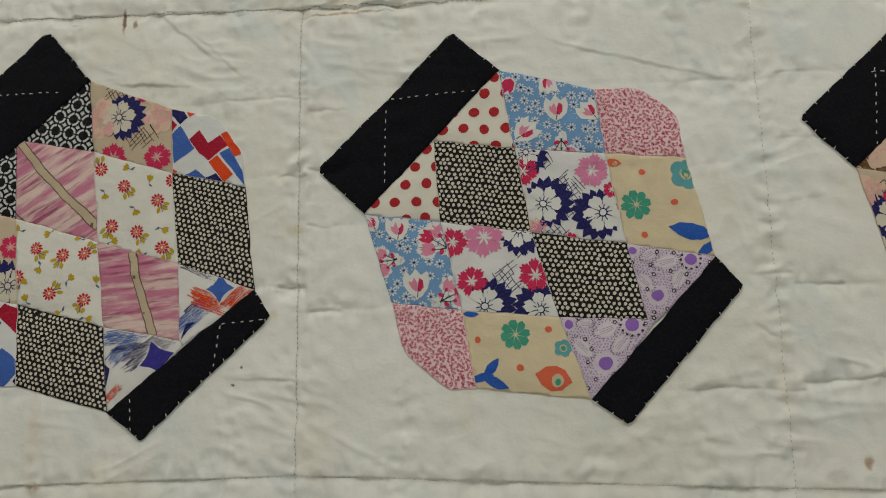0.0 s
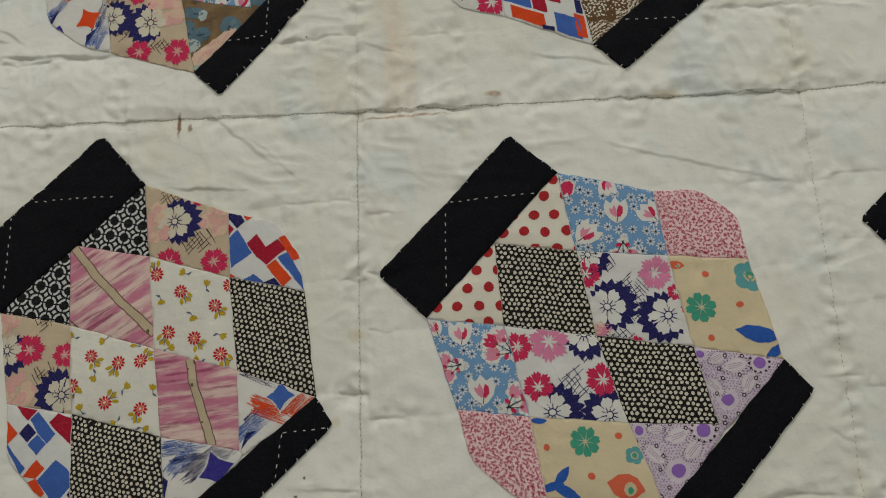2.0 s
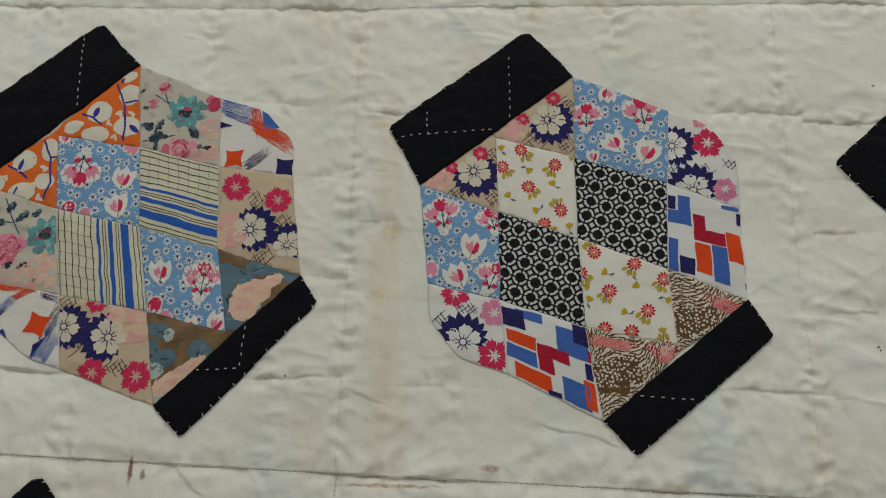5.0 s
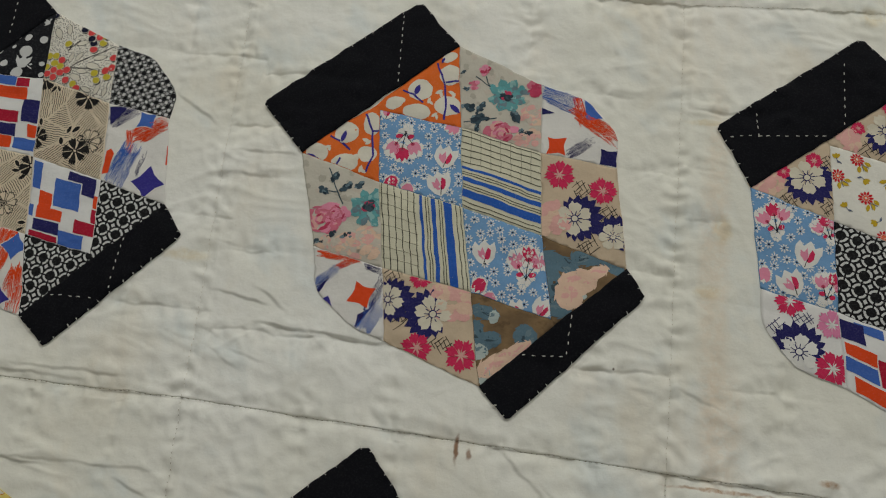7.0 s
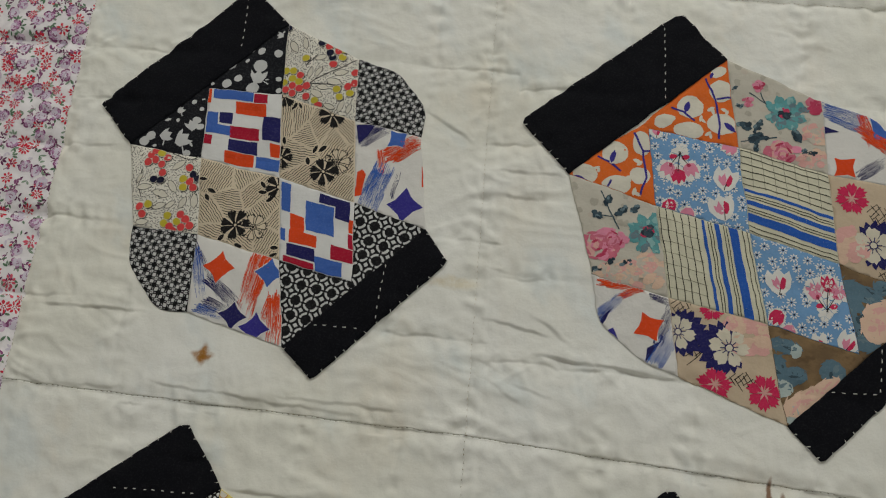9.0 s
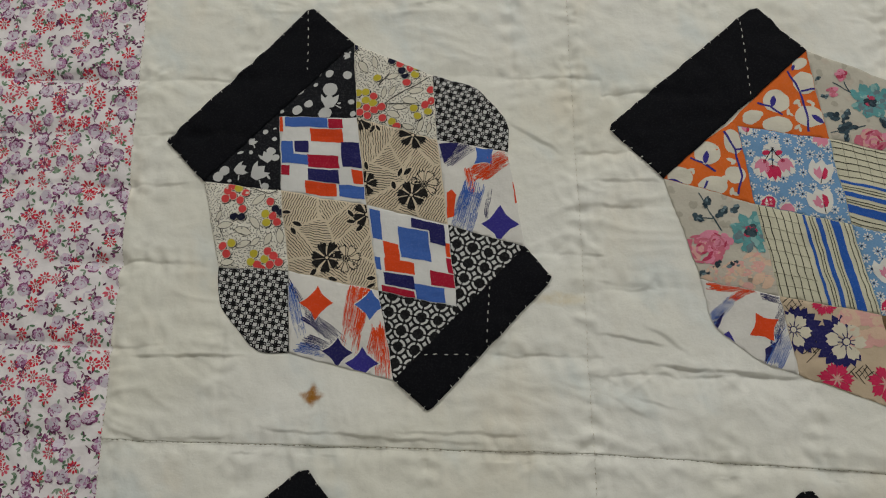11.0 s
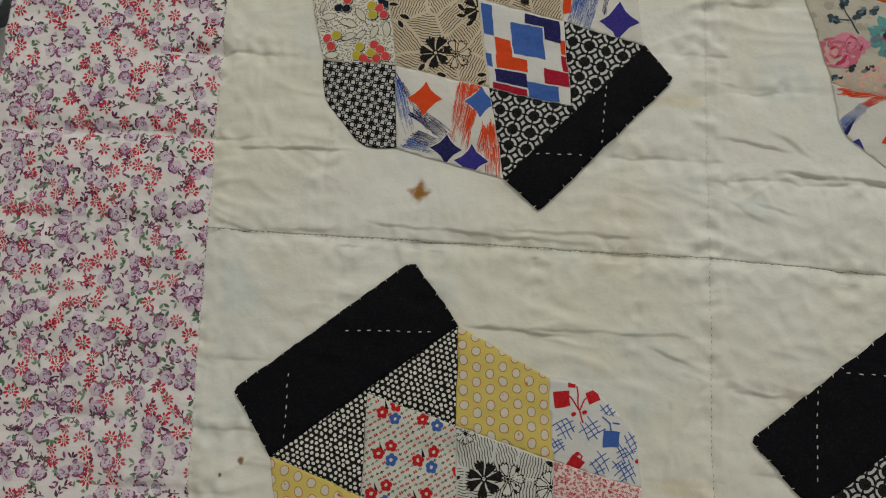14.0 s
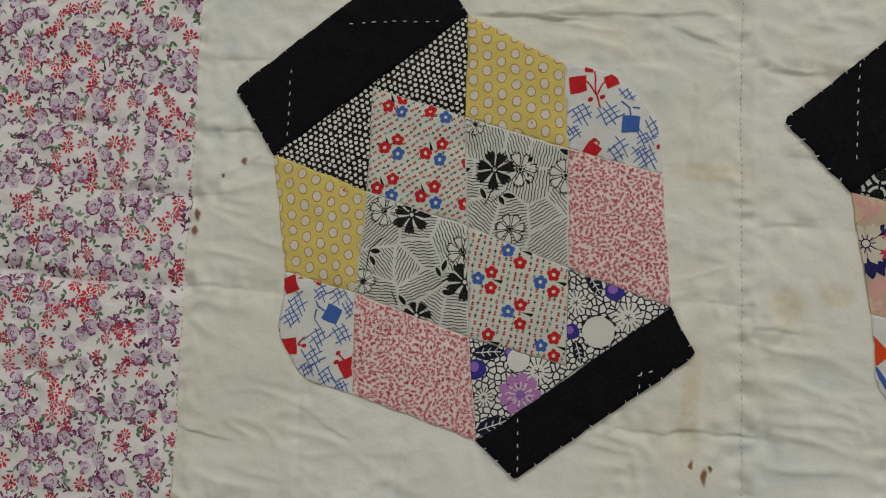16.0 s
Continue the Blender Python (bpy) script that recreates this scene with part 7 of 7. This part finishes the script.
def edge_stitches(piece, bar, a, b, pitch=9.0):
    n = math.hypot(b[0] - a[0], b[1] - a[1])
    turn = math.degrees(math.atan2(b[1] - a[1], b[0] - a[0]))
    k = 4.0
    while k < n - 2:
        x, y = a[0] + (b[0] - a[0]) * k / n, a[1] + (b[1] - a[1]) * k / n
        stitch(piece, bar, x, y, turn + random.choice((70, 100, 60)) + random.uniform(-15, 15), random.uniform(0.9, 1.5))
        k += pitch * random.uniform(0.7, 1.3)


def bar_piece(a, b, c, d):
    """A black strip a-b (outer edge), c-d (inner edge, next to the patches); its outer corners a little worn."""
    cut = lambda p, q, k: (p[0] + (q[0] - p[0]) * k, p[1] + (q[1] - p[1]) * k)
    return Piece([cut(a, b, 0.035), cut(a, c, 0.06), c, d, cut(b, d, 0.04), cut(b, a, 0.02)], [a, b, d, c], proud=1.4, puff=0.8)


SHADED = {(0, 1), (1, 0), (2, 3), (3, 2)}      # tucked under a bar


def lay_block(letter, plan, fabrics, lines=((), ())):
    """fabrics: cell -> fabric. lines: quilting lines on the upper and the lower bar, in millimetres from the middle."""
    b, cells = corners_of(plan)
    for which, ((o1, o2, i1, i2), quilting) in enumerate(zip(((b[0], b[1], b[2], b[3]), (b[4], b[5], b[6], b[7])), lines)):
        piece = bar_piece(o1, o2, i1, i2)
        bar = on_quilt(piece.build("bar", BLACK, None, "black cotton bar whip-stitched with white thread"))
        for p, q in ((o1, o2), (i1, o1), (o2, i2)):
            edge_stitches(piece, bar, p, q)
        cx, cy = plan["centre"][0] * 1000, plan["centre"][1] * 1000
        for x0, y0, x1, y1 in quilting:
            running_line(piece, bar, (cx + x0, cy + y0), (cx + x1, cy + y1))
    for k, (outline, quad) in cells.items():
        if k not in fabrics:
            continue
        fabric = fabrics[k]
        piece = Piece(outline, quad, proud=0.45 if k in SHADED else 0.55)
        piece.origin = (plan["centre"][0] * 1000, plan["centre"][1] * 1000)
        random.seed(hash((plan["centre"][0], k[0], k[1])) % 100000)
        base, label = fabric(piece, f"{letter}{k[0]}{k[1]}")
        on_quilt(piece.build("patch", base, None, label))


def both(**names):
    """Fabrics named for the upper cells; each comes back in its mirror cell."""
    out = {}
    for key, fabric in names.items():
        i, j = int(key[1]), int(key[2])
        out[(i, j)] = fabric
        out[(j, i) if i != j else (3 - i, 3 - j)] = fabric
    return out


lay_block("b", PLAN_B, both(c01=red_dots, c02=blue_tulips, c03=pink_vine, c11=black_dots, c12=navy_flowers, c13=beige_clover, c23=lavender),
          ([(-87, 85, -88, 30), (-83, 87, -33, 89)], []))
lay_block("a", PLAN_A, both(c01=black_rings, c02=tan_flowers, c03=building_blocks, c11=mauve_brush, c12=red_sprigs, c13=black_dots, c23=brush_stars),
          ([(-99, 96, -99, 41), (-88, 101, -29, 101)], [(84, -55, 80, -85), (86, -53, 112, -51), (30, -97, 31, -114)]))
lay_block("r", PLAN_R, both(c01=tan_flowers, c02=blue_tulips, c03=navy_flowers, c11=red_sprigs, c12=black_rings, c13=building_blocks, c23=brown_leaves),
          ([(-42, 123, -41, 75), (-115, 67, -46, 74), (-95, 85, -94, 68)], [(29, -96, 67, -98)]))
lay_block("s", PLAN_S, both(c01=orange_vine, c02=old_roses, c03=brush_stars, c11=blue_tulips, c12=stripes, c13=tan_flowers, c23=camouflage),
          ([(-57, 141, -53, 73)], [(73, -58, 72, -85), (47, -89, 72, -87)]))
lay_block("l", PLAN_L, both(c01=black_petals, c02=berries, c03=black_squares, c11=building_blocks, c12=tan_leaves, c13=brush_stars, c23=black_rings),
          ([(-46, 138, -43, 87)], [(78, -52, 77, -87), (36, -93, 69, -92)]))
lay_block("y", PLAN_Y, both(c01=black_dots, c02=yellow_rings, c03=blue_hatch, c11=tiny_flowers, c12=grey_leaves, c13=pink_vine, c23=purple_scribble),
          ([(-101, 77, -100, 35), (-70, 104, -19, 107)], [(32, -94, 34, -122), (89, -67, 98, -63), (90, -66, 89, -76)]))
lay_block("c", PLAN_C, both(c01=camouflage, c02=tan_flowers, c03=purple_scribble, c11=black_dots, c12=blue_tulips, c13=red_dots, c23=black_rings),
          ([(-87, 83, -91, 36), (-88, 81, -50, 81)], []))
lay_block("t", PLAN_T, both(c01=purple_scribble, c02=purple_scribble, c03=pink_vine, c11=black_dots, c12=red_dots, c13=red_dots, c23=black_rings),
          ([], []))


# ======================================================= left border
def arc(p, x, y, r, a0, a1, width, tone, layer):
    """A brush stroke bent round x, y."""
    pts = [(x + turned(r, 0, a0 + (a1 - a0) * k / 3)[0], y + turned(r, 0, a0 + (a1 - a0) * k / 3)[1]) for k in range(4)]
    stroke(p, pts, width, tone, layer)


def border_rose(p, x, y, r):
    """A full-blown rose: pale petals, each edged by a curved plum stroke, folded darker round one side."""
    a0 = random.uniform(0, 360)
    shade = a0 + random.uniform(150, 210)
    disc(p, x, y, r * .80, "border_pale", 2, 10, r * .70, a0, .14)
    n = random.choice((5, 6, 7))
    for k in range(n):
        a = a0 + k * 360 / n + random.uniform(-14, 14)
        q = random.uniform(.50, .68)
        u, v = turned(r * q, 0, a)
        near = math.cos(radians(a - shade))
        lens(p, x + u, y + v, r * random.uniform(.55, .85), r * random.uniform(.30, .46), a + 90 + random.uniform(-25, 25), "border_mauve" if near > -.3 else "border_lilac", 2)
        if random.random() < .60 + .45 * near:
            arc(p, x + u * .9, y + v * .9, r * .40, a - random.uniform(30, 75), a + random.uniform(30, 75), r * random.uniform(.14, .26), "border_dark" if near > .7 and k % 2 else "border_plum", 3)
    for k in range(4):
        b = random.uniform(0, 360)
        u, v = turned(r * random.uniform(.1, .5), 0, b)
        lens(p, x + u, y + v, r * random.uniform(.3, .5), r * random.uniform(.10, .17), b + 90 + random.uniform(-30, 30), random.choice(("border_plum", "border_mauve", "border_pale")), 4)
    b = random.uniform(0, 360)
    arc(p, x, y, r * .26, b, b + random.uniform(120, 200), r * .13, "border_plum", 4)


def border_daisy(p, x, y, r):
    """A red daisy of thin parted petals round a ring of dots."""
    a = random.uniform(0, 360)
    tone = random.choice(("border_red", "border_red", "border_pink"))
    n = random.choice((8, 9))
    for k in range(n):
        if random.random() < .93:
            b = a + k * 360 / n + random.uniform(-6, 6)
            u, v = turned(r * .68, 0, b)
            lens(p, x + u, y + v, r * random.uniform(.56, .74), r * random.uniform(.29, .38), b, tone, 2)
    for k in range(5):
        u, v = turned(r * .23, 0, a + k * 72)
        disc(p, x + u, y + v, r * .11, "border_crimson", 3, 5)


def border_leaves(p, x, y, a, tone="border_leaf"):
    for d in random.choice(((-40, 40), (-48, 0, 48), (0,), (-35, 30))):
        u, v = turned(2.2, 0, a + d)
        lens(p, x + u, y + v, random.uniform(3.0, 4.4), random.uniform(1.2, 1.8), a + d + random.uniform(-12, 12), random.choice((tone, tone, "border_sage")) if tone == "border_leaf" else tone, 1)


def border_sprig(p, x, y, a):
    """A curved plum stem with small paired leaves and a bud at its tip."""
    bend = random.choice((-13, -9, 9, 13))
    qx, qy = x, y
    for k in range(random.choice((3, 4, 5, 6))):
        dx, dy = turned(1.8, 0, a)
        stroke(p, [(qx, qy), (qx + dx, qy + dy)], .5, "border_stem", 1)
        qx, qy = qx + dx, qy + dy
        a += bend
        side = 1 if k % 2 else -1
        u, v = turned(1.6, 0, a + 48 * side)
        lens(p, qx + u, qy + v, random.uniform(2.4, 3.4), random.uniform(1.0, 1.4), a + 46 * side, random.choice(("border_dark", "border_plum", "border_plum")), 1)
    u, v = turned(1.2, 0, a)
    lens(p, qx + u, qy + v, 2.6, 1.3, a, random.choice(("border_dark", "border_red")), 1)


def border_print(p):
    """Small-scale roses in ones, twos and threes, red daisies, sprigs and leaves on white."""
    taken = []
    for x, y in scatter(p, 20.6, 0.30, 12):
        n = random.choice((1, 1, 2, 2, 2, 3))
        a = random.uniform(0, 360)
        for k in range(n):
            u, v = turned((0, 4.2, 5.0)[n - 1], 0, a + k * 360 / n)
            border_rose(p, x + u, y + v, random.uniform(4.3, 5.1))
            taken.append((x + u, y + v, 4.4))
        for k in range(n + 2):
            b = a + 90 + k * 360 / (n + 2) + random.uniform(-25, 25)
            reach = (4.6, 6.6, 8.6)[n - 1]
            u, v = turned(reach, 0, b)
            border_leaves(p, x + u, y + v, b, random.choice(("border_leaf", "border_leaf", "border_dark", "border_sage")))
            taken.append((x + turned(reach + 2, 0, b)[0], y + turned(reach + 2, 0, b)[1], 1.8))
        if random.random() < .75:
            u, v = turned(5, 0, a + 200)
            border_sprig(p, x + u, y + v, a + 200 + random.uniform(-40, 40))
    for x, y in scatter(p, 8.8, 0.36):
        if clear_of(x, y, taken, 1.7):
            if random.random() < .84:
                r = random.uniform(3.7, 4.9)
                border_daisy(p, x, y, r)
                if random.random() < .3:
                    border_daisy(p, x + random.uniform(-4, 4), y + 6.5, r * .8)
                    taken.append((x, y + 6.5, 3))
            else:
                border_sprig(p, x, y, random.uniform(0, 360))
            taken.append((x, y, 4.2))
    for x, y in scatter(p, 5.8, 0.4):
        if clear_of(x, y, taken, .9):
            kind = random.random()
            a = random.uniform(0, 360)
            if kind < .36:
                border_leaves(p, x, y, a)
            elif kind < .66:
                border_sprig(p, x, y, a)
            elif kind < .78:
                border_leaves(p, x, y, a, "border_plum")
            elif kind < .86:
                border_leaves(p, x, y, a, "border_pale")
            taken.append((x, y, 1.8))


random.seed(7)
mm = lambda q: (q[0] * 1000, q[1] * 1000)
outline = [(EDGE_X * 1000, -235), mm(seam_point(0, 0)), mm(seam_point(4, 0)), (EDGE_X * 1000, 560)]
border = Piece(outline, [outline[3], outline[2], outline[1], outline[0]], proud=0.0, puff=0.35, dome=3.0, step=2.5)
border_print(border)
on_quilt(border.build("border_strip", cotton("border_white", (240, 234, 235)), None, "white cotton border strip printed with purple roses and red daisies"))


# ======================================================= table, floor, walls
def box_mesh(bm, x0, y0, z0, x1, y1, z1, bevel=0.0):
    geo = bmesh.ops.create_cube(bm, size=1, matrix=Matrix.LocRotScale(((x0 + x1) / 2, (y0 + y1) / 2, (z0 + z1) / 2), None, (x1 - x0, y1 - y0, z1 - z0)))
    if bevel:
        edges = list({e for v in geo["verts"] for e in v.link_edges})
        bmesh.ops.bevel(bm, geom=edges, offset=bevel, segments=2, affect="EDGES", profile=0.6)


def boxed(name, dims, material, parent=None, label="", bevel=0.0):
    bm = bmesh.new()
    box_mesh(bm, *dims, bevel)
    me = bpy.data.meshes.new(name)
    bm.to_mesh(me)
    bm.free()
    me.materials.append(material)
    ob = new(name, me)
    if parent:
        ob.parent = parent
        ob.matrix_parent_inverse = Matrix.Translation(-parent.location)
    if label:
        ob["label"] = label
    return ob


def tube(name, points, radius, material, parent=None, label="", smooth_path=False):
    cu = bpy.data.curves.new(name, "CURVE")
    cu.dimensions, cu.bevel_depth, cu.bevel_resolution = "3D", radius, 4
    sp = cu.splines.new("NURBS" if smooth_path else "POLY")
    sp.points.add(len(points) - 1)
    for q, p in zip(sp.points, points):
        q.co = (*p, 1)
    if smooth_path:
        sp.use_endpoint_u, sp.order_u, sp.resolution_u = True, 3, 8
    cu.use_fill_caps = True
    tmp = bpy.data.objects.new(name, cu)
    me = bpy.data.meshes.new_from_object(tmp)
    bpy.data.objects.remove(tmp)
    me.materials.clear()
    me.materials.append(material)
    me.polygons.foreach_set("use_smooth", [True] * len(me.polygons))
    ob = new(name, me)
    if parent:
        ob.parent = parent
        ob.matrix_parent_inverse = Matrix.Translation(-parent.location)
    if label:
        ob["label"] = label
    return ob


TABLETOP = plain("grey_laminate", (188, 186, 180), 0.45, 0, 300, 0.05, 0.03)
STEEL = plain("black_enamelled_steel", (38, 39, 41), 0.35, 0.3, 200, 0.2, 0.05)
FLOOR = plain("speckled_floor", (176, 172, 172), 0.5, 0, 140, 0.07, 0.05)
WALL = plain("painted_wall", (205, 202, 194), 0.8, 0, 90, 0.03, 0.05)

tagged(boxed("floor", (-2.6, -2.6, -0.1, 2.9, 2.9, 0.0), FLOOR), "pale grey speckled vinyl floor", "floor", kind="structure")
tagged(boxed("wall_north", (-2.6, 2.9, -0.1, 2.9, 3.02, 2.8), WALL), "plain off-white painted wall", "wall", kind="structure")
tagged(boxed("wall_south", (-2.6, -2.72, -0.1, 2.9, -2.6, 2.8), WALL), "plain off-white painted wall", "wall", kind="structure")
tagged(boxed("wall_west", (-2.72, -2.72, -0.1, -2.6, 3.02, 2.8), WALL), "plain off-white painted wall", "wall", kind="structure")
tagged(boxed("wall_east", (2.9, -2.72, -0.1, 3.02, 3.02, 2.8), WALL), "plain off-white painted wall", "wall", kind="structure")
tagged(boxed("ceiling", (-2.72, -2.72, 2.7, 3.02, 3.02, 2.8), WALL), "plain white ceiling", "ceiling", kind="structure")
for x, y, sx, sy, _ in LAMPS:
    light = empty("ceiling_light", x, y, 2.66, "flat white ceiling light panel", "light", "ceiling lights")
    boxed("frame", (x - sx / 2 - 0.02, y - sy / 2 - 0.02, 2.66, x + sx / 2 + 0.02, y + sy / 2 + 0.02, 2.70), TABLETOP, light, bevel=0.004)

table = empty("table", 0.3, 0.15, 0, "grey folding table under the quilt", "table")
boxed("tabletop", (-0.560, -0.42, TABLE_Z - 0.03, 1.25, 0.66, TABLE_Z - 0.0005), TABLETOP, table, bevel=0.005)
for x in (-0.46, 1.15):
    for y in (-0.34, 0.58):
        tube("leg", [(x, y, 0.0), (x, y, TABLE_Z - 0.03)], 0.014, STEEL, table, "black steel leg")

# chair beside the table
chair = empty("chair", -1.6, 1.1, 0, "chair on bent black steel tubes standing by the table", "chair")
along, aside = Vector((0.914, -0.406, 0)), Vector((0.406, 0.914, 0))
foot = Vector((-1.15, 0.812, 0.0105))
for k in (0.0, 0.42):
    a = foot + aside * k
    tube("runner", [a + along * 0.16, a - along * 0.30, a - along * 0.42 + Vector((0, 0, 0.05)), a - along * 0.44 + Vector((0, 0, 0.44))], 0.0105, STEEL, chair, "glossy black steel tube")
back = foot - along * 0.44 + Vector((0, 0, 0.44))
bm = bmesh.new()
bmesh.ops.create_cube(bm, size=1, matrix=Matrix.LocRotScale(back + aside * 0.21 - along * 0.05 + Vector((0, 0, 0.02)), Euler((0, 0, math.atan2(along.y, along.x))), (0.40, 0.44, 0.03)))
bmesh.ops.bevel(bm, geom=list(bm.edges), offset=0.012, segments=3, affect="EDGES")
seat = part("seat", bm, plain("black_vinyl", (40, 40, 44), 0.5), chair, "black vinyl seat")
seat.matrix_parent_inverse = Matrix.Translation(-chair.location)


def lathe(bm, profile, n=24):
    """A turned shell from (radius, height) pairs."""
    rings = [[bm.verts.new((r * math.cos(2 * math.pi * k / n), r * math.sin(2 * math.pi * k / n), z)) for k in range(n)] for r, z in profile]
    for a, b in zip(rings, rings[1:]):
        for k in range(n):
            bm.faces.new((a[k], a[(k + 1) % n], b[(k + 1) % n], b[k]))
    bm.faces.new(rings[0][::-1])
    for f in bm.faces:
        f.smooth = True


bottle = empty("bottle", -1.12, 0.615, 0, "clear bluish plastic bottle standing on the floor", "bottle")
bm = bmesh.new()
lathe(bm, [(0.030, 0.0), (0.036, 0.006), (0.037, 0.03), (0.035, 0.05), (0.037, 0.07), (0.035, 0.09), (0.037, 0.11), (0.037, 0.15), (0.030, 0.18), (0.015, 0.205), (0.0135, 0.225)])
part("body", bm, clear_plastic(), bottle)
bm = bmesh.new()
lathe(bm, [(0.0155, 0.222), (0.016, 0.226), (0.016, 0.238), (0.0145, 0.240), (0.001, 0.2405)])
part("cap", bm, plain("blue_cap", (52, 84, 150), 0.4), bottle, "blue screw cap")

# dark cloth bag slumped on the floor
bm = bmesh.new()
bmesh.ops.create_icosphere(bm, subdivisions=4, radius=1)
for v in bm.verts:
    n = v.co.normalized()
    lump = 1 + 0.10 * noise.noise(n * 2.3) + 0.04 * noise.noise(n * 6)
    v.co = Vector((n.x * 0.17 * lump, n.y * 0.27 * lump, max(0.0, 0.05 + n.z * 0.06 * lump)))
for f in bm.faces:
    f.smooth = True
bag_mesh = bpy.data.meshes.new("bag")
bm.to_mesh(bag_mesh)
bm.free()
bag_mesh.materials.append(cotton("bag_navy", (46, 54, 70)))
bag = tagged(new("bag", bag_mesh), "dark slate-blue cloth bag slumped on the floor", "bag")
bag.location = (-1.20, 0.24, 0)
